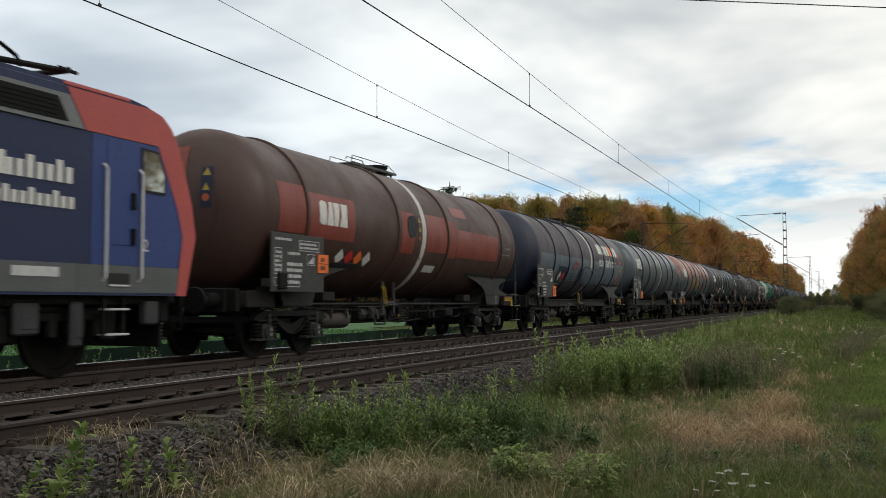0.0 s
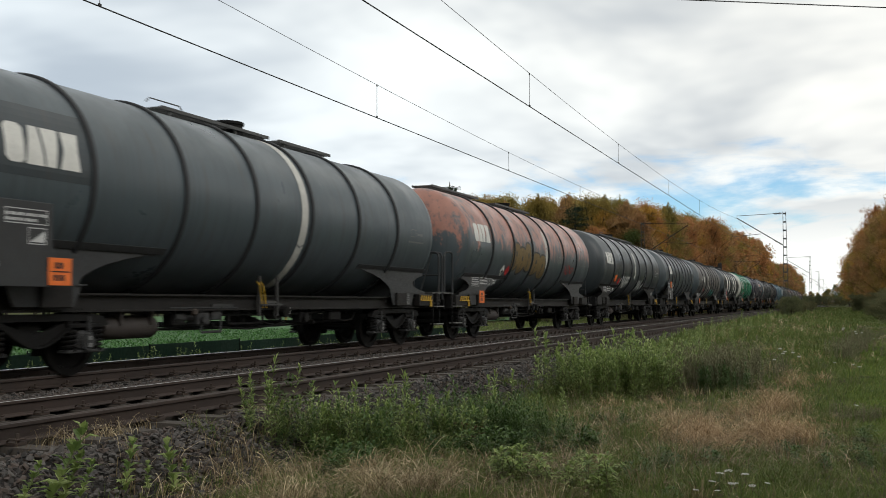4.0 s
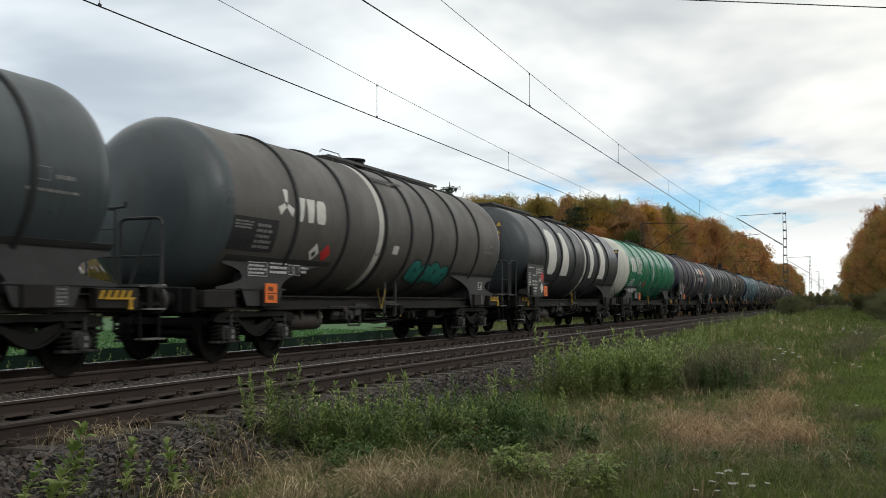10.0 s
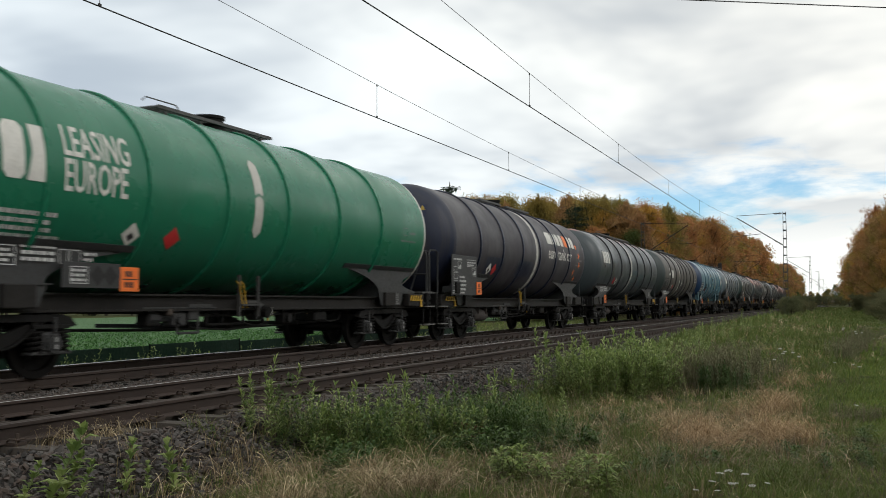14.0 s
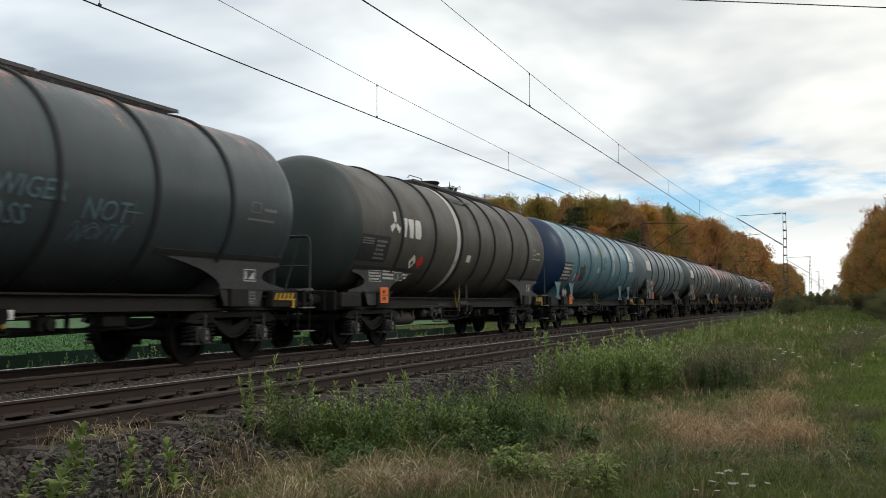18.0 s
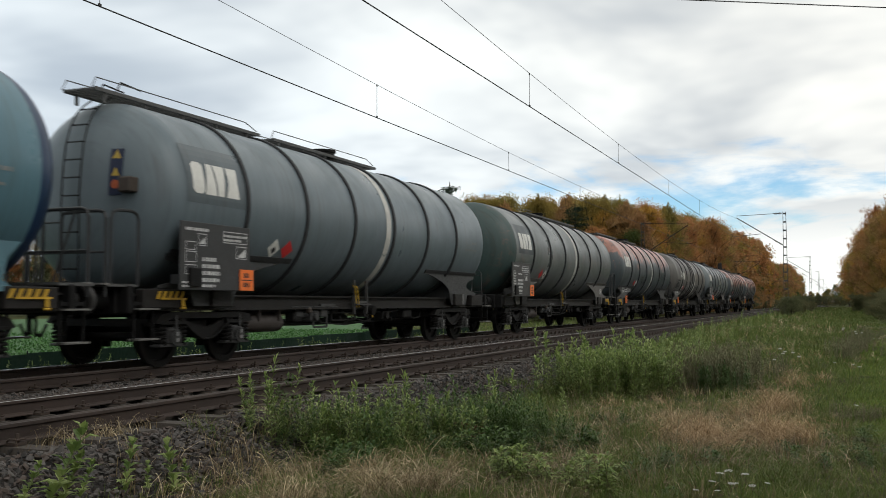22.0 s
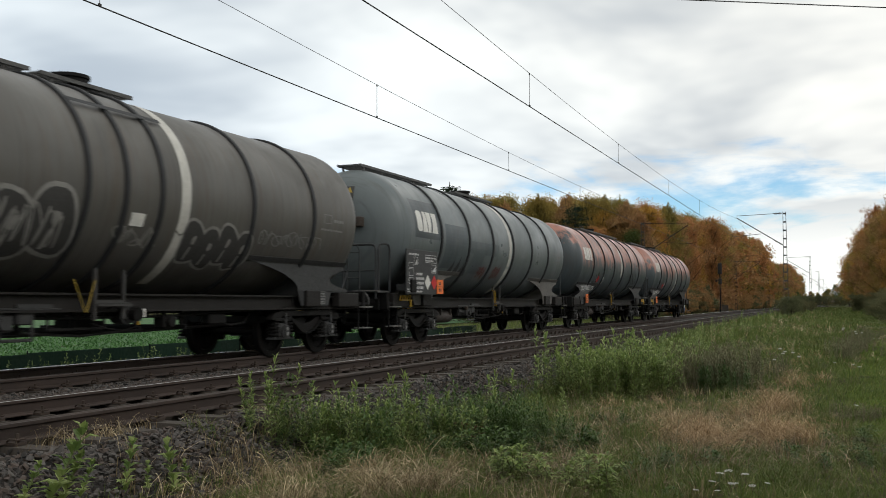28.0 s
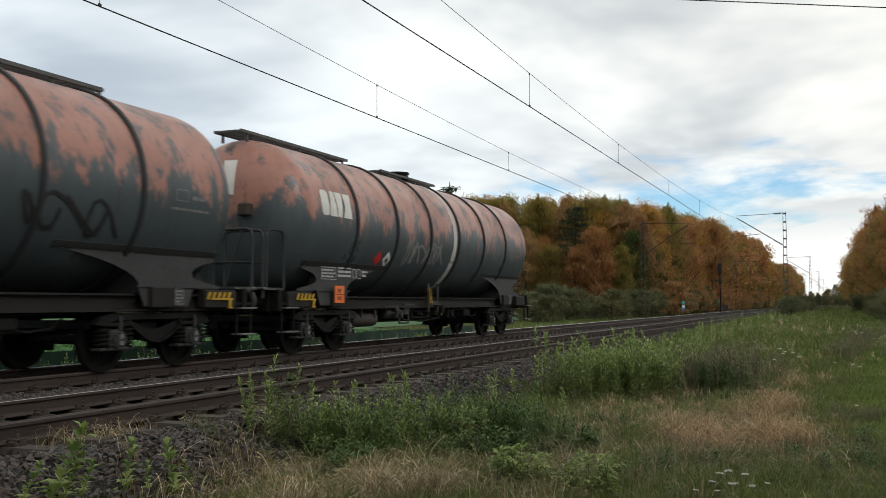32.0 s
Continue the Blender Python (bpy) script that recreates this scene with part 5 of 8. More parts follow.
    for x in (0.0, -0.78) if seed not in FRONT_PLATFORM else ():
        shared("handrail", "catwalk_handrail", handrail, M_GRATE, e, pose(x, w0 - 0.5, 0))
    # platform with railing at one end, a narrow hoop at the other
    if seed in FRONT_PLATFORM:
        shared("platform", "end_platform", platform_mesh, M_GRATE, e, pose(0, -half + 0.20, 0))
        full_railing(e, -half)
        if seed == 14:
            end_ladder(e, a)
        for x in (1.16, -1.16):
            shared("hoop%d" % (x > 0), "end_handrail", lambda: hoop_mesh(x), M_RAILING, e, pose(0, half - 0.58, 0) @ Matrix.Diagonal((1, 1, 0.90 if seed == 14 else 1.05, 1)))
    else:
        shared("platform", "end_platform", platform_mesh, M_GRATE, e, pose(0, half - 0.80, 0))
        rear_railing(e, half)
    # stripe round the middle
    if band == "full":
        part("white_band", wrap([rect(0, -1.75, 0.24, 3.75)], band_y, ZC), M_BAND, e, "white painted band")
        part("band_notch", wrap([[(0, -0.62), (0.12, -0.69), (0.24, -0.62), (0.24, -0.59), (0.12, -0.66), (0, -0.59)]], band_y, ZC, 0.010), paint, e)
    elif band == "short":
        part("white_band", wrap([[(0.0, 0.02), (0.13, 0.08), (0.26, 0.02), (0.26, 0.62), (0.13, 0.74), (0.0, 0.62)], [(0.0, -0.62), (0.13, -0.74), (0.26, -0.62), (0.26, -0.03), (0.13, 0.03), (0.0, -0.03)]], band_y, ZC + 0.15), M_BAND, e, "short white painted band")
    # owner's mark as plain blocks
    if owner == "blocks":
        if plate_paint:
            part("mark_ground", wrap([rect(-0.15, -0.32, 1.75, 1.0)], owner_y, owner_z - 0.28, 0.004), plate_paint, e)
        for q in (BLOCK_1, BLOCK_2, BLOCK_3, BLOCK_4):
            part("mark_block", wrap([[(u * owner_h * 2.0, (v - 0.5) * owner_h * 1.14) for u, v in q]], owner_y, owner_z - 0.18, 0.009), M_WHITE, e)
    elif owner == "trefoil":
        for k in range(3):
            t = radians(90 + 120 * k)
            kite = [(0.06 * math.cos(t - 0.9), 0.06 * math.sin(t - 0.9)), (0.30 * math.cos(t - 0.28), 0.30 * math.sin(t - 0.28)), (0.30 * math.cos(t + 0.28), 0.30 * math.sin(t + 0.28)), (0.06 * math.cos(t + 0.9), 0.06 * math.sin(t + 0.9))]
            part("mark_block", wrap([kite], owner_y + 0.25, owner_z - 0.1, 0.009), M_WHITE, e)
        for u0, q in ((0.62, [(0.10, 0), (0.22, 0), (0.34, 0.46), (0.0, 0.46)]), (1.0, [(0.06, 0), (0.26, 0), (0.32, 0.46), (0.0, 0.46)]), (1.38, [(0.06, 0), (0.32, 0), (0.36, 0.08), (0.36, 0.38), (0.30, 0.46), (0.06, 0.46), (0, 0.36), (0, 0.08)])):
            part("mark_block", wrap([[(u + u0, v - 0.28) for u, v in q]], owner_y, owner_z - 0.1, 0.009), M_WHITE, e)
    # data panel
    if panel in ("board", "board2"):
        y = -B / 2 + BOARD_AT.get(seed, -0.8)
        mb = M_BOARD if panel == "board" else M_BOARD2
        shared("board" + mb.name, "data_board", board_mesh, mb, e, pose(1.61, y, 1.76) @ Matrix.Diagonal((1, 0.94, 0.97, 1)), "dark data board with stencilled lines")
        shared("bm" + panel, "stencil_writing", lambda: flat_on_x(board_marks(0 if panel == "board" else 1), 0.02, 0, 0), M_MARK, e, pose(1.61, y, 1.76) @ Matrix.Diagonal((1, 0.94, 0.97, 1)))

        def pocket():
            g = fresh()
            bx(g, (0.03, 0, 0), (0.06, 0.30, 0.30), 0.015)
            return g
        shared("pocket", "label_pocket", pocket, M_STEEL_DARK, e, pose(1.62, y - 0.62, 1.42))
        oy, oz = (y + 1.08, 1.42) if orange is None else orange
    else:
        y = -B / 2 - 0.55
        bm = flat_on_x(frames(0, 0, 0.62, 0.26) + move(marks(3, 21, 0.56, 0.2), 0.03, 0.03) + move(marks(3, 22, 0.6, 0.26), 0.72, 0.05) + frames(1.38, 0.05, 0.16, 0.2) + frames(1.58, 0.05, 0.2, 0.2) + move(marks(2, 23, 0.25, 0.16), 1.85, 0.08), 1.2775, y, 1.50)
        if saddle_kind == "wing":
            shared("saddle_marks%.1f" % B, "stencil_writing", lambda: bm, M_MARK, e)
        oy, oz = (-B / 2 + 0.08, 1.19) if orange is None else orange
    if oy is not None:
        def oplate():
            g = fresh()
            bx(g, (0, 0, 0), (0.02, 0.40, 0.36), 0.004)
            return g
        shared("orange", "hazard_plate", oplate, M_ORANGE, e, pose(1.64 if panel != "saddle" else 1.36, oy, oz), "orange hazard plate")
        shared("orange_marks", "stencil_writing", lambda: flat_on_x([rect(-0.17, -0.008, 0.34, 0.016), rect(-0.10, 0.04, 0.06, 0.08), rect(-0.02, 0.04, 0.06, 0.08), rect(-0.12, -0.12, 0.05, 0.08), rect(-0.05, -0.12, 0.05, 0.08), rect(0.02, -0.12, 0.05, 0.08)], 0.013, 0, 0),
               M_SPRAY_BLACK, e, pose(1.64 if panel != "saddle" else 1.36, oy, oz))
    if hazards is not None:
        gap = 0.95 if seed in (9, 19) else 0.46
        yr, yw = (hazards, hazards + gap) if seed in (5, 11, 15, 16, 19, 20) else (hazards + gap, hazards)
        part("hazard_diamond", wrap([diamond(0, 0, 0.20)], yr, 2.02, 0.010), M_RED, e, "red hazard diamond")
        part("hazard_diamond", wrap([diamond(0, 0, 0.20)], yw, 2.02, 0.010), M_WHITE, e, "white hazard diamond")
        part("stencil_writing", wrap([diamond(0, -0.03, 0.08)], yw, 2.02, 0.014), M_SPRAY_BLACK, e)
    part("stencil_writing", wrap(marks(1, seed + 3, 1.0, 0.07) + move(frames(0, 0, 0.3, 0.18), 0.1, 0.16) + move(marks(1, seed + 4, 0.4, 0.10), 0.5, 0.18), b - 1.35, 2.45, 0.009), M_MARK if seed in (5, 12) else M_MARK_DIM, e)
    shared("rear_plates", "stencil_writing", lambda: flat_on_x(frames(0, 0, 0.20, 0.26) + move(marks(4, 31, 0.17, 0.22), 0.015, 0.02), 1.269, 0, 0), M_MARK_DIM, e, pose(0, B / 2 + 0.25, 0.99))
    if seed in (5, 7, 11, 12, 15):
        shared("rear_tag", "label_mark", lambda: flat_on_x(frames(0, 0, 0.38, 0.22, 0.016) + [rect(0.05, 0.04, 0.05, 0.14), [(0.14, 0.04), (0.33, 0.04), (0.33, 0.18)]], 1.249, 0, 0), M_MARK, e, pose(0, B / 2 + 0.10, 1.40))
    if signs:
        warning_sign(e, a, signs[0], signs[1], back=M_BOARD2 if seed in (8, 15, 16, 18, 19) else None)
    if box:
        def case():
            g = fresh()
            bx(g, (0, 0, 0), (0.24, 0.22, 0.24), 0.02)
            return g
        shared("case", "document_case", case, M_CASE, e, pose(box[0], a - head_y(math.hypot(box[0], box[1] - ZC)) - 0.05, box[1]), "small brown document case")
    return e


SALMON = (0.34, 0.158, 0.118)
SLATE = (0.058, 0.073, 0.081)


def slate(name, k, **kw):
    return tank_paint(name, [c * k for c in SLATE], **kw)


TRAIN = []
P = tank_paint("brick_brown_tank", (0.060, 0.029, 0.022), 0.5, None, 1.0, grime=0.7, dirt=(0.045, 0.032, 0.026))
P_RED = tank_paint("fresh_red_patch", (0.20, 0.040, 0.028), 0.45, None, 2.0, grime=0.45, dirt=(0.07, 0.035, 0.028))
w = wagon(16.56, "red-brown tank wagon with patched brighter red paint", P, B=11.5, rings=(-5.95, -1.72, 1.38, 5.75), ring_paint=P, band_y=-0.35, owner_y=-5.5, owner_z=3.0, owner_h=0.42, panel="board2",
          walks=((-1.7, 0.8),), hazards=None, tank_y=(-7.12, 6.95), signs=(0.55, 3.25), posts=-1.6, seed=1, levers=True, saddle_paint=M_STEEL_MID, orange=(-5.48, 1.78))
for y, z, ww, hh in ((-6.98, 2.35, 0.96, 0.95), (-5.85, 2.30, 1.9, 0.9), (-1.55, 2.2, 0.75, 1.0), (-0.05, 2.3, 1.35, 0.95), (1.45, 2.2, 0.55, 1.0), (2.05, 2.25, 3.4, 0.75), (1.95, 3.35, 1.1, 0.3)):
    part("paint_patch", wrap([rect(0, 0, ww, hh)], y, z, 0.005), P_RED, w, "brighter red repainted patch")
part("paint_patch", on_head([rect(-0.75, -0.15, 0.85, 0.85)], 0, 3.2, -7.12 * (5.75 + 2.78) / 8.48), P_RED, w)
for k, mt in enumerate((M_WHITE, M_RED, M_ORANGE, M_WHITE)):
    part("hazard_diamond", wrap([diamond(0, 0, 0.19)], -4.35 + 0.42 * k, 1.98, 0.010), mt, w)
# dark disc on the shell stands for the shaded recess, which is not cut
bm = fresh()
rod(bm, (R - 0.04, -0.98, 2.85), (R + 0.015, -0.98, 2.85), 0.27, 24)
part("side_hatch", bm, M_RING, w, "round dark recess in the jacket")
for k, mt in enumerate((M_SIGN_YELLOW, M_SIGN_YELLOW, M_SIGN_RED)):
    part("warning_plate", wrap([rect(-0.09, -0.09, 0.18, 0.18)], -0.52, 3.05 - 0.23 * k, 0.009), M_BLUE_SIGN, w)
    part("warning_mark", wrap([[(-0.08, -0.07), (0.08, -0.07), (0.0, 0.08)] if k < 2 else diamond(0, 0, 0.085)], -0.52, 3.05 - 0.23 * k, 0.012), mt, w)
part("label_mark", wrap([rect(0, 0, 0.7, 0.20)], 0.2, 1.80, 0.010), M_MARK, w)
TRAIN.append(w)

P = tank_paint("brown_grey_jacket", (0.056, 0.046, 0.051), 0.5, None, 3.0)
P_NAVY = tank_paint("navy_blue_end", (0.012, 0.017, 0.038), 0.4, None, 3.5)
P_STRIPE = tank_paint("blue_grey_flank", (0.095, 0.125, 0.15), 0.45, None, 4.0)


def two_tone(front, label, P, seed, spray=True):
    w = wagon(front, label, P, P_NAVY, band_y=0.35, owner=None, panel="board", walks=((-1.8, 0.3), (0.9, 3.6)), hazards=-4.1, tank_y=(-7.12, 7.1), seed=seed, ring_paint=P_NAVY, signs=(0.8, 3.42) if seed > 5 else None, box=(0.8, 2.8) if seed > 5 else None)
    if spray:
        part("flank_stripe", wrap([rect(-6.95, -0.62, 13.8, 0.95)], 0, 2.45, 0.004), P_STRIPE, w, "blue-grey lower stripe")
    for y in (-4.5, -1.5):
        part("flank_panel", wrap([rect(y, -0.25, 1.55, 0.55)], 0, 2.1, 0.007), P_NAVY, w)
    u = 1.90
    for k, wd in enumerate((0.72, 0.46, 0.42, 0.44, 0.50, 0.42, 0.46)):
        part("mark_block", wrap([[(u + 0.03, 0), (u + wd - 0.08, 0), (u + wd - 0.04, 0.08), (u + wd - 0.04, 0.36), (u + wd - 0.10, 0.46), (u + 0.05, 0.46), (u, 0.36), (u, 0.08)]], 0, 3.12, 0.010), M_ORANGE if k == 4 else M_WHITE, w)
        u += wd + 0.07
    part("words", wrap(move(words("euro tank car", 0.60, 0.006), 1.85, 0), 0, 2.60, 0.010), M_WHITE, w, "white lettering")
    for k, (y, z) in enumerate(((5.9, 3.2), (6.15, 2.85), (6.25, 2.5), (5.6, 2.2), (6.0, 1.95))):
        star = [((0.16 if i % 2 == 0 else 0.065) * math.sin(i * math.pi / 5 + 0.3 * k), (0.16 if i % 2 == 0 else 0.065) * math.cos(i * math.pi / 5 + 0.3 * k)) for i in range(10)]
        part("star", wrap([star], y, z, 0.011), M_ORANGE, w)
    if spray:
        part("graffiti", wrap(scribble(5, 0.7, 0.4, 3), -2.4, 2.30, 0.012), M_SPRAY_RED, w, "red sprayed tag")
        part("graffiti", wrap(move(words("LA", 0.42), 0, 0.38) + words("SSE", 0.42), -2.75, 1.92, 0.012), M_SPRAY_BLACK, w, "dark sprayed letters")
        bubbles(w, 8, -0.6, 1.72, 3.2, 0.85, 5, P_STRIPE, M_SPRAY_BLACK, "grey sprayed bubble shape")
        part("graffiti", wrap(scribble(9, 0.6, 0.3, 3), 5.6, 1.9, 0.013), M_SPRAY_RED, w)
    return w


TRAIN.append(two_tone(33.64, "navy-ended tank wagon with brown-grey jacket and blue-grey stripe", P, 2))
P = slate("slate_green_tank", 1.15, seed=5.0)
TRAIN.append(wagon(50.82, "slate green-grey tank wagon with dark side board", P, panel="board", walks=((-2.2, 1.2), (1.6, 3.8)), hazards=None, seed=3, plate_paint=slate("slate_dark_ground", 0.6, seed=6.0)))
P = slate("slate_peeled_tank_a", 1.1, seed=7.0, peel=SALMON, level=0.50)
w = wagon(67.6, "slate tank wagon peeled to salmon on top, gold graffiti", P, band="short", panel="saddle", walks=((-6.9, -3.0), (-1.4, 2.6)), seed=4)
bubbles(w, 31, -3.25, 2.0, 1.95, 0.95, 3, M_SPRAY_GOLD, M_BOARD, "gold sprayed bubble shape")
bubbles(w, 32, -1.1, 1.9, 1.6, 0.85, 2, M_SPRAY_GOLD, M_BOARD, "gold sprayed bubble shape")
part("graffiti", wrap(scribble(33, 1.2, 0.35, 4, 0.03), 3.2, 2.1, 0.012), M_SPRAY_RED, w, "red sprayed tag")
part("graffiti", wrap(scribble(34, 0.9, 0.4, 4, 0.03), 1.9, 2.4, 0.012), M_SPRAY_GREY, w)
TRAIN.append(w)
P = slate("dark_slate_tank_a", 0.58, seed=8.0)
w = wagon(84.66, "dark slate tank wagon with pale sprayed words", P, band="short", band_y=-0.3, panel="saddle", walks=((-2.6, 2.0), (2.1, 5.3)), hazards=-3.7, orange=(None, None), saddle_paint=M_SILL, seed=5)
part("graffiti", wrap(move(words("PAFF", 0.86, 0.022, 0.25), -3.35, -0.02), 0, 1.78, 0.012), M_MARK, w, "pale sprayed letters")
part("graffiti", wrap(move(words("YIN", 0.84, 0.020, 0.15), 0.62, 0), 0, 1.66, 0.012), M_MARK, w, "pale sprayed letters")
part("graffiti", wrap([[(2.25, 0.15), (2.45, 0.0), (2.7, 0.30), (2.58, 0.34), (2.46, 0.18), (2.32, 0.26)]], 0, 1.78, 0.012), M_MARK, w, "pale sprayed tick")
part("hazard_plate", wrap([rect(-4.75, 0, 0.42, 0.32)], 0, 2.02, 0.010), M_ORANGE, w)
TRAIN.append(w)
P = slate("dark_slate_tank_b", 0.85, seed=9.0)
w = wagon(101.33, "dark slate tank wagon with eight rings and side board", P, B=9.7, rings=(-5.35, -3.95, -2.6, -1.2, 0.35, 1.65, 3.0, 4.35), tank_y=(-7.12, 6.2), panel="board", walks=((-2.3, 1.4), (1.5, 4.1)), owner_y=-5.0, hazards=-2.9, orange=(-5.0, 2.12), signs=(0.35, 2.9), seed=6)
TRAIN.append(w)
P = tank_paint("warm_grey_tank", (0.088, 0.082, 0.074), 0.5, None, 10.0, grime=0.5)
P_B = tank_paint("brown_grey_tank", (0.068, 0.063, 0.055), 0.5, None, 11.0, grime=0.75, dirt=(0.082, 0.058, 0.037))


def jacketed(front, label, P, seed, teal=False, silver=False, end=None):
    rings = (-4.9, -3.0, -1.05, -0.27, 0.53, 3.03, 5.15) if silver else (-5.05, -3.0, -1.12, 0.30, 1.6, 3.3, 5.0)
    by = 1.0 if silver else -1.5
    w = wagon(front, label, P, end, panel="saddle", rings=rings, band_y=by, owner="trefoil", owner_y=-5.7, owner_z=2.95, hazards=-4.3 if silver else -4.15, walks=((-2.6, -0.9), (-0.7, 1.3)) if silver else ((-1.6, 1.4), (1.5, 4.9)), seed=seed)
    j0, j1 = (-1.05, 0.95) if silver else (-1.2, 0.55)
    part("jacket_lip", wrap([rect(j0, 0.88, j1 - j0, 0.09)], 0, ZC + 0.3, 0.055), M_RING, w, "dark lip of the heating jacket")
    part("data_ground", wrap([rect(-7.12, -0.1, 1.45, 0.62)], 0, 2.03, 0.006), M_RING, w)
    part("stencil_writing", wrap(move(marks(3, 50 + seed, 0.55, 0.16), -7.05, 0.30) + move(marks(5, 60 + seed, 0.55, 0.5), -6.35, -0.05), 0, 2.03, 0.010), M_MARK_DIM, w)
    part("label_mark", wrap([rect(0, 0, 0.30, 0.2)], -0.1 if silver else -0.62, 2.15, 0.012), M_WHITE, w)
    if teal:
        bubbles(w, 61, 0.75, 1.52, 2.5, 0.66, 4, M_TEAL, M_SPRAY_BLACK, "teal sprayed bubble shape")
    if silver:
        bubbles(w, 62, -3.3, 1.60, 2.1, 1.05, 3, M_BOARD2, M_SPRAY_GREY, "silver-outlined sprayed shape")
        bubbles(w, 63, 1.25, 1.62, 1.9, 0.80, 4, M_BOARD2, M_SPRAY_GREY, "silver-outlined sprayed shape")
        part("graffiti", wrap(scribble(64, 1.7, 0.7, 9, 0.03), -3.1, 1.75, 0.017), M_SPRAY_GREY, w)
        part("graffiti", wrap(scribble(65, 0.9, 0.35, 4, 0.03), -0.4, 1.85, 0.012), M_SPRAY_GREY, w)
        part("graffiti", wrap(scribble(66, 2.2, 0.3, 9, 0.02), 3.3, 2.05, 0.012), M_MARK_DIM, w)
    return w


TRAIN.append(jacketed(116.42, "warm grey tank wagon with slate-blue end and teal graffiti", P, 7, teal=True, end=slate("slate_blue_end", 0.95, seed=10.5)))
P = tank_paint("charcoal_tank", (0.030, 0.034, 0.038), seed=12.0)
w = wagon(133.62, "dark slate tank wagon with huge white letter blocks", P, slate("slate_teal_end", 0.62, seed=12.5), panel="board2", walks=((-7.4, -2.9), (-0.9, 2.2)), owner=None, hazards=None, signs=(0.65, 3.5), box=(0.6, 2.75), tank_y=(-7.12, 6.78), saddle_paint=M_STEEL_MID, seed=8)
for u0, q, k in ((-5.1, BLOCK_1, 4.5), (-3.35, BLOCK_2, 4.8), (1.05, BLOCK_3, 3.9), (2.75, BLOCK_4, 4.4)):
    c = min(p[0] for p in q)
    wide = (max(p[0] for p in q) - c) * k
    part("mark_block", wrap([[(u0 + 0.17 * wide + (u - c) * k * 0.66, (v - 0.5) * 1.7) for u, v in q]], 0, 2.87, 0.009), M_WHITE, w, "huge white letter block")
for (dy, dz), mt in (((0.85, 1.91), M_RED), ((0.79, 1.52), M_WHITE)):
    part("hazard_diamond", flat_on_x([diamond(0, 0, 0.19)], 1.64, -6.82 + dy, dz), mt, w, "hazard diamond on the board")
TRAIN.append(w)
P = tank_paint("fresh_green_tank", (0.014, 0.15, 0.082), 0.27, None, 13.0, grime=0.12)
P_CREAM = tank_paint("cream_end", (0.52, 0.52, 0.46), 0.4, None, 13.5, grime=0.3)
w = wagon(150.45, "fresh green tank wagon with cream ends", P, P_CREAM, ring_paint=P, panel="saddle", owner=None, band="short", band_y=-0.55, rings=(-5.4, -3.35, -1.33, 0.62, 2.62, 4.6), tank_y=(-7.2, 7.0), walks=((-1.65, 1.95),), hazards=-3.6, orange=(-3.55, 1.36), signs=(1.0, 3.4), seed=9)
for u0, q in ((-6.6, BLOCK_1), (-6.15, BLOCK_1), (-5.75, BLOCK_4)):
    c = min(p[0] for p in q)
    part("mark_block", wrap([[(u0 + (u - c) * 1.05, (v - 0.5) * 0.75) for u, v in q]], 0, 2.95, 0.009), M_WHITE, w)
bm = fresh()
bx(bm, (1.35, -4.32, 1.40), (0.03, 1.15, 0.36), 0.006)
part("side_board", bm, M_BOARD, w, "dark board on the sole bar")
part("stencil_writing", flat_on_x(frames(0, 0, 0.34, 0.24) + move(marks(3, 73, 0.30, 0.2), 0.02, 0.02), 1.368, -4.75, 1.28), M_MARK, w)
for y in (-4.22, -3.96):
    part("placard_holder", flat_on_x([diamond(0, 0, 0.15)], 1.368, y, 1.40), M_BLACK, w)
part("words", wrap([[(u * 0.56, v) for u, v in q] for q in move(words("LEASING", 0.62, 0.008), 0, 0.48) + words("EUROPE", 0.62, 0.008)], -5.12, 2.52, 0.009), M_WHITE, w, "two lines of white lettering")
part("stencil_writing", wrap(marks(5, 72, 1.6, 0.55), -6.4, 1.75, 0.009), M_MARK, w)
TRAIN.append(w)
P = tank_paint("dark_brown_grey_jacket", (0.046, 0.042, 0.050), 0.5, None, 14.0)
TRAIN.append(two_tone(166.8, "navy-ended tank wagon with dark jacket and grey stripe", P, 10, spray=False))
P = slate("slate_tank_d", 0.82, seed=15.0, peel=SALMON, level=0.10)
w = wagon(184.27, "slate-grey tank wagon with rust patches and faint tags", P, rings=(-5.0, -2.95, -0.93, 1.02, 3.02, 4.98), band_y=-0.60, panel="saddle", walks=((-2.6, 1.8), (1.9, 5.1)), hazards=-4.1, seed=11)
M_SPRAY_BLUE = plain("spray_faded_blue", (0.10, 0.155, 0.18), 0.6, 0.0, 0.5, 6)
part("graffiti", wrap(move(words("EWIGER", 0.40, 0.004, 0.2), 0.12, 0.42) + move(words("HASS", 0.40, 0.004, 0.2), 0.05, 0.05) + move(words("DER", 0.26, 0.003, 0.2), 0.18, -0.20), -0.42, 1.98, 0.012), M_SPRAY_BLUE, w, "faded blue sprayed letters")
part("graffiti", wrap(move(words("NOT", 0.44, 0.004, 0.2), 0.12, 0.36) + move(scribble(83, 1.1, 0.34, 6, 0.022), 0.0, 0.0) + [rect(1.02, 0.52, 0.36, 0.022), rect(1.19, 0.36, 0.022, 0.34)], 1.35, 1.86, 0.012), M_SPRAY_BLUE, w, "faded blue sprayed letters")
part("graffiti", wrap(scribble(84, 0.9, 0.4, 4, 0.022), -1.6, 1.85, 0.012), M_MARK_DIM, w)
part("graffiti", wrap(scribble(82, 1.0, 0.4, 4, 0.02), -3.3, 2.1, 0.012), M_MARK_DIM, w)
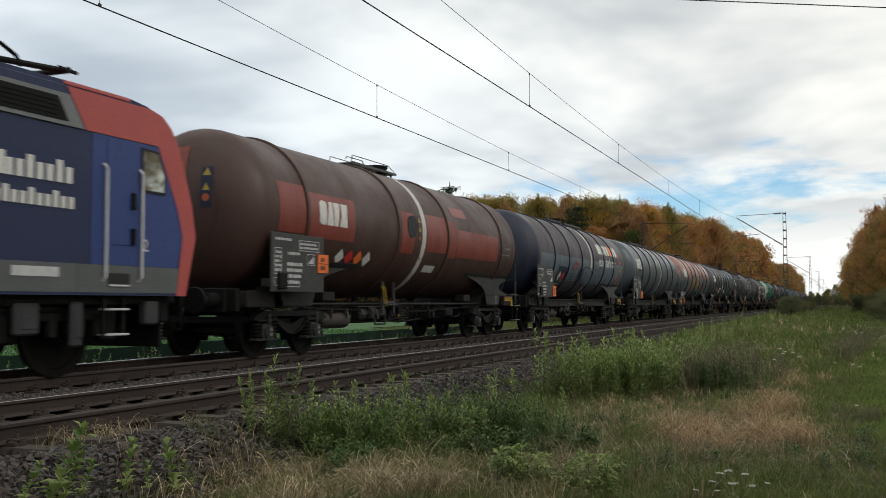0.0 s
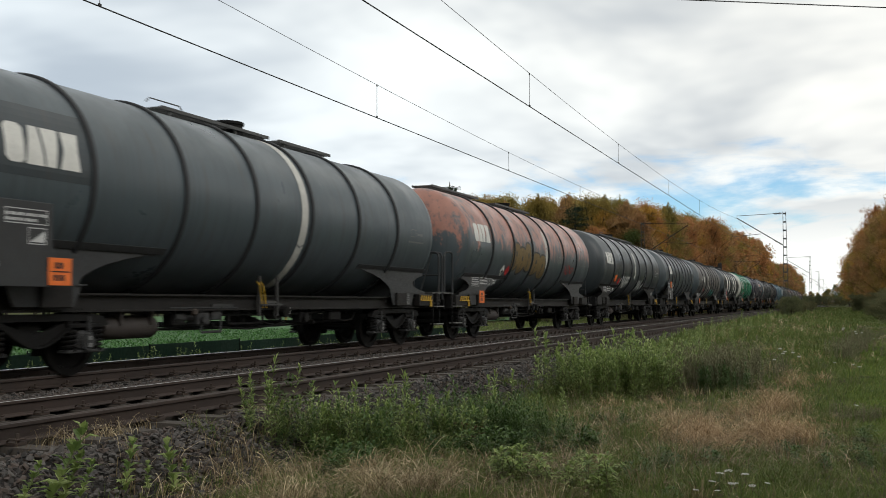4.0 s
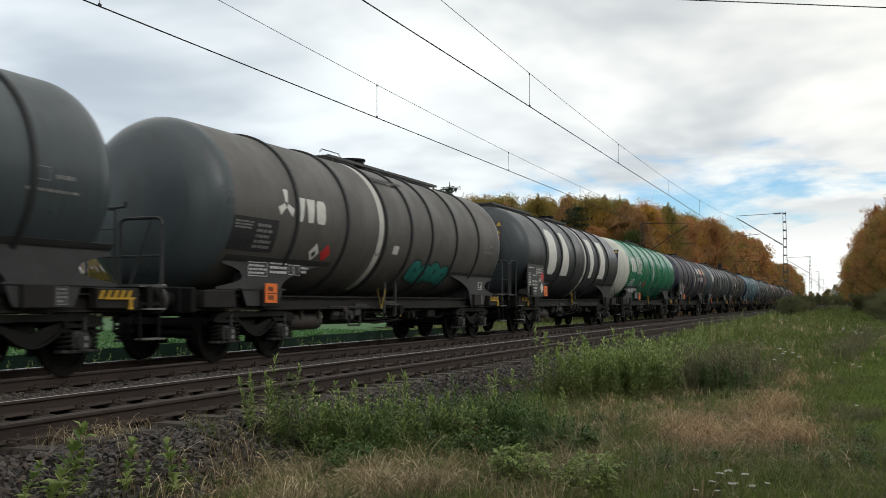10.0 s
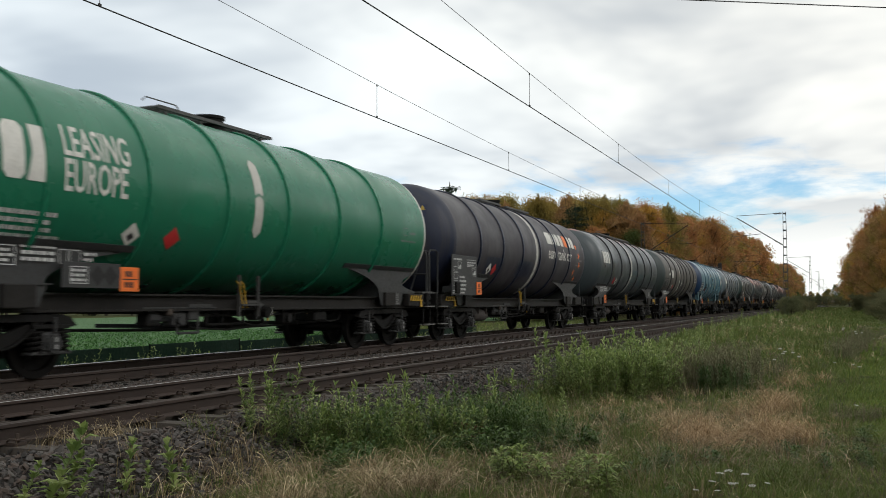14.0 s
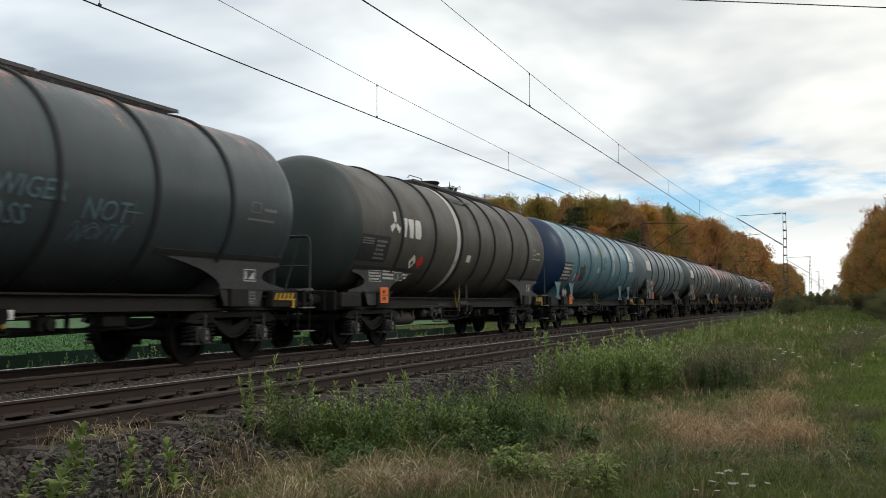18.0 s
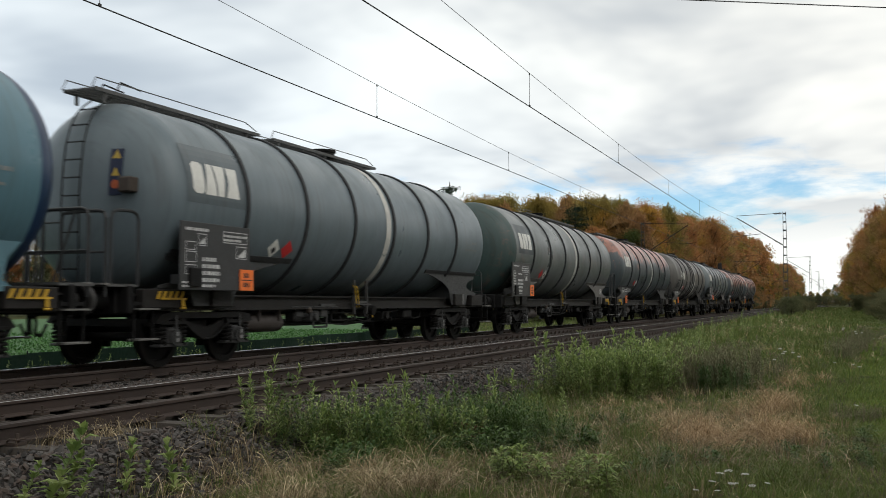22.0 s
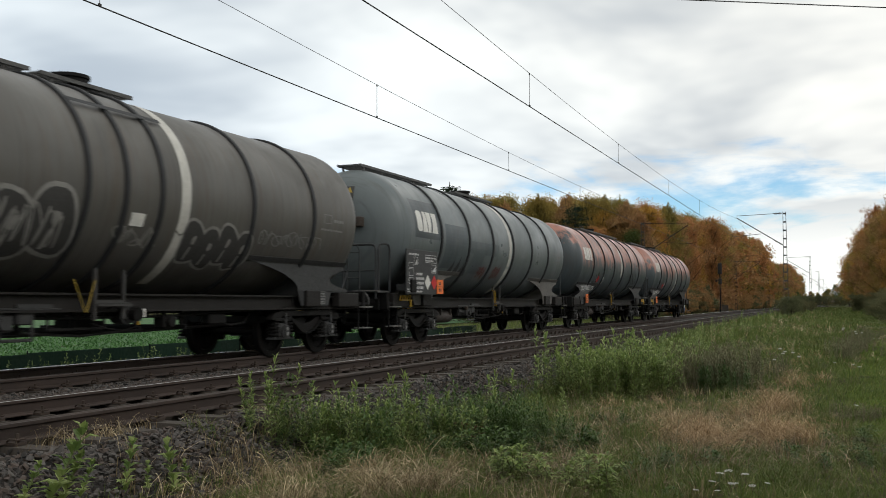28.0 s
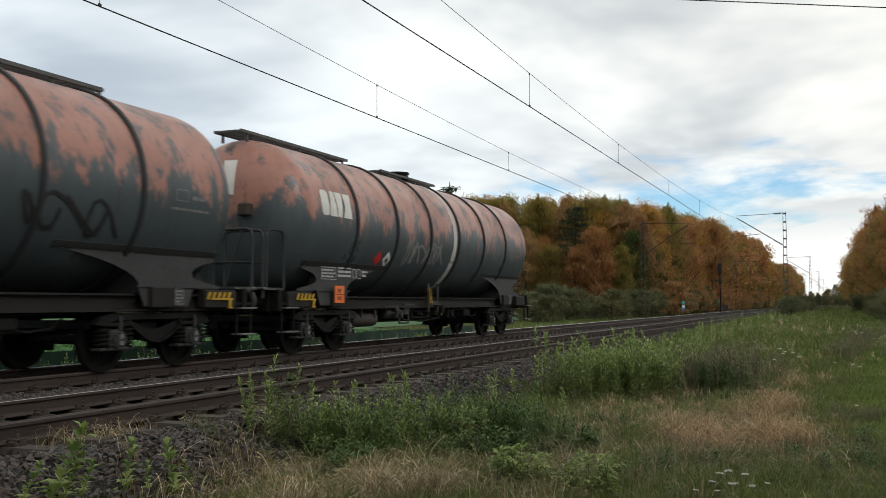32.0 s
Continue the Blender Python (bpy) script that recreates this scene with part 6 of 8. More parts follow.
TRAIN.append(w)
TRAIN.append(jacketed(201.25, "brown-grey tank wagon with dark green end and white band", P_B, 12, end=tank_paint("dark_green_end", (0.030, 0.042, 0.042), 0.42, None, 20.5)))
P = tank_paint("light_blue_tank", (0.088, 0.172, 0.210), 0.32, None, 16.0, grime=0.25)
P_DB = tank_paint("deep_blue_end", (0.008, 0.028, 0.072), 0.35, None, 16.5, grime=0.2)
w = wagon(217.5, "light blue tank wagon with deep blue end", P, P_DB, B=11.7, rings=(-4.55, -2.52, -0.53, 1.40, 3.3, 5.2), ring_paint=tank_paint("blue_ring", (0.05, 0.11, 0.15), 0.45, None, 17.0), panel="saddle", owner=None, band="short", band_y=1.86, walks=((-0.7, 2.2),), hazards=-4.75, saddle_paint=P, saddle_kind="pillar", tank_y=(-6.47, 7.0), orange=(-5.1, 1.15), seed=13)
part("data_ground", wrap([rect(-6.7, -0.1, 1.25, 0.75)], 0, 1.95, 0.006), M_BOARD, w)
part("stencil_writing", wrap(move(marks(5, 90, 1.2, 0.68), -6.65, -0.06), 0, 1.95, 0.010), M_MARK, w)
part("data_ground", wrap([rect(-3.95, -0.1, 0.62, 0.6)], 0, 2.0, 0.006), M_BOARD, w)
for y in (-6.25, -5.93):
    part("placard_holder", flat_on_x([diamond(0, 0, 0.19)], 1.37, y, 1.42), M_MARK_DIM, w, "pale diamond-shaped placard holder")
part("mark_bars", on_head(move(marks(1, 91, 1.1, 0.16), -0.35, 0.14) + move(marks(1, 92, 0.8, 0.13), -0.35, -0.06), 0.0, 3.05, -6.47 * (5.85 + 2.78) / 8.48), M_MARK, w, "pale lettering bars on the tank end")
part("label_mark", wrap([rect(0, 0, 0.30, 0.22)], -1.2, 2.30, 0.010), M_MARK, w)
part("label_mark", wrap([rect(0, 0, 0.42, 0.34)], -1.55, 1.72, 0.010), M_MARK_DIM, w)
part("warning_plate", wrap([rect(0, 0, 0.14, 0.34)], -0.80, 3.05, 0.010), M_SIGN_YELLOW, w)
part("mark_block", wrap([[(0, 0), (0.5, 0.8), (1.0, 0)]], 5.35, 3.05, 0.009), M_WHITE, w)
for k in range(3):
    part("mark_block", wrap([rect(0.36 * k, 0, 0.28, 0.42)], 5.3, 2.55, 0.009), M_WHITE, w)
TRAIN.append(w)
P = slate("pale_grey_tank", 2.0, seed=18.0, grime=0.3)
TRAIN.append(wagon(234.7, "pale grey tank wagon with ladder and side board", P, B=11.4, tank_y=(-6.82, 6.82), panel="board", walks=((-7.6, -2.9), (-2.4, 2.4)), hazards=-4.1, signs=(0.65, 3.2), box=(0.9, 2.85), orange=(-5.32, 1.40), plate_paint=slate("grey_ground", 1.3, seed=18.5), seed=14))
P = tank_paint("weathered_slate_tank", (0.106, 0.119, 0.118), seed=19.0, rusty=0.12, grime=0.5, dirt=(0.05, 0.045, 0.038))
TRAIN.append(wagon(251.94, "slate tank wagon with greenish end, rusty rim and side board", P, tank_paint("green_slate_end", (0.040, 0.066, 0.062), 0.42, None, 19.7, rusty=0.12), panel="board2", walks=((-2.0, 1.9), (2.0, 5.1)), hazards=-3.9, signs=(0.05, 3.35), plate_paint=slate("dark_ground_e", 0.7, seed=19.5), saddle_paint=M_DUSTY, seed=15))
P = slate("slate_peeled_tank_b", 0.95, seed=20.0, peel=SALMON, level=0.42)
w = wagon(268.84, "slate tank wagon with salmon primer along the top", P, panel="saddle", walks=((-7.4, -2.9), (-1.0, 2.4)), signs=(0.2, 3.6), box=(0.45, 2.9), seed=16)
part("graffiti", wrap(scribble(101, 1.5, 0.6, 5, 0.03), -2.4, 1.9, 0.012), M_SPRAY_BLACK, w)
part("graffiti", wrap(scribble(102, 2.2, 0.6, 6, 0.03), 3.0, 2.2, 0.012), M_SPRAY_BLACK, w)
TRAIN.append(w)
TRAIN.append(jacketed(285.8, "brown-grey tank wagon covered in silver graffiti", tank_paint("dusty_grey_tank", (0.092, 0.088, 0.080), 0.45, None, 21.0, grime=0.6, dirt=(0.075, 0.055, 0.038)), 17, silver=True))
P = tank_paint("grey_green_tank", (0.112, 0.130, 0.134), seed=22.0, dirt=(0.080, 0.080, 0.074))
w = wagon(302.78, "grey-green tank wagon with darker repainted panels", P, panel="board", walks=((-7.4, -2.9), (-1.0, 2.4)), hazards=None, signs=(0.2, 3.6), box=(0.5, 2.95), plate_paint=slate("dark_ground_f", 0.65, seed=22.5), posts=0.15, saddle_paint=M_DUSTY, seed=18)
part("paint_patch", wrap([rect(-4.9, -0.6, 1.6, 1.2), rect(-3.0, -0.1, 2.4, 0.35), rect(-2.7, -0.7, 0.9, 0.6)], 0, 2.5, 0.005), slate("dark_patch_f", 1.15, seed=23.0), w, "darker repainted panel")
for dy, mt in ((0.28, M_WHITE), (0.70, M_RED)):
    part("hazard_diamond", flat_on_x([diamond(0, 0, 0.19)], 1.64, -6.57 + dy, 1.52), mt, w, "hazard diamond on the board")
for k, (y, h) in enumerate(((-4.35, 0.5), (-3.95, 0.6), (-3.6, 0.42), (-3.3, 0.25))):
    part("paint_patch", wrap([[(0, 0), (0.42, 0.05), (0.36, h)]], y, 1.75, 0.006), M_BOARD, w, "dark wedge of overpaint")
M_SPRAY_RUST = plain("spray_rust_red", (0.15, 0.045, 0.035), 0.6)
part("graffiti", wrap(scribble(111, 0.62, 0.52, 6, 0.022), -2.0, 1.72, 0.012), M_SPRAY_RUST, w, "rust-red sprayed tag")
part("graffiti", wrap(scribble(112, 0.6, 0.55, 6, 0.022), -0.7, 1.70, 0.012), M_SPRAY_RUST, w, "rust-red sprayed tag")
TRAIN.append(w)
P = slate("slate_peeled_tank_c", 1.05, seed=24.0, peel=SALMON, level=0.52)
w = wagon(319.8, "slate tank wagon peeled to salmon over its upper half", P, slate("slate_blue_end_b", 0.85, seed=24.5, peel=SALMON, level=0.30), band="short", panel="saddle", walks=((-2.4, 1.9), (2.0, 5.3)), signs=(0.7, 3.4), seed=19)
part("graffiti", wrap(scribble(121, 1.7, 0.6, 4, 0.06), 2.5, 1.95, 0.012), M_SPRAY_BLACK, w, "black sprayed tag")
TRAIN.append(w)
P = slate("slate_peeled_tank_d", 1.05, seed=27.0, peel=SALMON, level=0.52)
w = wagon(336.7, "last slate tank wagon peeled to salmon on top", P, panel="saddle", walks=((-7.75, -3.3), (-1.5, 2.1)), box=(0.5, 2.82), seed=20)
part("graffiti", wrap(scribble(131, 2.3, 0.7, 6, 0.06), -2.6, 1.9, 0.012), M_MARK_DIM, w)
part("graffiti", wrap(scribble(132, 2.3, 0.7, 6, 0.03), 3.6, 2.2, 0.012), M_MARK_DIM, w)
part("head_placard", on_head([rect(-0.15, -0.35, 0.30, 0.7)], 0.05, 3.48, -7.12), M_WHITE, w, "white placard on the tank end")
TRAIN.append(w)


# ---------------------------------------------------------------- locomotive
def locomotive():
    e = thing("electric_locomotive", "blue and red electric locomotive with grey skirt", "locomotive")
    e["front"] = 4.1
    blue = plain("loco_blue", (0.033, 0.055, 0.17), 0.45, 0.0, 0.12, 1.5, (0.05, 0.05, 0.06), 0.25, 0.05)
    navy = plain("loco_navy", (0.020, 0.028, 0.070), 0.45, 0.0, 0.12, 1.5, (0.05, 0.05, 0.06), 0.25, 0.05)
    red = plain("loco_red", (0.40, 0.080, 0.072), 0.4, 0.0, 0.2, 2, (0.1, 0.05, 0.05), 0.3, 0.05)
    grey = plain("loco_grey", (0.10, 0.105, 0.105), 0.5, 0.0, 0.3, 2)
    roofm = plain("loco_roof", (0.075, 0.08, 0.085), 0.55, 0.0, 0.3, 2)
    glass = bpy.data.materials.new("cab_glass")
    glass.use_nodes = True
    g = glass.node_tree.nodes["Principled BSDF"]
    g.inputs["Base Color"].default_value = (0.55, 0.58, 0.52, 1)
    g.inputs["Roughness"].default_value = 0.04
    g.inputs["Metallic"].default_value = 0.9
    # rear-end outline (along, height); the other end mirrors it
    nose = [(8.56, 1.12), (8.66, 1.5), (8.80, 2.05), (8.68, 2.6), (8.43, 3.25), (8.32, 3.50), (8.18, 3.72), (7.98, 3.90), (7.70, 4.00), (7.35, 4.04)]
    out = nose + [(-y, z) for y, z in nose[::-1]]
    bm = fresh()
    vs = []
    for x, top in ((-1.30, 1.0), (-1.49, 0.0), (1.49, 0.0), (1.30, 1.0)):
        vs.append([bm.verts.new((x, y, z if not top else z + 0.0)) for y, z in out])
    n = len(out)
    for k in (0, 1, 2):
        for i in range(n):
            j = (i + 1) % n
            if k == 1:
                bm.faces.new((vs[1][i], vs[1][j], vs[2][j], vs[2][i]))
    bm.faces.new(vs[1])
    bm.faces.new(vs[2][::-1])
    for v in vs[0] + vs[3]:
        bm.verts.remove(v)
    bmesh.ops.recalc_face_normals(bm, faces=bm.faces)
    es = [q for q in bm.edges if abs(q.verts[0].co.x - q.verts[1].co.x) < 1e-6 and min(q.verts[0].co.z, q.verts[1].co.z) > 3.7]
    bmesh.ops.bevel(bm, geom=es, offset=0.10, segments=3, affect="EDGES")
    part("body", bm, navy, e)
    for s in (-1, 1):
        def side(pts, x, mt, name, lab=""):
            b = fresh()
            b.faces.new([b.verts.new((s * x, y, z)) for y, z in pts])
            b.normal_update()
            if b.faces[:][0].normal.x * s < 0:
                b.faces[:][0].normal_flip()
            bmesh.ops.solidify(b, geom=b.faces[:], thickness=0.008)
            return part(name, b, mt, e, lab)
        for q in (-1, 1):
            side([(q * 8.40, 1.16), (q * 6.2, 1.16), (q * 6.2, 1.55), (q * 8.48, 1.55)], 1.497, grey, "cab_skirt")
            side([(q * 8.34, 1.555), (q * 6.45, 1.555), (q * 6.45, 3.39), (q * 7.95, 3.39), (q * 8.36, 2.5), (q * 8.48, 2.05)], 1.496, blue, "cab_side", "mid-blue cab side")
            side([(q * 8.56, 1.12), (q * 8.66, 1.5), (q * 8.80, 2.05), (q * 8.68, 2.6), (q * 8.43, 3.25), (q * 8.31, 3.50), (q * 8.16, 3.71), (q * 7.95, 3.87), (q * 7.66, 3.94), (q * 7.30, 3.94), (q * 5.94, 3.94), (q * 6.32, 3.40), (q * 7.85, 3.40), (q * 8.32, 2.5), (q * 8.47, 2.05), (q * 8.33, 1.12)], 1.503, red, "red_edge", "red edge band")
            side([(q * 7.46, 2.66), (q * 7.46, 3.33), (q * 7.86, 3.31), (q * 8.03, 2.95), (q * 8.03, 2.66)], 1.510, M_BLACK, "window_seal")
            side([(q * 7.50, 2.70), (q * 7.50, 3.29), (q * 7.83, 3.27), (q * 7.98, 2.95), (q * 7.98, 2.70)], 1.515, glass, "cab_window", "side window reflecting the sky")
            side([(q * 6.74, 1.85), (q * 6.74, 3.36), (q * 7.34, 3.36), (q * 7.34, 1.85)], 1.505, blue, "cab_door", "blue cab door")
            for y in (6.68, 7.44):
                b = fresh()
                pipe(b, [(s * 1.50, q * y, 1.32), (s * 1.56, q * y, 1.38), (s * 1.56, q * y, 2.92), (s * 1.50, q * y, 2.98)], 0.022, 8)
                part("grab_rail", b, M_MARK, e, "steel grab rail", True)
            b = fresh()
            for z in (1.98, 2.5):
                bx(b, (s * 1.53, q * 7.28, z), (0.06, 0.07, 0.24), 0.01)
            part("door_handle", b, M_STEEL_DARK, e)
            # solid black block paints the shaded hollow above the steps
            b = fresh()
            bx(b, (s * 1.478, q * 7.02, 1.34), (0.06, 0.46, 0.20), 0.01)
            part("step_recess", b, M_BLACK, e)
            b = fresh()
            for y in (6.82, 7.22):
                bx(b, (s * 1.40, q * y, 0.85), (0.06, 0.05, 0.62))
            part("step_frame", b, M_STEEL_DARK, e)
            for z in (1.26, 0.92, 0.56):
                b = fresh()
                bx(b, (s * 1.42, q * 7.02, z), (0.20, 0.42, 0.03), 0.006)
                part("tread", b, M_MARK, e, "worn bright steel tread")
            b = fresh()
            bx(b, (s * 1.36, q * 7.85, 0.86), (0.16, 0.30, 0.36), 0.03)
            part("equipment_box", b, M_STEEL_GREY, e)
            for y, z, wd, hg in ((5.45, 0.80, 0.42, 0.42), (6.35, 0.72, 0.22, 0.62)):
                b = fresh()
                bx(b, (s * 1.34, q * y, z), (0.10, wd, hg), 0.03)
                bx(b, (s * 1.395, q * y, z), (0.02, wd * 0.6, hg * 0.6), 0.005)
                part("equipment_box", b, M_STEEL_GREY, e)
        side([(-6.1, 1.16), (6.19, 1.16), (6.19, 1.55), (-6.1, 1.55)], 1.497, grey, "skirt")
    part("number_digit", flat_on_x(words("2", 0.26), 1.520, 7.5, 1.78), M_WHITE, e)
    part("lettering_bar", flat_on_x([rect(5.05 - 0.0, 2.62, 0.16, 0.30)] + [rect(5.05 + 0.17 * k, 2.62, 0.12, 0.22 if k % 3 else 0.30) for k in range(1, 8)], 1.508, -0.30, 0.0), M_WHITE, e, "white lettering bars")
    part("lettering_bar", flat_on_x([rect(4.7 + 0.14 * k, 2.28, 0.10, 0.16 if k % 3 else 0.22) for k in range(0, 12)], 1.508, -0.24, 0.0), M_WHITE, e, "white lettering bars")
    part("number_plate", flat_on_x([rect(0, 0, 0.80, 0.13)], 1.507, 5.05, 1.36), M_MARK, e)
    for q in (-1, 1):
        bm = fresh()
        bx(bm, (0, q * 6.66, 4.01), (2.80, 1.38, 0.09), 0.03)
        part("cab_roof", bm, red, e, "red cab roof")
        for y in (7.05, 7.25):
            bm = fresh()
            rod(bm, (1.0, q * y, 4.04), (1.0, q * y, 4.16), 0.05, 8)
            part("horn", bm, M_STEEL_DARK, e)
    louvre = plain("roof_louvre_frame", (0.17, 0.18, 0.18), 0.5, 0.0, 0.3, 2)
    bm = fresh()
    bx(bm, (0, 0, 4.03), (2.4, 11.4, 0.06))
    part("roof", bm, roofm, e)
    for s in (-1, 1):
        bm = fresh()
        plate(bm, [(s * 1.496, -6.28, 3.40), (s * 1.496, 6.28, 3.40), (s * 1.496, 5.98, 3.83), (s * 1.496, -5.98, 3.83)], 0.02, (s, 0, 0))
        bmesh.ops.recalc_face_normals(bm, faces=bm.faces)
        part("louvre_frame", bm, louvre, e, "grey frame of the air louvres")
        for k in range(5):
            y0 = -5.9 + 2.38 * k
            bm = fresh()
            plate(bm, [(s * 1.517, y0, 3.46), (s * 1.517, y0 + 2.24 + (0.1 if k == 4 else 0), 3.46), (s * 1.517, y0 + 2.24 - (0.1 if k == 4 else 0), 3.77), (s * 1.517, y0, 3.77)], 0.012, (s, 0, 0))
            for z in (3.52, 3.58, 3.64, 3.70):
                bx(bm, (s * 1.528, y0 + 1.1, z), (0.02, 2.1, 0.012))
            bmesh.ops.recalc_face_normals(bm, faces=bm.faces)
            part("roof_vent", bm, M_STEEL_DARK, e)
    for y in (5.9, 3.4):
        bm = fresh()
        for x in (-0.55, 0.55):
            pipe(bm, [(x, y - 1.2, 4.21), (x, y + 0.9, 4.26)], 0.05, 8)
            pipe(bm, [(x, y - 1.2, 4.26), (x * 1.4, y + 0.6, 4.36)], 0.045, 8)
        for x in (-0.9, 0.9):
            pipe(bm, [(x, y + 0.5, 4.36), (x * 0.95, y + 0.9, 4.36)], 0.03, 6)
        pipe(bm, [(-0.9, y + 0.7, 4.36), (0.9, y + 0.7, 4.36)], 0.05, 8)
        pipe(bm, [(0.7, y - 1.0, 4.30), (0.75, y - 0.9, 4.46), (0.75, y - 0.4, 4.50), (0.72, y - 0.1, 4.40), (0.7, y, 4.28)], 0.03, 8)
        for x in (-0.5, 0.5):
            for q in (-1.2, 0.8):
                rod(bm, (x, y + q, 4.03), (x, y + q, 4.24), 0.06, 8)
        part("pantograph", bm, M_STEEL_DARK, e)
    bm = fresh()
    bx(bm, (0, 0, 0.72), (2.3, 5.5, 0.62), 0.05)
    part("transformer_case", bm, M_STEEL_DARK, e)
    bm = fresh()
    bx(bm, (0, 0, 1.06), (2.7, 16.3, 0.14), 0.02)
    part("underbody", bm, M_STEEL_DARK, e)
    for q in (-1, 1):
        bm = fresh()
        bx(bm, (0, q * 8.3, 0.95), (2.6, 0.25, 0.5), 0.04)
        bx(bm, (0, q * 8.35, 0.55), (2.4, 0.08, 0.45), 0.02)
        part("buffer_beam", bm, M_STEEL_DARK, e)
    for q in (-1, 1):
        for x in (-0.875, 0.875):
            shared("buffer", "buffer", buffer_mesh, M_STEEL_DARK, e, pose(x, q * 8.42, 1.06, 0, 0, 180 if q < 0 else 0), smooth=True)
        bm = fresh()
        for s in (-1, 1):
            bx(bm, (s * 1.12, 0, 0.86), (0.14, 4.0, 0.22), 0.03)
            for d in (-1, 1):
                bx(bm, (s * 1.14, d * 1.3, 0.66), (0.2, 0.34, 0.34), 0.05)
                for f in (-0.42, 0.42):
                    rod(bm, (s * 1.14, d * 1.3 + f, 0.55), (s * 1.14, d * 1.3 + f, 0.86), 0.09, 10)
            bx(bm, (s * 1.16, 0, 0.72), (0.12, 0.5, 0.5), 0.04)
            bx(bm, (s * 1.12, 1.95, 0.75), (0.2, 0.3, 0.6), 0.04)
            pipe(bm, [(s * 1.2, -0.5, 0.9), (s * 1.2, 0.9, 0.95)], 0.06, 8)
        bx(bm, (0, 0, 0.8), (2.1, 0.5, 0.3))
        b = part("bogie", bm, M_BOGIE, e)
        b.location.y = q * 5.22
        for d in (-1, 1):
            ww = part("wheelset", wheel_pair(0.625), M_WHEEL, b, smooth=True)
            ww.location = (0, d * 1.3, 0.625)
            WHEELS.append((ww, (0, d * 1.3, 0.625), 0.625))
    return e


TRAIN.append(locomotive())

# ---------------------------------------------------------------- vegetation
rg = np.random.default_rng(21)


def turn_z(a):
    c, s = np.cos(a), np.sin(a)
    m = np.zeros((len(a), 3, 3))
    m[:, 0, 0], m[:, 0, 1], m[:, 1, 0], m[:, 1, 1], m[:, 2, 2] = c, -s, s, c, 1
    return m


def blades(x, y, z, h, w, lean, bend=0.5, a=None):
    """Grass blades: two strips and a tip each, leaning their own way."""
    n = len(x)
    a = rg.uniform(0, 6.283, n) if a is None else a
    b = rg.uniform(0, 6.283, n)
    d = np.stack([np.cos(a), np.sin(a), np.zeros(n)], 1)
    s = np.stack([np.cos(b), np.sin(b), np.zeros(n)], 1) * (w / 2)[:, None]
    p = np.stack([x, y, z], 1)
    up = np.array([0, 0, 1.0])
    m1 = p + d * (lean * h * 0.25)[:, None] + up * (h * 0.5)[:, None]
    m2 = p + d * (lean * h * (0.25 + bend))[:, None] + up * (h * (0.98 - 0.25 * lean))[:, None]
    v = np.stack([p - s, p + s, m1 + s * 0.75, m1 - s * 0.75, m2], 1)
    t = np.array([[0, 1, 2], [0, 2, 3], [3, 2, 4]])
    f = (t[None] + 5 * np.arange(n)[:, None, None]).reshape(-1, 3)
    return v.reshape(-1, 3), f


def merge(lst):
    vs, fs, o = [], [], 0
    for v, f in lst:
        vs.append(v)
        fs.append(f + o)
        o += len(v)
    return np.concatenate(vs), np.concatenate(fs)


def leaf(n, pos, direction, length, width, droop=0.25, simple=False):
    """n pointed leaves, folded along the midrib."""
    d = direction / np.linalg.norm(direction, axis=1, keepdims=True)
    up = np.tile([0, 0, 1.0], (n, 1))
    s = np.cross(d, up)
    s /= np.linalg.norm(s, axis=1, keepdims=True) + 1e-6
    nrm = np.cross(s, d)
    L, Wd = length[:, None], width[:, None]
    mid = pos + d * L * 0.5
    tip = pos + d * L - up * L * droop
    l = mid + s * Wd * 0.5 + nrm * Wd * 0.2
    r = mid - s * Wd * 0.5 + nrm * Wd * 0.2
    if simple:
        v = np.stack([pos, l, tip, r], 1)
        f = (np.array([[0, 2, 1], [0, 3, 2]])[None] + 4 * np.arange(n)[:, None, None]).reshape(-1, 3)
        return v.reshape(-1, 3), f
    v = np.stack([pos, l, mid, r, tip], 1)
    t = np.array([[0, 2, 1], [0, 3, 2], [1, 2, 4], [2, 3, 4]])
    f = (t[None] + 5 * np.arange(n)[:, None, None]).reshape(-1, 3)
    return v.reshape(-1, 3), f


def stalk(a, b, r0, r1, n=5):
    """A tapered stick as triangles."""
    a, b = np.asarray(a, float), np.asarray(b, float)
    d = b - a
    d = d / (np.linalg.norm(d) + 1e-9)
    u = np.cross(d, [0.3, 0.9, 0.1])
    u /= np.linalg.norm(u) + 1e-9
    w = np.cross(d, u)
    k = np.arange(n) * 2 * np.pi / n
    ring = np.cos(k)[:, None] * u + np.sin(k)[:, None] * w
    v = np.concatenate([a + ring * r0, b + ring * r1])
    f = []
    for i in range(n):
        j = (i + 1) % n
        f += [[i, j, n + j], [i, n + j, n + i]]
    return v, np.array(f)


M_GRASS = leafy("green_grass", ((0.055, 0.10, 0.022), (0.12, 0.17, 0.035), (0.24, 0.24, 0.09), (0.13, 0.15, 0.05)), 0.6, 0.3, 0.35)
M_STRAW = leafy("dry_grass", ((0.13, 0.095, 0.05), (0.28, 0.21, 0.115), (0.82, 0.69, 0.45), (0.22, 0.16, 0.08)), 0.6, 0.3, 0.3)
M_TAN = leafy("tan_grass", ((0.20, 0.13, 0.068), (0.37, 0.25, 0.135), (0.74, 0.56, 0.34), (0.24, 0.19, 0.10)), 0.7, 0.3, 0.3)
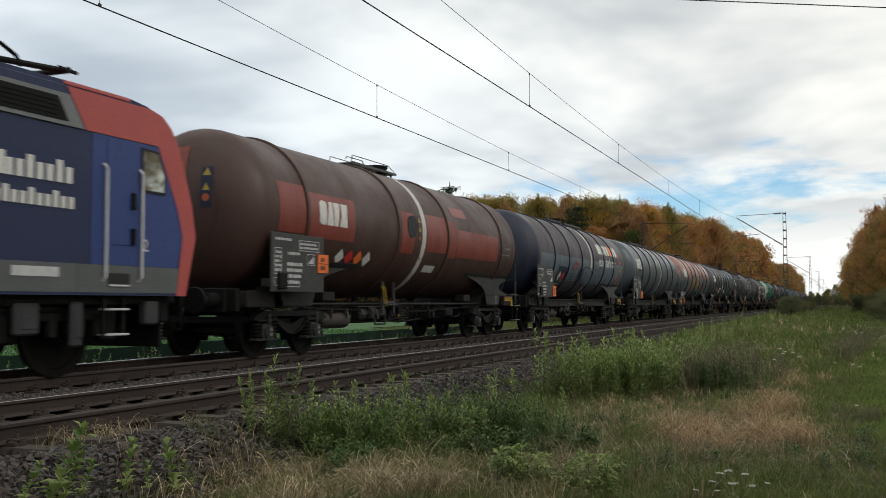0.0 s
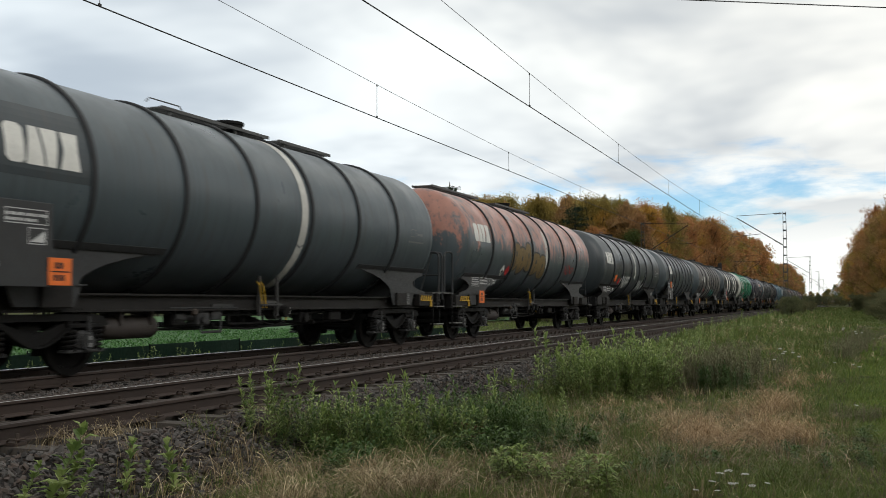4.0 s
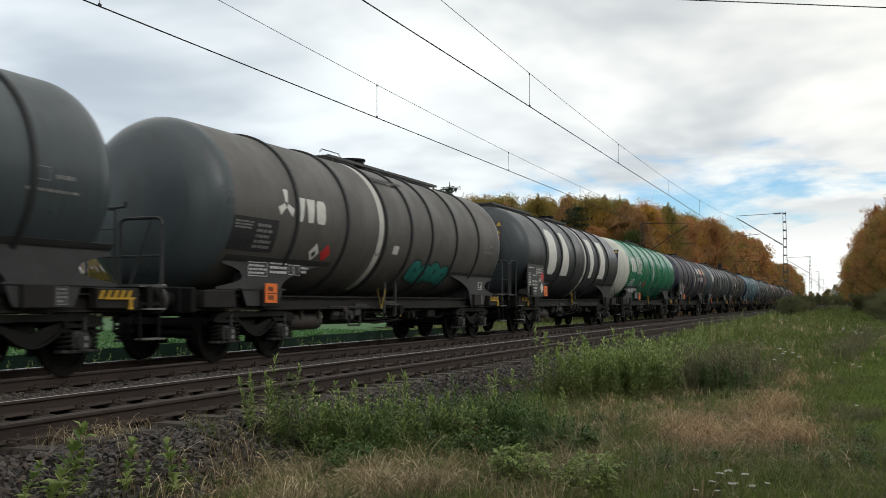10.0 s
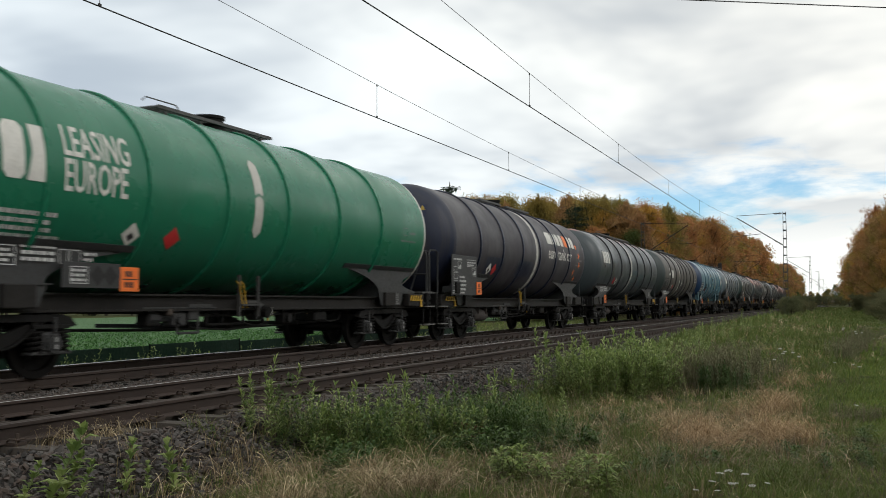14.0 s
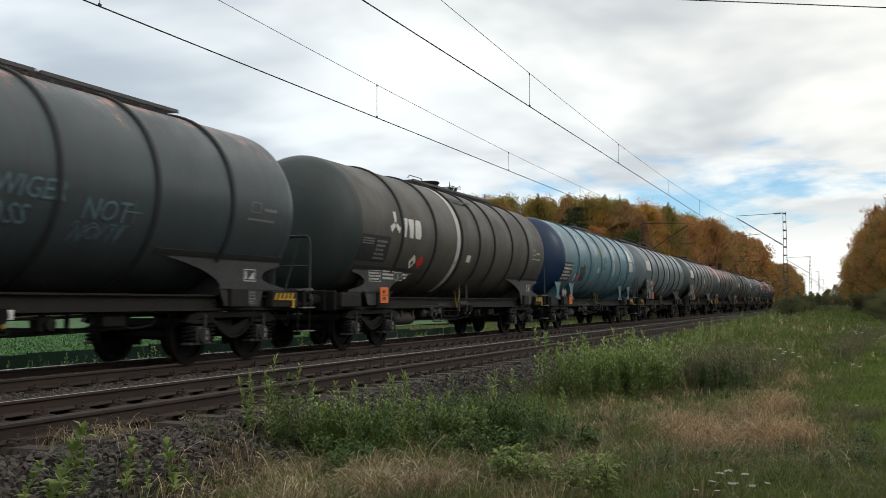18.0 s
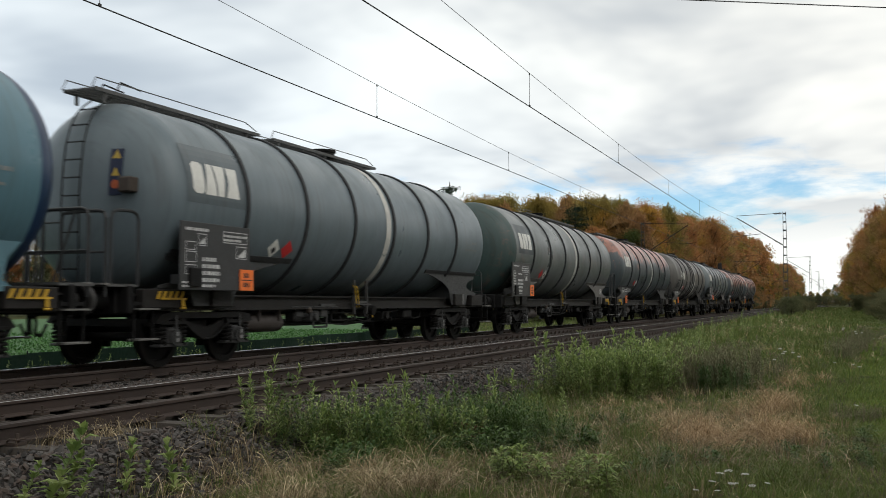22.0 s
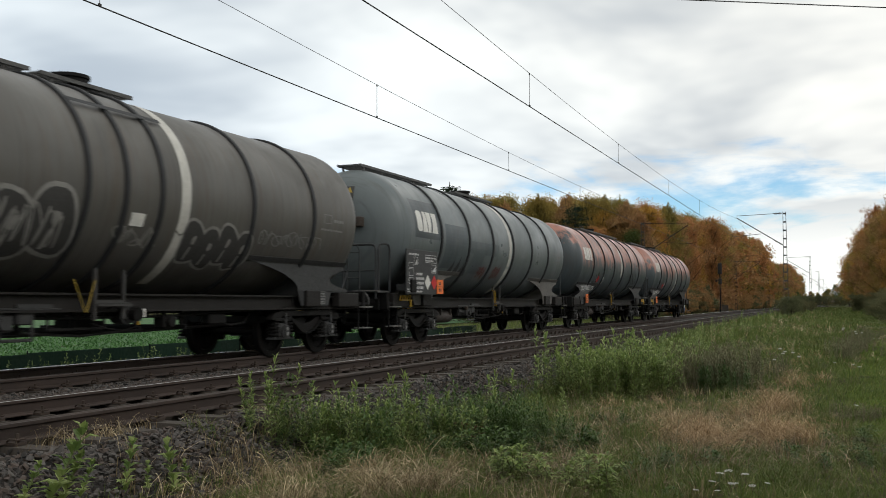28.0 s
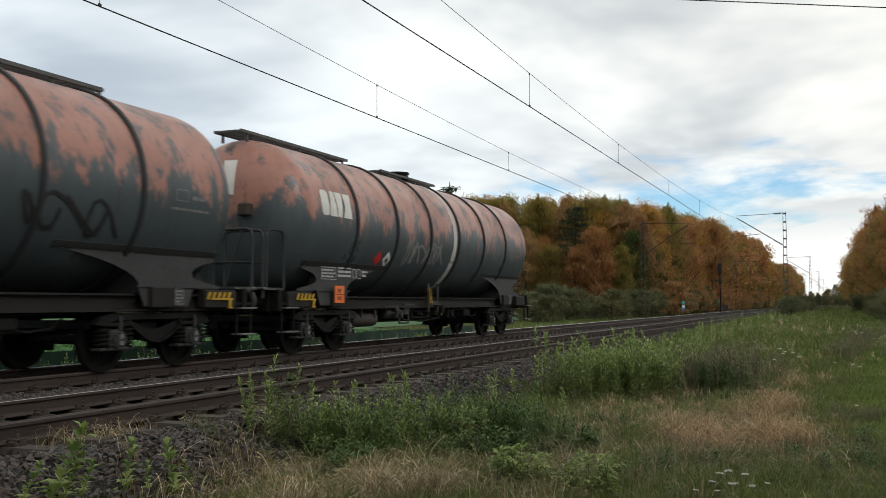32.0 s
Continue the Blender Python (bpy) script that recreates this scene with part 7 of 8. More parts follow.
M_THATCH = leafy("dead_thatch", ((0.085, 0.06, 0.04), (0.16, 0.12, 0.075), (0.34, 0.27, 0.18), (0.2, 0.15, 0.1)), 0.8, 0.3, 0.1)
M_WEED = leafy("weed_leaves", ((0.10, 0.16, 0.045), (0.21, 0.29, 0.08), (0.46, 0.53, 0.22), (0.22, 0.25, 0.08)), 0.36, 0.6, 0.42)
M_HERB = leafy("dark_herb_leaves", ((0.045, 0.085, 0.025), (0.075, 0.13, 0.035), (0.14, 0.20, 0.065), (0.06, 0.09, 0.03)), 0.42, 0.6, 0.3)
M_WEED_STEM = plain("weed_stem", (0.10, 0.10, 0.045), 0.7)
M_DARKWEED = leafy("withered_weed", ((0.12, 0.12, 0.065), (0.24, 0.22, 0.13), (0.19, 0.23, 0.10), (0.16, 0.13, 0.09)), 0.8, 0.5, 0.15)
M_FLOWER = plain("white_umbel", (0.55, 0.55, 0.5), 0.7)
M_YFLOWER = plain("yellow_blossom", (0.55, 0.42, 0.03), 0.6)
M_RUSSET = leafy("russet_leaves", ((0.13, 0.03, 0.02), (0.09, 0.025, 0.018), (0.15, 0.05, 0.03), (0.1, 0.04, 0.02)), 0.6)
M_CROP = leafy("crop_leaves", ((0.04, 0.115, 0.027), (0.055, 0.145, 0.034), (0.075, 0.175, 0.042), (0.05, 0.115, 0.034)), 0.6, 0.3, 0.25)


def wave(x, y, s, k=0.0):
    return np.sin(x * s + 1.7 * np.sin(y * s * 0.6 + k) + k) * np.cos(y * s * 0.8 + 1.3 * np.sin(x * s * 0.7) + 2 * k)


def dry(x, y):
    """How dry the sward is: straw-coloured round the middle of the verge, green on the path and beside the line."""
    v = 0.20 + 0.22 * wave(x, y, 0.9, 0.6) + 0.18 * wave(x, y, 2.7, 1.9)
    v = v + 0.6 * np.exp(-(((x - 9.5) / 0.75) ** 2 + ((y - 12.3) / 1.9) ** 2)) + 0.15 * np.exp(-(((x - 7.6) / 1.2) ** 2 + ((y - 7.6) / 1.0) ** 2))
    v = v + 0.35 * np.exp(-(((x - 9.2) / 0.6) ** 2 + ((y - 19) / 5.0) ** 2))
    v = v - 0.5 * np.clip((x - 10.6 - 0.02 * y) / 1.2, 0, 1) * np.clip((y - 12) / 4, 0, 1) - 0.25 * np.clip((y - 22) / 15, 0, 1)
    return v


def tufts(x, y, z, h, w, per, spread):
    """Grass growing in tufts: the blades of each fan out from its middle."""
    n = len(x)
    ox, oy = rg.normal(0, 1, (n, per)) * spread[:, None], rg.normal(0, 1, (n, per)) * spread[:, None]
    px, py = (x[:, None] + ox).ravel(), (y[:, None] + oy).ravel()
    pz, ph = np.repeat(z, per), np.repeat(h, per) * rg.uniform(0.45, 1.1, n * per)
    a = np.arctan2(oy, ox).ravel() + rg.normal(0, 0.7, n * per)
    lean = np.clip(np.hypot(ox, oy).ravel() / np.repeat(spread, per) * 0.45 + rg.normal(0.15, 0.2, n * per), 0.03, 1.3)
    return blades(px, py, pz, ph, np.repeat(w, per) * rg.uniform(0.6, 1.3, n * per), lean, a=a)


def strands(x, y, z, h, w, lean, nod, a=None):
    """Long thin stems of grass: each a ribbon that rises, leans over and nods at its tip."""
    n = len(x)
    a = rg.uniform(0, 6.283, n) if a is None else a
    b = rg.uniform(0, 6.283, n)
    d = np.stack([np.cos(a), np.sin(a), np.zeros(n)], 1)
    s = np.stack([np.cos(b), np.sin(b), np.zeros(n)], 1)
    p = np.stack([x, y, z], 1)
    up = np.array([0, 0, 1.0])
    rows = []
    for q, wd in ((0.0, 1.0), (0.45, 0.85), (0.8, 0.75), (0.93, 1.25)):
        out = lean * h * q ** 1.6 + nod * h * max(0.0, q - 0.7) * 1.2
        rise = h * (q - 0.30 * lean * q * q - 0.9 * nod * max(0.0, q - 0.75))
        c = p + d * out[:, None] + up * rise[:, None]
        rows += [c - s * (w * wd / 2)[:, None], c + s * (w * wd / 2)[:, None]]
    tip = p + d * (lean * h + nod * h * 0.45)[:, None] + up * (h * (1.0 - 0.30 * lean - 0.32 * nod))[:, None]
    v = np.stack(rows + [tip], 1)
    t = np.array([[0, 1, 3], [0, 3, 2], [2, 3, 5], [2, 5, 4], [4, 5, 7], [4, 7, 6], [6, 7, 8]])
    f = (t[None] + 9 * np.arange(n)[:, None, None]).reshape(-1, 3)
    return v.reshape(-1, 3), f


def soil(x, y):
    return np.maximum(ground_z(x, y), np.where(np.asarray(x) < 6.25, bed_z(x, y), -9.0))


def patch(cx, cy, sx, sy, count, per, h, w, lean=(0.1, 0.9), spread=0.07, nod=(0.2, 1.0)):
    """Clumps of long stems scattered round a spot."""
    x, y = np.repeat(rg.normal(cx, sx, count), per), np.repeat(rg.normal(cy, sy, count), per)
    n = count * per
    hh = np.repeat(h * rg.uniform(0.55, 1.2, count), per) * rg.uniform(0.5, 1.1, n)
    a = np.repeat(rg.uniform(0, 6.28, count), per) + rg.normal(0, 0.9, n)
    x, y = x + rg.normal(0, spread, n), y + rg.normal(0, spread, n)
    ok = x > 4.72
    return strands(x[ok], y[ok], soil(x, y)[ok] - 0.01, hh[ok], w * rg.uniform(0.6, 1.3, ok.sum()), rg.uniform(*lean, ok.sum()), rg.uniform(*nod, ok.sum()), a[ok])


green, straw = [], []
for (y0, y1, dens, hs, ws, per, sp) in ((4.5, 10, 90, 0.13, 0.0065, 22, 0.055), (10, 16, 70, 0.15, 0.008, 20, 0.065), (16, 26, 42, 0.17, 0.011, 18, 0.085), (26, 50, 15, 0.20, 0.020, 15, 0.13), (50, 130, 3.6, 0.24, 0.05, 12, 0.30), (130, 330, 0.55, 0.30, 0.16, 9, 0.8)):
    x0, x1 = 5.2, 12.6 + 0.06 * y1
    n = int((x1 - x0) * (y1 - y0) * dens)
    x, y = rg.uniform(x0, x1, n), rg.uniform(y0, y1, n)
    keep = (x > 5.75 - 0.35 * bank(y) + 0.22 * wave(x, y, 1.3)) & (rg.random(n) < np.clip(0.72 + 0.55 * wave(x, y, 1.7, 0.3), 0.3, 1))
    x, y = x[keep], y[keep]
    n = len(x)
    z = soil(x, y) - 0.01
    isdry = rg.random(n) < np.clip(dry(x, y) - 0.34, 0.02, 0.4)
    tall = hs * (0.4 + 1.2 * rg.random(n)) * (1 + 0.45 * wave(x, y, 1.1, 2.0))
    path = np.clip((x - 10.4 - 0.02 * y) / 1.0, 0, 1)
    tall = tall * (1 - 0.5 * path)
    for sel, lst, kh in ((~isdry, green, 1.0), (isdry, straw, 1.4)):
        k = sel.sum()
        lst.append(tufts(x[sel], y[sel], z[sel], tall[sel] * kh, np.full(k, ws), per, sp * rg.uniform(0.6, 1.5, k) * kh))
def long_green():
    """Taller green grass along the foot of the ballast and among the weeds."""
    return [patch(6.6, 8.0, 0.6, 0.5, 60, 22, 0.26, 0.0048), patch(6.4, 9.2, 0.5, 0.4, 44, 22, 0.30, 0.005), patch(7.8, 10.4, 0.7, 0.8, 46, 22, 0.26, 0.005), patch(9.3, 9.8, 1.0, 0.7, 50, 20, 0.22, 0.005),
            patch(9.05, 10.7, 0.16, 0.15, 9, 70, 0.36, 0.0048, (0.1, 0.6)), patch(9.95, 11.9, 0.12, 0.3, 8, 50, 0.24, 0.0046), patch(10.66, 8.8, 0.10, 0.10, 5, 70, 0.26, 0.0042, (0.1, 0.7)), patch(8.2, 13.4, 0.8, 1.2, 60, 20, 0.26, 0.0055), patch(10.6, 11.5, 0.8, 1.6, 50, 20, 0.2, 0.005), patch(9.6, 18.0, 0.9, 2.5, 60, 18, 0.34, 0.007),
            patch(10.0, 24.0, 1.0, 3.5, 60, 16, 0.36, 0.010), patch(7.2, 7.7, 0.8, 0.5, 46, 26, 0.22, 0.0050), patch(8.6, 8.5, 0.9, 0.5, 40, 26, 0.24, 0.0050), patch(10.6, 9.0, 0.7, 0.6, 40, 26, 0.20, 0.0050),
            patch(6.3, 25.0, 0.35, 5.0, 60, 18, 0.40, 0.009), patch(6.4, 40.0, 0.4, 8.0, 70, 16, 0.42, 0.014)]


tagged(part("grass", merge(green + long_green()), M_GRASS), "green wild grass on the verge", "grass", kind="stuff")


# short fresh grass of the trodden path
n = 9000
x, y = rg.uniform(10.7, 15.0, n), 12.5 + 50 * rg.random(n) ** 1.7
x = x + 0.02 * y
keep = rg.random(n) < np.clip(0.75 + 0.5 * wave(x, y, 1.1, 1.0), 0, 1) * np.clip((x - 10.8) / 0.8, 0, 1)
x, y = x[keep], y[keep]
n = len(x)
M_LAWN = leafy("path_grass", ((0.11, 0.18, 0.03), (0.16, 0.23, 0.045), (0.24, 0.28, 0.07), (0.15, 0.19, 0.05)), 0.6, 0.3, 0.4)
tagged(part("path_grass", tufts(x, y, soil(x, y) - 0.01, (0.07 + 0.0012 * y) * rg.uniform(0.6, 1.3, n), 0.006 + 0.0004 * y, 14, 0.06 + 0.003 * y), M_LAWN), "short bright green grass of the path", "grass", kind="stuff")


# pale seeding grass along the foot of the ballast and over the near verge
pale = straw + [
    patch(7.45, 7.45, 0.16, 0.16, 9, 44, 0.40, 0.0052, (0.2, 0.9), 0.06, (0.5, 1.4)), patch(7.80, 7.60, 0.20, 0.18, 10, 44, 0.34, 0.0052, (0.2, 1.0), 0.07, (0.5, 1.4)), patch(6.88, 7.10, 0.18, 0.22, 10, 44, 0.38, 0.0052, (0.2, 0.9), 0.06, (0.5, 1.4)),
    patch(8.9, 9.3, 0.5, 0.5, 16, 30, 0.26, 0.0042, (0.3, 1.2)), patch(8.5, 12.3, 0.45, 0.7, 24, 26, 0.30, 0.0045), patch(10.7, 10.6, 0.5, 0.8, 20, 26, 0.22, 0.0042, (0.3, 1.2)),
    patch(5.85, 6.9, 0.16, 0.35, 12, 18, 0.30, 0.0058), patch(6.1, 7.5, 0.25, 0.4, 18, 20, 0.36, 0.0060), patch(6.5, 7.9, 0.3, 0.5, 20, 20, 0.38, 0.0060), patch(8.9, 8.0, 0.3, 0.3, 10, 22, 0.26, 0.0050, (0.3, 1.3)),
    patch(7.0, 8.0, 0.35, 0.5, 24, 20, 0.38, 0.0060), patch(7.5, 8.3, 0.35, 0.5, 22, 20, 0.34, 0.0060), patch(5.5, 9.8, 0.1, 0.8, 10, 18, 0.28, 0.0060),
    patch(4.88, 7.0, 0.06, 0.30, 10, 24, 0.26, 0.0050), patch(5.05, 8.9, 0.1, 0.5, 8, 26, 0.18, 0.0036), patch(7.2, 11.2, 0.5, 0.6, 16, 24, 0.30, 0.0042),
    patch(8.4, 10.6, 0.8, 0.9, 26, 16, 0.24, 0.0042), patch(9.7, 9.6, 0.9, 0.6, 16, 14, 0.22, 0.0042), patch(9.0, 15.5, 0.9, 2.0, 30, 14, 0.28, 0.0055), patch(11.0, 11.0, 0.8, 1.2, 16, 12, 0.2, 0.0042),
    patch(8.6, 40, 0.9, 9.0, 50, 14, 0.36, 0.014), patch(9.6, 55, 1.5, 12.0, 40, 12, 0.4, 0.025), patch(12.5, 45, 1.2, 12.0, 30, 12, 0.35, 0.02)]
tagged(part("dry_grass", merge(pale), M_STRAW), "straw-coloured dry grass on the verge", "grass", kind="stuff")
tan = [patch(9.64, 11.05, 0.16, 0.22, 30, 80, 0.42, 0.0042, (0.2, 1.0), 0.06, (0.3, 1.3)), patch(9.28, 12.7, 0.10, 0.16, 7, 60, 0.36, 0.0042, (0.2, 0.9), 0.05, (0.5, 1.4)), patch(10.36, 11.7, 0.13, 0.30, 26, 80, 0.44, 0.0042, (0.15, 0.9), 0.06, (0.3, 1.3)),
       patch(10.14, 14.6, 0.16, 0.9, 26, 60, 0.42, 0.0048, (0.15, 0.8), 0.07), patch(10.0, 10.9, 0.22, 0.20, 14, 60, 0.30, 0.0042, (0.4, 1.3), 0.08), patch(9.75, 13.2, 0.30, 0.8, 20, 40, 0.28, 0.0046, (0.3, 1.2), 0.09),
       patch(9.6, 12.4, 0.8, 1.6, 26, 26, 0.24, 0.0044), patch(8.3, 14.2, 0.5, 1.2, 30, 26, 0.24, 0.005), patch(10.1, 20.5, 0.25, 2.0, 18, 34, 0.4, 0.006), patch(9.6, 26, 0.6, 4.0, 14, 20, 0.3, 0.008)]
tagged(part("tan_grass", merge(tan), M_TAN), "reddish tan clumps of withered grass", "grass", kind="stuff")
# fallen dead stems that lie over the sward
lying = []
for (cx, cy, sx, sy, n, l) in ((8.4, 8.9, 0.7, 0.7, 1000, 0.20), (6.9, 7.6, 0.8, 0.6, 900, 0.20), (9.6, 11.5, 0.8, 1.6, 2200, 0.22), (8.6, 12.5, 1.2, 2.0, 1600, 0.22), (10.8, 10.5, 0.9, 2.0, 1000, 0.18), (9.0, 18.0, 1.5, 4.0, 1000, 0.3)):
    x, y = rg.normal(cx, sx, n), rg.normal(cy, sy, n)
    ok = x > 5.6
    x, y = x[ok], y[ok]
    n = len(x)
    lying.append(strands(x, y, soil(x, y) + rg.uniform(0.0, 0.09, n), l * rg.uniform(0.4, 1.2, n), np.full(n, 0.0045), rg.uniform(0.9, 2.6, n), rg.uniform(0, 0.6, n)))
tagged(part("dead_stems", merge(lying), M_THATCH), "matted dead stems lying over the verge", "grass", kind="stuff")


def chain(pts, radii, n=5):
    """A tapered stick through several points, one connected skin."""
    pts = [np.asarray(p, float) for p in pts]
    vs, k = [], np.arange(n) * 2 * np.pi / n
    for i, p in enumerate(pts):
        d = pts[min(i + 1, len(pts) - 1)] - pts[max(i - 1, 0)]
        d = d / (np.linalg.norm(d) + 1e-9)
        u = np.cross(d, [0.3, 0.9, 0.1])
        u /= np.linalg.norm(u) + 1e-9
        vs.append(p + (np.cos(k)[:, None] * u + np.sin(k)[:, None] * np.cross(d, u)) * radii[i])
    f = []
    for r in range(len(pts) - 1):
        for i in range(n):
            j = (i + 1) % n
            f += [[r * n + i, r * n + j, r * n + n + j], [r * n + i, r * n + n + j, r * n + n + i]]
    return np.concatenate(vs), np.array(f)


def weed(seed, h, leaves=46, length=0.115, broad=0.032, stems=0, low_el=0.25):
    """An upright leafy weed: stem mesh and leaf mesh."""
    r = np.random.default_rng(seed)
    st, lf = [], []
    for k in range(stems or r.integers(2, 5)):
        base = np.array([r.normal(0, 0.06), r.normal(0, 0.06), -0.03])
        top = base + np.array([r.normal(0, 0.15 * h), r.normal(0, 0.15 * h), h * r.uniform(0.7, 1.0)])
        mid = (base + top) / 2 + r.normal(0, 0.02, 3)
        st.append(chain((base, mid, top), (0.006, 0.005, 0.002), 4))
        n = leaves
        q = np.sort(r.uniform(0.12, 1.0, n))
        pos = np.where(q[:, None] < 0.5, base + (mid - base) * (q[:, None] * 2), mid + (top - mid) * (q[:, None] * 2 - 1))
        a = np.arange(n) * 2.4 + r.uniform(0, 6)
        el = r.uniform(low_el, low_el + 0.65, n) + 0.4 * (q > 0.88)
        d = np.stack([np.cos(a) * np.cos(el), np.sin(a) * np.cos(el), np.sin(el)], 1)
        lf.append(leaf(n, pos, d, length * r.uniform(0.65, 1.15, n) * (1.05 - 0.25 * q), broad * r.uniform(0.8, 1.2, n), 0.25))
    return merge(st), merge(lf)


def many(template, x, y, z, a, s):
    v, f = template
    n = len(x)
    m = turn_z(a)
    w = np.einsum("nij,vj->nvi", m, v) * s[:, None, None] + np.stack([x, y, z], 1)[:, None, :]
    return w.reshape(-1, 3), (f[None] + len(v) * np.arange(n)[:, None, None]).reshape(-1, 3)


def zone(n, boxes):
    xs, ys = [], []
    for (x0, y0, x1, y1, sp, share) in boxes:
        k = int(n * share)
        t = rg.random(k)
        xs.append(x0 + (x1 - x0) * t + rg.normal(0, sp, k))
        ys.append(y0 + (y1 - y0) * t + rg.normal(0, sp, k))
    return np.concatenate(xs), np.concatenate(ys)


def clumped(n, boxes):
    """Like zone, but gathered in clumps with gaps between."""
    cx, cy = zone(max(6, n // 4), boxes)
    k = rg.integers(0, len(cx), n)
    return cx[k] + rg.normal(0, 0.10, n), cy[k] + rg.normal(0, 0.12, n)


# the leafy weeds at the foot of the ballast: the nearest are things, the rest one mass
kinds = [weed(100 + k, 0.58 + 0.09 * k, 34, 0.15, 0.028, 2, 0.30) for k in range(5)]
broadleaf = weed(140, 0.60, 34, 0.17, 0.078, 1, 0.4)
single = [weed(150 + k, 0.66 + 0.08 * k, 42, 0.165, 0.030, 1, 0.34) for k in range(5)]
firsts = []
for k, (st, lf) in enumerate(single):
    e = thing("tall_weed", "tall green leafy weed beside the ballast", "weed", "weeds beside the track")
    part("stem", st, M_WEED_STEM, e)
    part("leaves", lf, M_WEED, e)
    firsts.append(e)
spots = []
for x, y, s in ((5.67, 5.36, 1.05), (5.81, 6.16, 0.82), (6.03, 6.70, 0.95), (5.62, 5.2, 0.6), (5.70, 5.75, 0.55), (5.84, 6.45, 0.5), (5.95, 6.95, 0.5), (5.74, 5.45, 0.75)):
    m = pose(x, y, float(soil(x, y)), 0, 0, 70 * x + 50 * y)
    e = thing("broadleaf_weed", "young broad-leaved green weed in the stones", "weed", "weeds in the ballast", at=m)
    part("stem", broadleaf[0], M_WEED_STEM, e)
    part("leaves", broadleaf[1], M_WEED, e)
    e.scale = (s, s, s)
wx, wy = zone(190, ((5.5, 8.6, 5.9, 9.1, 0.14, 0.12), (6.0, 9.2, 7.2, 10.2, 0.20, 0.38), (7.0, 10.8, 7.6, 12.0, 0.25, 0.12), (6.9, 15.6, 8.2, 16.8, 0.25, 0.40), (7.0, 17.0, 8.2, 17.9, 0.25, 0.24)))
spots += [(x, y, s) for x, y, s in zip(wx, wy, np.where(wy > 14, rg.uniform(0.8, 1.2, len(wx)), 0.50 + 0.42 * rg.random(len(wx)) ** 0.8))]
for i, (x, y, s) in enumerate(spots):
    m = pose(x, y, float(soil(x, y)), 0, 0, rg.uniform(0, 360))
    if i < 5:
        firsts[i].matrix_basis = m
        firsts[i].scale = (s, s, s)
    else:
        c = copy_thing(firsts[i % 5], m)
        c.scale = (s, s, s)
mass_s, mass_l, herb = [], [], []
for k, (st, lf) in enumerate(kinds):
    x, y = clumped(52, ((5.7, 9.0, 7.1, 10.2, 0.20, 0.30), (6.9, 15.6, 8.2, 17.0, 0.25, 0.75), (7.0, 17.2, 8.2, 18.2, 0.30, 0.45)))
    a, s = rg.uniform(0, 6.28, len(x)), rg.uniform(0.35, 0.95, len(x)) * np.where(y > 14, 1.3, 1.0)
    z = soil(x, y)
    mass_s.append(many(st, x, y, z, a, s))
    mass_l.append(many(lf, x, y, z, a, s))
    # darker growth low down between them
    x, y = clumped(38, ((5.75, 8.8, 7.2, 10.9, 0.25, 0.42), (6.9, 10.3, 7.7, 11.0, 0.25, 0.58)))
    herb.append(many(lf, x, y, soil(x, y), rg.uniform(0, 6.28, len(x)), rg.uniform(0.35, 0.9, len(x))))
    x, y = zone(44, ((6.6, 20, 7.4, 34, 0.5, 0.25), (7.5, 34, 8.0, 70, 0.8, 0.25), (8.3, 23, 9.4, 34, 0.5, 0.25), (8.0, 36, 9.2, 62, 0.7, 0.25)))
    a, s = rg.uniform(0, 6.28, len(x)), rg.uniform(0.45, 0.95, len(x)) * np.where(x > 8.2, 0.6, 1.0)
    mass_l.append(many(lf, x, y, soil(x, y), a, s))
    x, y = rg.uniform(-4.7, -3.5, 60), 12 + 50 * rg.random(60) ** 1.6
    mass_l.append(many(lf, x, y, np.full(60, -0.72), rg.uniform(0, 6, 60), rg.uniform(0.45, 0.85, 60)))
e = thing("weed_thicket", "thicket of green leafy weeds along the track", "weeds", kind="stuff")
part("stems", merge(mass_s), M_WEED_STEM, e)
part("foliage", merge(mass_l), M_WEED, e)
x, y = clumped(84, ((5.9, 8.6, 7.3, 9.5, 0.26, 0.6), (7.3, 9.5, 8.1, 10.3, 0.22, 0.4)))
creep = weed(330, 0.32, 26, 0.085, 0.036, 4, 0.15)
herb.append(many(creep[1], x, y, soil(x, y) - 0.02, rg.uniform(0, 6.28, len(x)), rg.uniform(0.5, 1.2, len(x))))
tagged(part("dark_herbs", merge(herb), M_HERB), "dark green leafy undergrowth between the weeds", "weeds", kind="stuff")

# low herbs with spreading leaves, a withered clump, a russet dock
low = weed(300, 0.40, 30, 0.11, 0.034, 5, 0.0)
lx, ly, ls = [8.28, 8.42, 8.62, 8.22, 9.12, 9.24, 8.95, 8.7, 7.6, 8.0], [8.28, 8.45, 8.3, 8.62, 8.1, 8.3, 8.2, 9.3, 8.5, 8.9], [1.1, 1.15, 1.0, 0.9, 1.15, 1.0, 0.9, 0.7, 0.55, 0.6]
first = None
for x, y, s in zip(lx, ly, ls):
    m = pose(x, y, float(soil(x, y)) - 0.02, 0, 0, rg.uniform(0, 360))
    if first is None:
        first = thing("low_herb", "low bright green herb with spreading leaves", "weed", "low herbs", at=m)
        part("stems", low[0], M_WEED_STEM, first)
        part("leaves", low[1], M_WEED, first)
    else:
        copy_thing(first, m).scale = (s, s, s)
first.scale = (1.1, 1.1, 1.1)
x, y = zone(90, ((7.4, 11.0, 8.3, 12.6, 0.3, 0.5), (9.2, 8.6, 10.6, 9.6, 0.5, 0.3), (10.6, 12.0, 11.4, 10.0, 0.5, 0.2)))
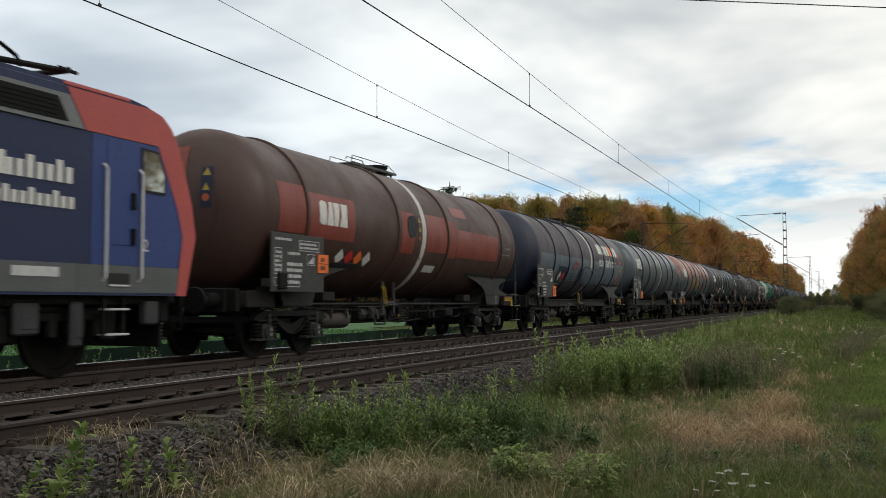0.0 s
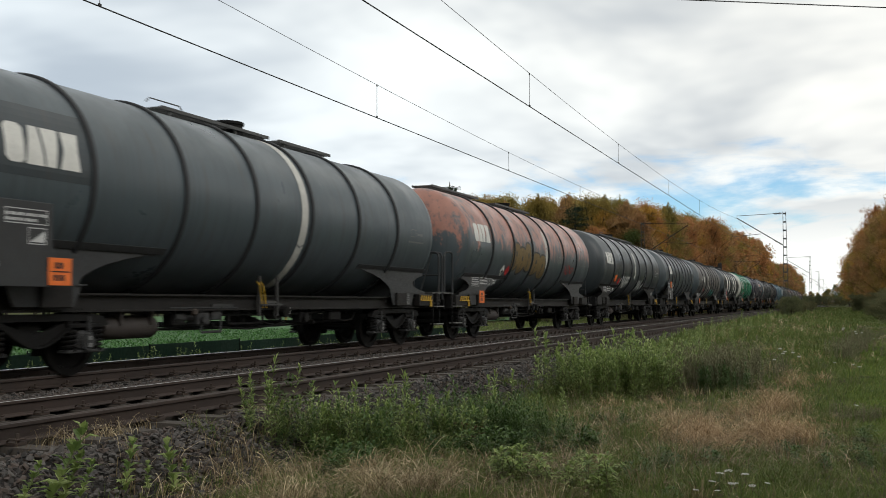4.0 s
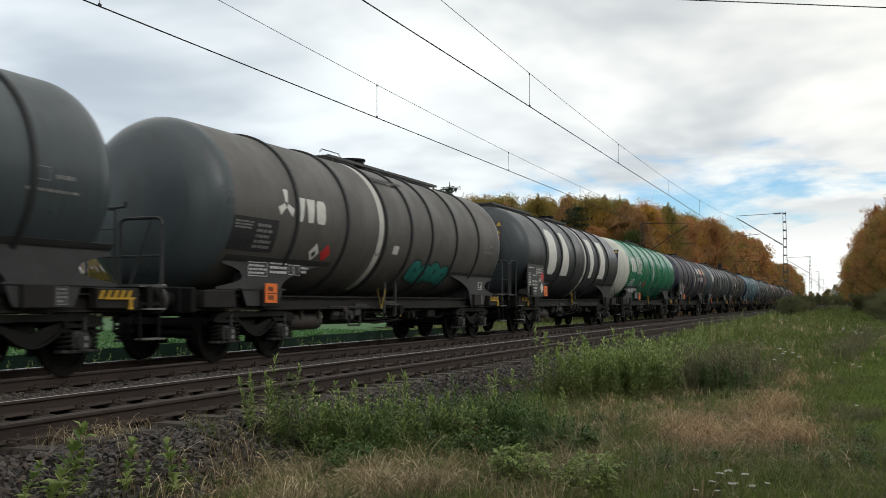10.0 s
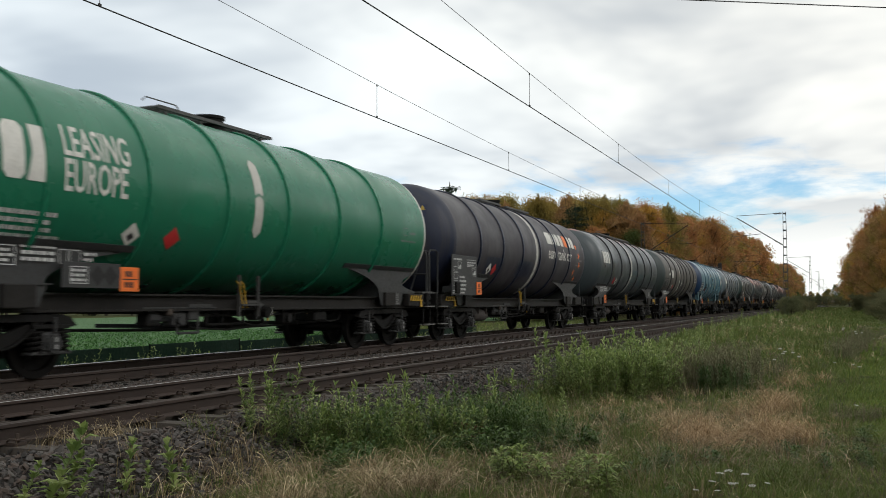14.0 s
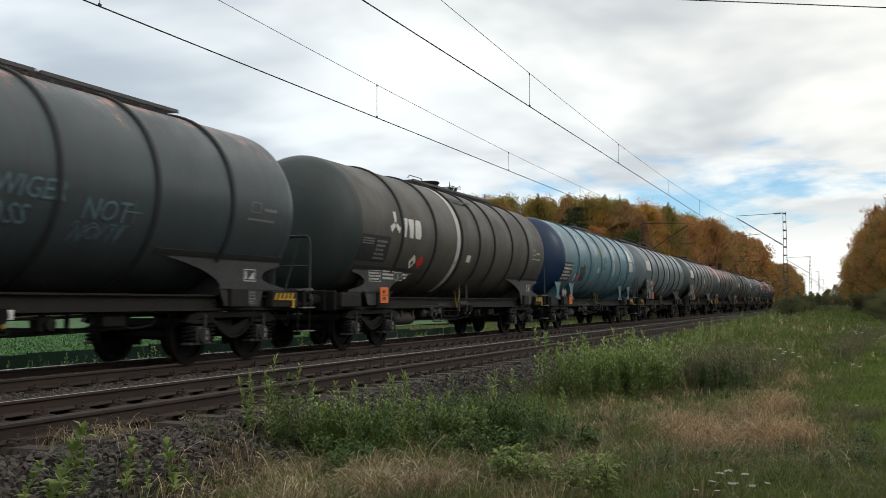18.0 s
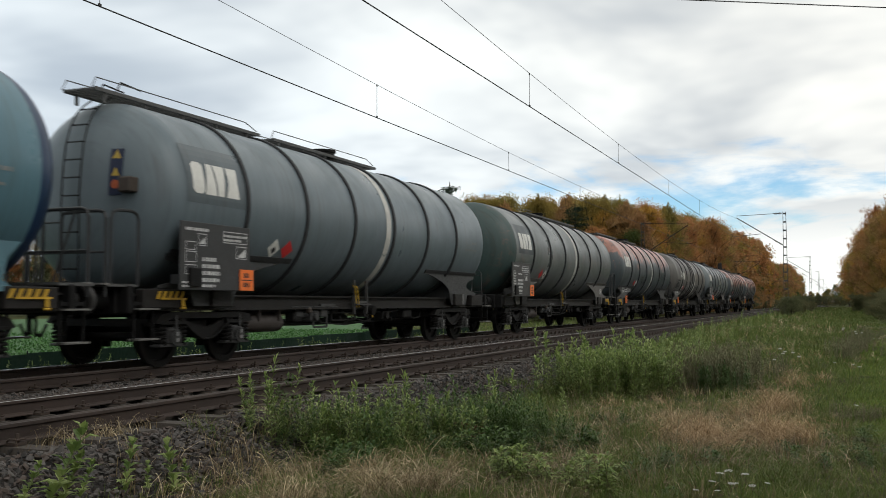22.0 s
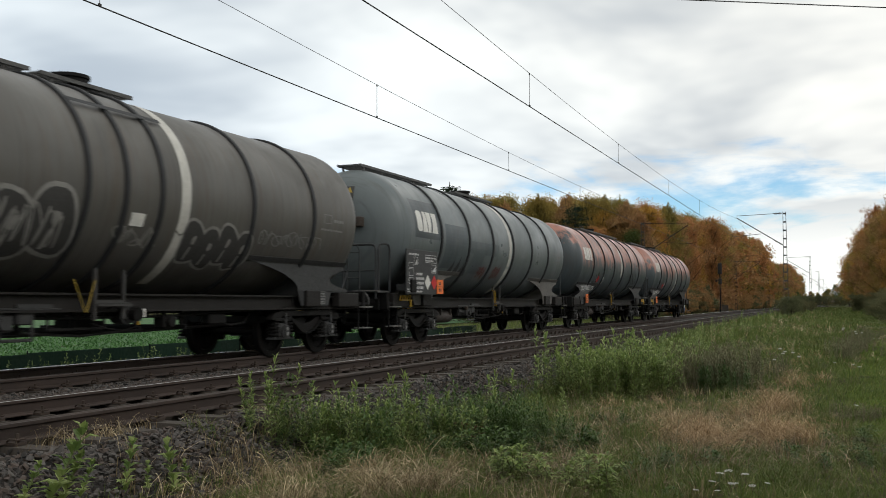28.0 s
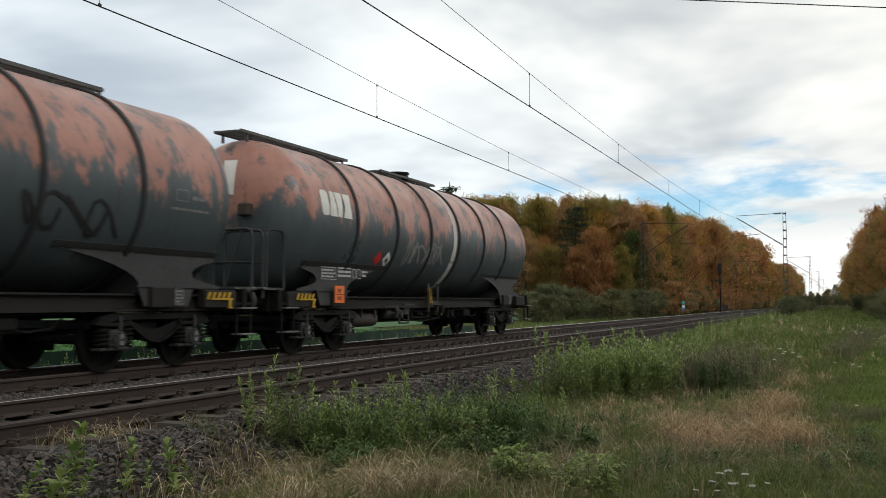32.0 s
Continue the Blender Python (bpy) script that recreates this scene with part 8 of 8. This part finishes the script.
tagged(part("low_growth", many(low[1], x, y, soil(x, y) - 0.05, rg.uniform(0, 6, len(x)), rg.uniform(0.35, 0.7, len(x))), M_HERB), "low dark green herbs in the grass", "weeds", kind="stuff")
wither = weed(310, 0.66, 40, 0.10, 0.016, 8, 0.2)
x, y = zone(44, ((8.4, 17.6, 9.5, 18.6, 0.35, 0.7), (8.5, 18.8, 9.6, 22.5, 0.45, 0.6), (11.0, 14.6, 11.6, 15.0, 0.15, 0.25), (11.2, 27, 12.6, 52, 0.35, 1.1)))
e = thing("withered_weeds", "dark withered weeds among the grass", "weeds", kind="stuff")
zz, aa, ss = soil(x, y), rg.uniform(0, 6, len(x)), rg.uniform(0.6, 1.1, len(x)) * np.where((x > 10.5) & (y < 20), 0.5, np.where(y < 22, 1.3, 1.0))
part("stems", many(wither[0], x, y, zz, aa, ss), M_DARKWEED, e)
part("foliage", many(wither[1], x, y, zz, aa, ss), M_DARKWEED, e)
x, y = clumped(40, ((8.9, 17.2, 9.7, 17.6, 0.16, 0.7), (8.4, 17.9, 9.5, 19.0, 0.30, 0.3)))
tagged(part("bushy_herbs", many(kinds[1][1], x, y, soil(x, y), rg.uniform(0, 6, len(x)), rg.uniform(0.45, 1.0, len(x))), M_HERB), "dark green herbs round the withered weeds", "weeds", kind="stuff")
# single dead stalks with side twigs
for x, y, h, tx, ty in ((9.72, 8.5, 0.62, 0.05, 0.08), (9.62, 8.35, 0.5, -0.1, 0.0), (9.72, 10.9, 0.42, 0.42, 0.1), (9.9, 20.0, 0.85, 0.05, 0.0), (10.3, 18.5, 0.7, -0.05, 0.1), (9.5, 8.6, 0.45, 0.12, 0.1)):
    z = float(soil(x, y))
    bits = [chain(((0, 0, -0.03), (tx * 0.4, ty * 0.4, h * 0.5), (tx, ty, h)), (0.005, 0.004, 0.0025), 4)]
    for q in np.arange(0.35, 1.0, 0.09):
        a = rg.uniform(0, 6.28)
        b0 = np.array([tx * q, ty * q, h * q])
        bits.append(stalk(b0, b0 + np.array([math.cos(a) * 0.07, math.sin(a) * 0.07, 0.05]), 0.0025, 0.0015, 3))
    tagged(part("dead_stalk", merge(bits), M_DARKWEED), "thin dark dead weed stalk with twigs", "weed", "dead stalks").location = (x, y, z)
x, y = np.array([7.12, 7.22, 7.05, 7.28]), np.array([10.15, 10.3, 10.4, 10.1])
rus = weed(320, 0.38, 24, 0.10, 0.036)
for k in range(4):
    e = thing("russet_dock", "russet dock plant among green weeds", "weed", "russet docks", at=pose(x[k], y[k], float(soil(x[k], y[k])), 0, 0, 90 * k))
    part("stem", rus[0], M_WEED_STEM, e)
    part("leaves", rus[1], M_RUSSET, e)

# white umbels
spots = [(10.11, 7.65, 0.6), (10.19, 7.73, 0.7), (10.26, 7.59, 0.6), (10.29, 7.77, 0.75), (10.35, 7.55, 0.6), (10.39, 7.69, 0.7), (10.21, 7.48, 0.5), (10.45, 7.51, 0.6), (10.01, 7.55, 0.5), (10.51, 7.79, 0.5),
         (10.0, 19.3, 1.75), (10.06, 19.6, 1.9), (10.14, 19.4, 1.8), (10.22, 19.7, 1.7), (9.9, 19.2, 1.5), (10.28, 19.3, 1.6), (11.2, 29.0, 2.0), (11.3, 29.6, 2.1), (11.45, 29.2, 1.9), (11.1, 29.9, 2.1), (11.6, 29.4, 1.8), (11.75, 29.8, 1.9),
         (12.3, 34.0, 1.2), (12.6, 36.0, 1.2), (12.1, 33, 1.2), (11.3, 21.5, 1.0), (11.42, 21.0, 1.0), (11.2, 13.6, 0.8), (11.0, 22, 1.0)]
umbel, ribs = [], []
for k in range(60):
    a, r0 = rg.uniform(0, 6.28), 0.045 * math.sqrt(rg.random())
    z = 0.40 + 0.006 * math.cos(r0 * 30) + rg.normal(0, 0.002)
    umbel.append(stalk((r0 * math.cos(a), r0 * math.sin(a), z), (r0 * math.cos(a), r0 * math.sin(a), z + 0.004), 0.0055, 0.004, 5))
for k in range(7):
    a = k * 0.9
    ribs.append(stalk((0, 0, 0.32), (0.03 * math.cos(a), 0.03 * math.sin(a), 0.40), 0.0015, 0.001, 3))
first = None
um, st = merge(umbel), merge(ribs + [stalk((0, 0, -0.05), (0, 0, 0.33), 0.003, 0.002, 4)])
for x, y, s in spots:
    m = pose(x, y, float(soil(x, y)) - 0.03, rg.uniform(-9, 9), rg.uniform(-9, 9), rg.uniform(0, 360))
    if first is None:
        first = thing("white_umbel_flower", "small white umbel flower on a thin stem", "flower", "white flowers in the grass", at=m)
        part("blossom", um, M_FLOWER, first)
        part("stem", st, M_WEED_STEM, first)
    else:
        copy_thing(first, m).scale = (min(s, 0.7), min(s, 0.7), s)
first.scale = (0.6, 0.6, 0.6)
# yellow blossoms in front of the barrier
x, y = rg.uniform(-4.7, -3.6, 90), rg.uniform(16, 95, 90)
tagged(part("yellow_flowers", many(stalk((0, 0, 0.2), (0, 0, 0.24), 0.02, 0.012, 5), x, y, np.full(90, -0.62) + rg.uniform(-0.1, 0.1, 90), rg.uniform(0, 6, 90), np.full(90, 0.9)), M_YFLOWER), "small yellow blossoms along the far side", "flowers", kind="stuff")
# rough grass beyond the far track and the crop
n = 26000
y = 10 + 105 * rg.random(n) ** 1.4
x = -3.2 - np.where(y > 50, 12.0, 4.6) * rg.random(n)
tagged(part("far_verge_grass", blades(x, y, np.full(n, -0.72), rg.uniform(0.12, 0.4, n), 0.012 + 0.0003 * y, rg.uniform(0.1, 0.9, n)), M_GRASS), "rough grass along the far side of the line", "grass", kind="stuff")
n = 26000
x, y = -7.8 - 22 * rg.random(n) ** 1.5, 14 + 37 * rg.random(n) ** 1.2
a, el = rg.uniform(0, 6.28, n), rg.uniform(0.2, 1.2, n)
cr = leaf(n, np.stack([x, y, np.full(n, -0.56)], 1), np.stack([np.cos(a) * np.cos(el), np.sin(a) * np.cos(el), np.sin(el)], 1), rg.uniform(0.1, 0.22, n), rg.uniform(0.05, 0.09, n))
tagged(part("crop_plants", cr, M_CROP), "young green crop plants in rows", "crop", kind="stuff")


# ---------------------------------------------------------------- trees
def tree(seed, h, spread, first_limb, leaves, size, limbs=20, pine=False, gap=0.0, steep=(0.25, 0.9), shoots=0):
    r = np.random.default_rng(seed)
    wood, lf_p, lf_d = [], [], []
    axis = [np.array([0, 0, -0.3])]
    k = 7
    for i in range(1, k + 1):
        axis.append(np.array([r.normal(0, 0.06 * h / 12), r.normal(0, 0.06 * h / 12), h * 0.92 * i / k]) + np.array([axis[-1][0], axis[-1][1], 0]) * 0.7)
    for i in range(k):
        wood.append(stalk(axis[i], axis[i + 1], h * 0.014 * (1 - i / k) + 0.03, h * 0.014 * (1 - (i + 1) / k) + 0.02, 7))
    for j in range(limbs):
        q = first_limb + (0.97 - first_limb) * (j + r.uniform(0, 1)) / limbs
        i = min(int(q * k), k - 1)
        base = axis[i] + (axis[i + 1] - axis[i]) * (q * k - i)
        a = j * 2.4 + r.uniform(-0.5, 0.5)
        u = (q - first_limb) / (1 - first_limb)
        prof = (0.15 + (1.0 - u) ** 0.7) if pine else math.sin(math.pi * min(1, 0.22 + 0.78 * u)) ** 0.7 + 0.12
        L = spread * prof * r.uniform(0.65, 1.15)
        rise = 0.05 if pine else r.uniform(*steep)
        d = np.array([math.cos(a), math.sin(a), rise]) / (1 if pine else math.hypot(1, rise) * 0.84)
        end = base + d * L
        wood.append(stalk(base, end, 0.05 * L / 3 + 0.015, 0.012, 4))
        for s in range(4):
            f = r.uniform(0.35, 1.0)
            b0 = base + d * L * f
            d2 = np.array([r.normal(0, 1), r.normal(0, 1), r.uniform(-0.1, 0.3) if pine else r.uniform(-0.3, 0.9)])
            e2 = b0 + d2 / np.linalg.norm(d2) * L * 0.34
            wood.append(stalk(b0, e2, 0.018, 0.006, 3))
            if r.random() < gap:
                continue
            n = max(3, int(leaves / (limbs * 4)))
            t = r.random(n)[:, None]
            p = b0 + (e2 - b0) * (0.3 + 0.8 * t) + np.clip(r.normal(0, 1, (n, 3)), -1.7, 1.7) * (0.10 * spread + 0.08) * np.array([1, 1, 0.35 if pine else 0.7])
            lf_p.append(p)
            v = r.normal(0, 1, (n, 3))
            v[:, 2] = v[:, 2] * 0.6 - (0.0 if pine else 0.3)
            lf_d.append(v)
    # thin upright shoots that break the outline of the crown
    for j in range(shoots):
        a, u = r.uniform(0, 6.28), r.uniform(0.35, 1.0)
        o = spread * 0.62 * math.sin(math.pi * min(1, 0.25 + 0.75 * u)) ** 0.7
        b0 = np.array([o * math.cos(a), o * math.sin(a), h * (first_limb + (1.0 - first_limb) * u) * 0.93])
        e2 = b0 + np.array([0.25 * math.cos(a), 0.25 * math.sin(a), 1.0]) * h * r.uniform(0.03, 0.085)
        wood.append(stalk(b0, e2, 0.02, 0.005, 3))
        n = max(4, leaves // 420)
        t = r.random(n)[:, None]
        lf_p.append(b0 + (e2 - b0) * t + r.normal(0, 1, (n, 3)) * np.array([0.13, 0.13, 0.10]) * (1.1 - t))
        lf_d.append(r.normal(0, 1, (n, 3)))
    p, d = np.concatenate(lf_p), np.concatenate(lf_d)
    n = len(p)
    return merge(wood), leaf(n, p, d + 1e-3, size * r.uniform(0.6, 1.3, n), size * r.uniform(0.5, 0.9, n), 0.15, True)


M_BARK = plain("tree_bark", (0.045, 0.038, 0.03), 0.9, 0.0, 0.4, 6)
RUST = leafy("rust_foliage", ((0.512, 0.224, 0.090), (0.397, 0.166, 0.067), (0.614, 0.320, 0.122), (0.435, 0.269, 0.102)), 0.7, 1.0, 0.5)
COPPER = leafy("copper_foliage", ((0.486, 0.270, 0.121), (0.378, 0.203, 0.095), (0.594, 0.351, 0.155), (0.405, 0.311, 0.115)), 0.7, 1.0, 0.5)
OLIVE = leafy("olive_foliage", ((0.312, 0.275, 0.069), (0.250, 0.225, 0.062), (0.425, 0.338, 0.094), (0.475, 0.275, 0.075)), 0.7, 1.0, 0.5)
AMBER = leafy("amber_foliage", ((0.528, 0.324, 0.060), (0.408, 0.228, 0.048), (0.624, 0.408, 0.084), (0.432, 0.228, 0.048)), 0.7, 1.0, 0.5)
GREEN = leafy("green_foliage", ((0.07, 0.11, 0.03), (0.10, 0.14, 0.04), (0.16, 0.19, 0.055), (0.12, 0.13, 0.04)), 0.7, 1.0, 0.4)
FIR = leafy("fir_needles", ((0.018, 0.038, 0.018), (0.022, 0.045, 0.02), (0.03, 0.055, 0.026), (0.02, 0.035, 0.02)), 0.7, 0.5, 0.1)
BUSH = leafy("bush_foliage", ((0.13, 0.145, 0.07), (0.15, 0.165, 0.08), (0.20, 0.21, 0.11), (0.22, 0.17, 0.08)), 0.7, 1.0, 0.45)
LABELS = {"green": "dark green broad-leaved tree in the wood", "shrub": "copper-brown shrub at the edge of the wood", "rust": "rust-orange autumn tree at the wood's edge", "copper": "copper-brown autumn tree in the wood", "olive": "olive-green tree turning yellow", "amber": "amber-yellow autumn tree beside the line", "fir": "dark green conifer in front of the wood", "bush": "low olive-green bush beside the line"}
made = {}


def grow(kind, variant, x, y, h):
    low_kind = kind in ("bush", "shrub")
    far = y > 210 or y < 60 or (low_kind and (h > 3.9 or y > 170))
    key = (kind, variant, far)
    if key not in made:
        mt = {"rust": RUST, "copper": COPPER, "olive": OLIVE, "amber": AMBER, "fir": FIR, "bush": BUSH, "shrub": COPPER, "green": GREEN}[kind]
        sd = 1000 + 17 * variant + 131 * ord(kind[0]) + (7 if kind == "shrub" else 0)
        if kind == "fir":
            st, lf = tree(sd, 10, 2.3, 0.42, 3800, 0.17, 30, True, gap=0.2) if variant < 2 else tree(sd, 10, 1.5, 0.3, 1500, 0.24, 24, True, gap=0.1)
        elif kind in ("bush", "shrub"):
            st, lf = tree(sd, 10, 5.0, 0.04, 2000 if far else 6000, 0.75 if far else 0.42, 18 if far else 22)
        else:
            st, lf = tree(sd, 10, 2.0 + 0.35 * variant, 0.06, 2800 if far else 13500, 0.33 if far else 0.14, 26 if far else 44, gap=0.14, steep=(0.7, 2.3), shoots=120)
        e = thing("conifer" if kind == "fir" else "bush" if low_kind else "autumn_tree", LABELS[kind], "bush" if low_kind else "tree", "bushes" if low_kind else "trees of the wood")
        part("trunk" if not low_kind else "wood", st, M_BARK, e)
        part("crown", lf, mt, e)
        made[key] = e
        c = e
    else:
        c = copy_thing(made[key], Matrix())
    s = h / 10.0
    c.matrix_basis = pose(x, y, float(ground_z(x, y)) - 0.1, 0, 0, rg.uniform(0, 360))
    c.scale = (s * rg.uniform(0.9, 1.15), s * rg.uniform(0.9, 1.15), s)
    return c


mixk = ("rust", "copper", "rust", "copper", "rust", "olive", "rust", "copper", "amber")
# dense undergrowth inside the wood
for k in range(30):
    grow("shrub", k % 2, -13 - 1.9 * k + rg.normal(0, 0.5), 121 + 0.5 * k + rg.normal(0, 1), rg.uniform(4.0, 6.0))
for k in range(40):
    grow("shrub", k % 2, -19.0 + rg.normal(0, 0.8), 124 + 6.5 * k, rg.uniform(4.0, 6.5))
for k in range(26):
    grow("shrub", k % 2, -15.6 + rg.normal(0, 0.5), 215 + 5.2 * k, rg.uniform(3.5, 5.0))
for k in range(18):
    grow("shrub", k % 2, -30 + 4.6 * k, 740, rg.uniform(4.5, 6.5))
# front of the wood across the field, then along the line
n = 0
for row in range(2):
    for k in range(21):
        x = -13 - 2.5 * k + rg.normal(0, 0.6)
        grow(("copper", "olive", "olive")[(k + row) % 3], n % 3, x, 116 + 0.7 * k + 4.5 * row + rg.normal(0, 1), rg.uniform(14.0, 15.0) + 0.6 * row + min(1.4, 0.18 * k))
        n += 1
TOPS = ((112, 12.8), (124, 14.2), (137, 15.8), (153, 16.3), (170, 16.2), (183, 17.9), (203, 17.5), (231, 17.9), (278, 20.3), (318, 19.4), (345, 15.8), (392, 17.0), (480, 20.0), (660, 20.0))


def wood_top(y):
    return float(np.interp(y, [q[0] for q in TOPS], [q[1] for q in TOPS]))


for row in range(2):
    for k in range(44):
        y = 117 + 5.2 * k + rg.normal(0, 1.2)
        grow(mixk[(n * 5 + row) % 9], n % 3, -11.2 - 4.2 * row + rg.normal(0, 0.8), y, wood_top(y) * rg.uniform(0.94, 1.04))
        n += 1
for k in range(30):
    y = 350 + 9.5 * k
    grow(("olive", "copper", "rust")[n % 3], n % 3, -12 + rg.normal(0, 1.8), y, wood_top(y) * rg.uniform(0.9, 1.05))
    n += 1
for k in range(46):
    grow("shrub" if k % 3 else "bush", k % 2, -9.4 + rg.normal(0, 0.35), 119 + 4.9 * k, rg.uniform(2.4, 4.6))
grow("fir", 0, -17.3, 111, 14.6)
grow("fir", 2, -35.6, 117, 19.2)
grow("fir", 1, -12.0, 150, 9.5)
# lower trees before the wood
for kind, x, y, h in (("rust", -14.0, 107.5, 10.6), ("rust", -16.6, 108, 8.2), ("copper", -22.6, 108, 10.8), ("copper", -25.5, 107.5, 9.6), ("olive", -19.6, 108.5, 8.6), ("rust", -20.6, 109.5, 9.8), ("green", -10.9, 113.5, 10.6), ("green", -10.3, 118, 10.0), ("olive", -11.4, 109.5, 8.6), ("green", -10.4, 286, 13.0)):
    grow(kind, n % 3, x, y, h)
    n += 1
for k in range(26):
    x, y = -8.0 - 14 * rg.random(), 74 + 38 * rg.random()
    grow("bush", k % 2, x, y, rg.uniform(1.8, 3.4))
for k in range(22):
    grow("bush", k % 2, -9.6 + rg.normal(0, 0.8), (100 + 4 * k) if k < 5 else 300 + 14 * k, rg.uniform(1.6, 3.2))
# the wood behind the field
for row in range(2):
    for k in range(17):
        x, y = -58 - 5.5 * k + rg.normal(0, 1), 132 - 4.2 * k + 7 * row + rg.normal(0, 1)
        grow(("copper", "rust", "olive")[(k + row) % 3], k % 3, x, y, rg.uniform(11, 13.5))
        grow("bush", k % 2, x + 2, y + 3 - 4 * row, rg.uniform(6.0, 8.5))
# low scrub on the hump beside the line
for k in range(18):
    y = 72 + 4.5 * k
    grow("bush", k % 2, 7.6 + rg.normal(0, 0.5) - 0.006 * (y - 72), y, rg.uniform(0.9, 1.5))
# trees closing the far end of the line
for k in range(16):
    grow(("olive", "copper")[k % 2], k % 3, -34 + 5.2 * k + rg.normal(0, 1), 760 + 10 * (k % 3), rg.uniform(9, 13))
for k in range(14):
    grow("green" if k % 2 else "olive", k % 3, -7 + 1.9 * k + rg.normal(0, 0.6), 470 + 14 * (k % 4), rg.uniform(5.0, 8.5) if k < 9 else rg.uniform(8, 11))
for k in range(13):
    grow("bush", k % 2, -9 + 2.1 * k + rg.normal(0, 0.4), 430 + 7 * (k % 3), rg.uniform(3.6, 5.2))
# right-hand wood
for row in range(2):
    for k in range(26):
        y = 100 + 13 * k + rg.normal(0, 2)
        grow(("olive", "copper", "rust", "amber", "copper")[(k + row) % 5], n % 3, 19.5 + 4.5 * row + rg.normal(0, 0.7) - min(2.5, 0.012 * (y - 100)), y, rg.uniform(12.5, 16.0) + min(4, 0.02 * y))
        n += 1
# unseen trees added beside the camera, to dim low sky light on the train
for row in range(2):
    for k in range(16):
        grow(("olive", "copper")[(k + row) % 2], k % 3, 28.5 + 5 * row + rg.normal(0, 0.8), -40 + 7.5 * k + rg.normal(0, 1), rg.uniform(11, 13.0))
for k in range(20):
    grow("bush", k % 2, 15.6 + rg.normal(0, 0.6), 70 + 11 * k, rg.uniform(1.6, 3.2))


# ---------------------------------------------------------------- everything that moves
def motions():
    for w in TRAIN:
        y = w["front"]
        walk(w, [(t, pose(0, y - travel(t), 0)) for t in range(33)])
    steps = [k / 15.0 for k in range(481)]
    ways = [travel(t) for t in steps]
    for ob, at, r in WHEELS:
        m = Matrix.Translation(at)
        walk(ob, [(t, m @ Matrix.Rotation(s / r, 4, "X")) for t, s in zip(steps, ways)])


motions()
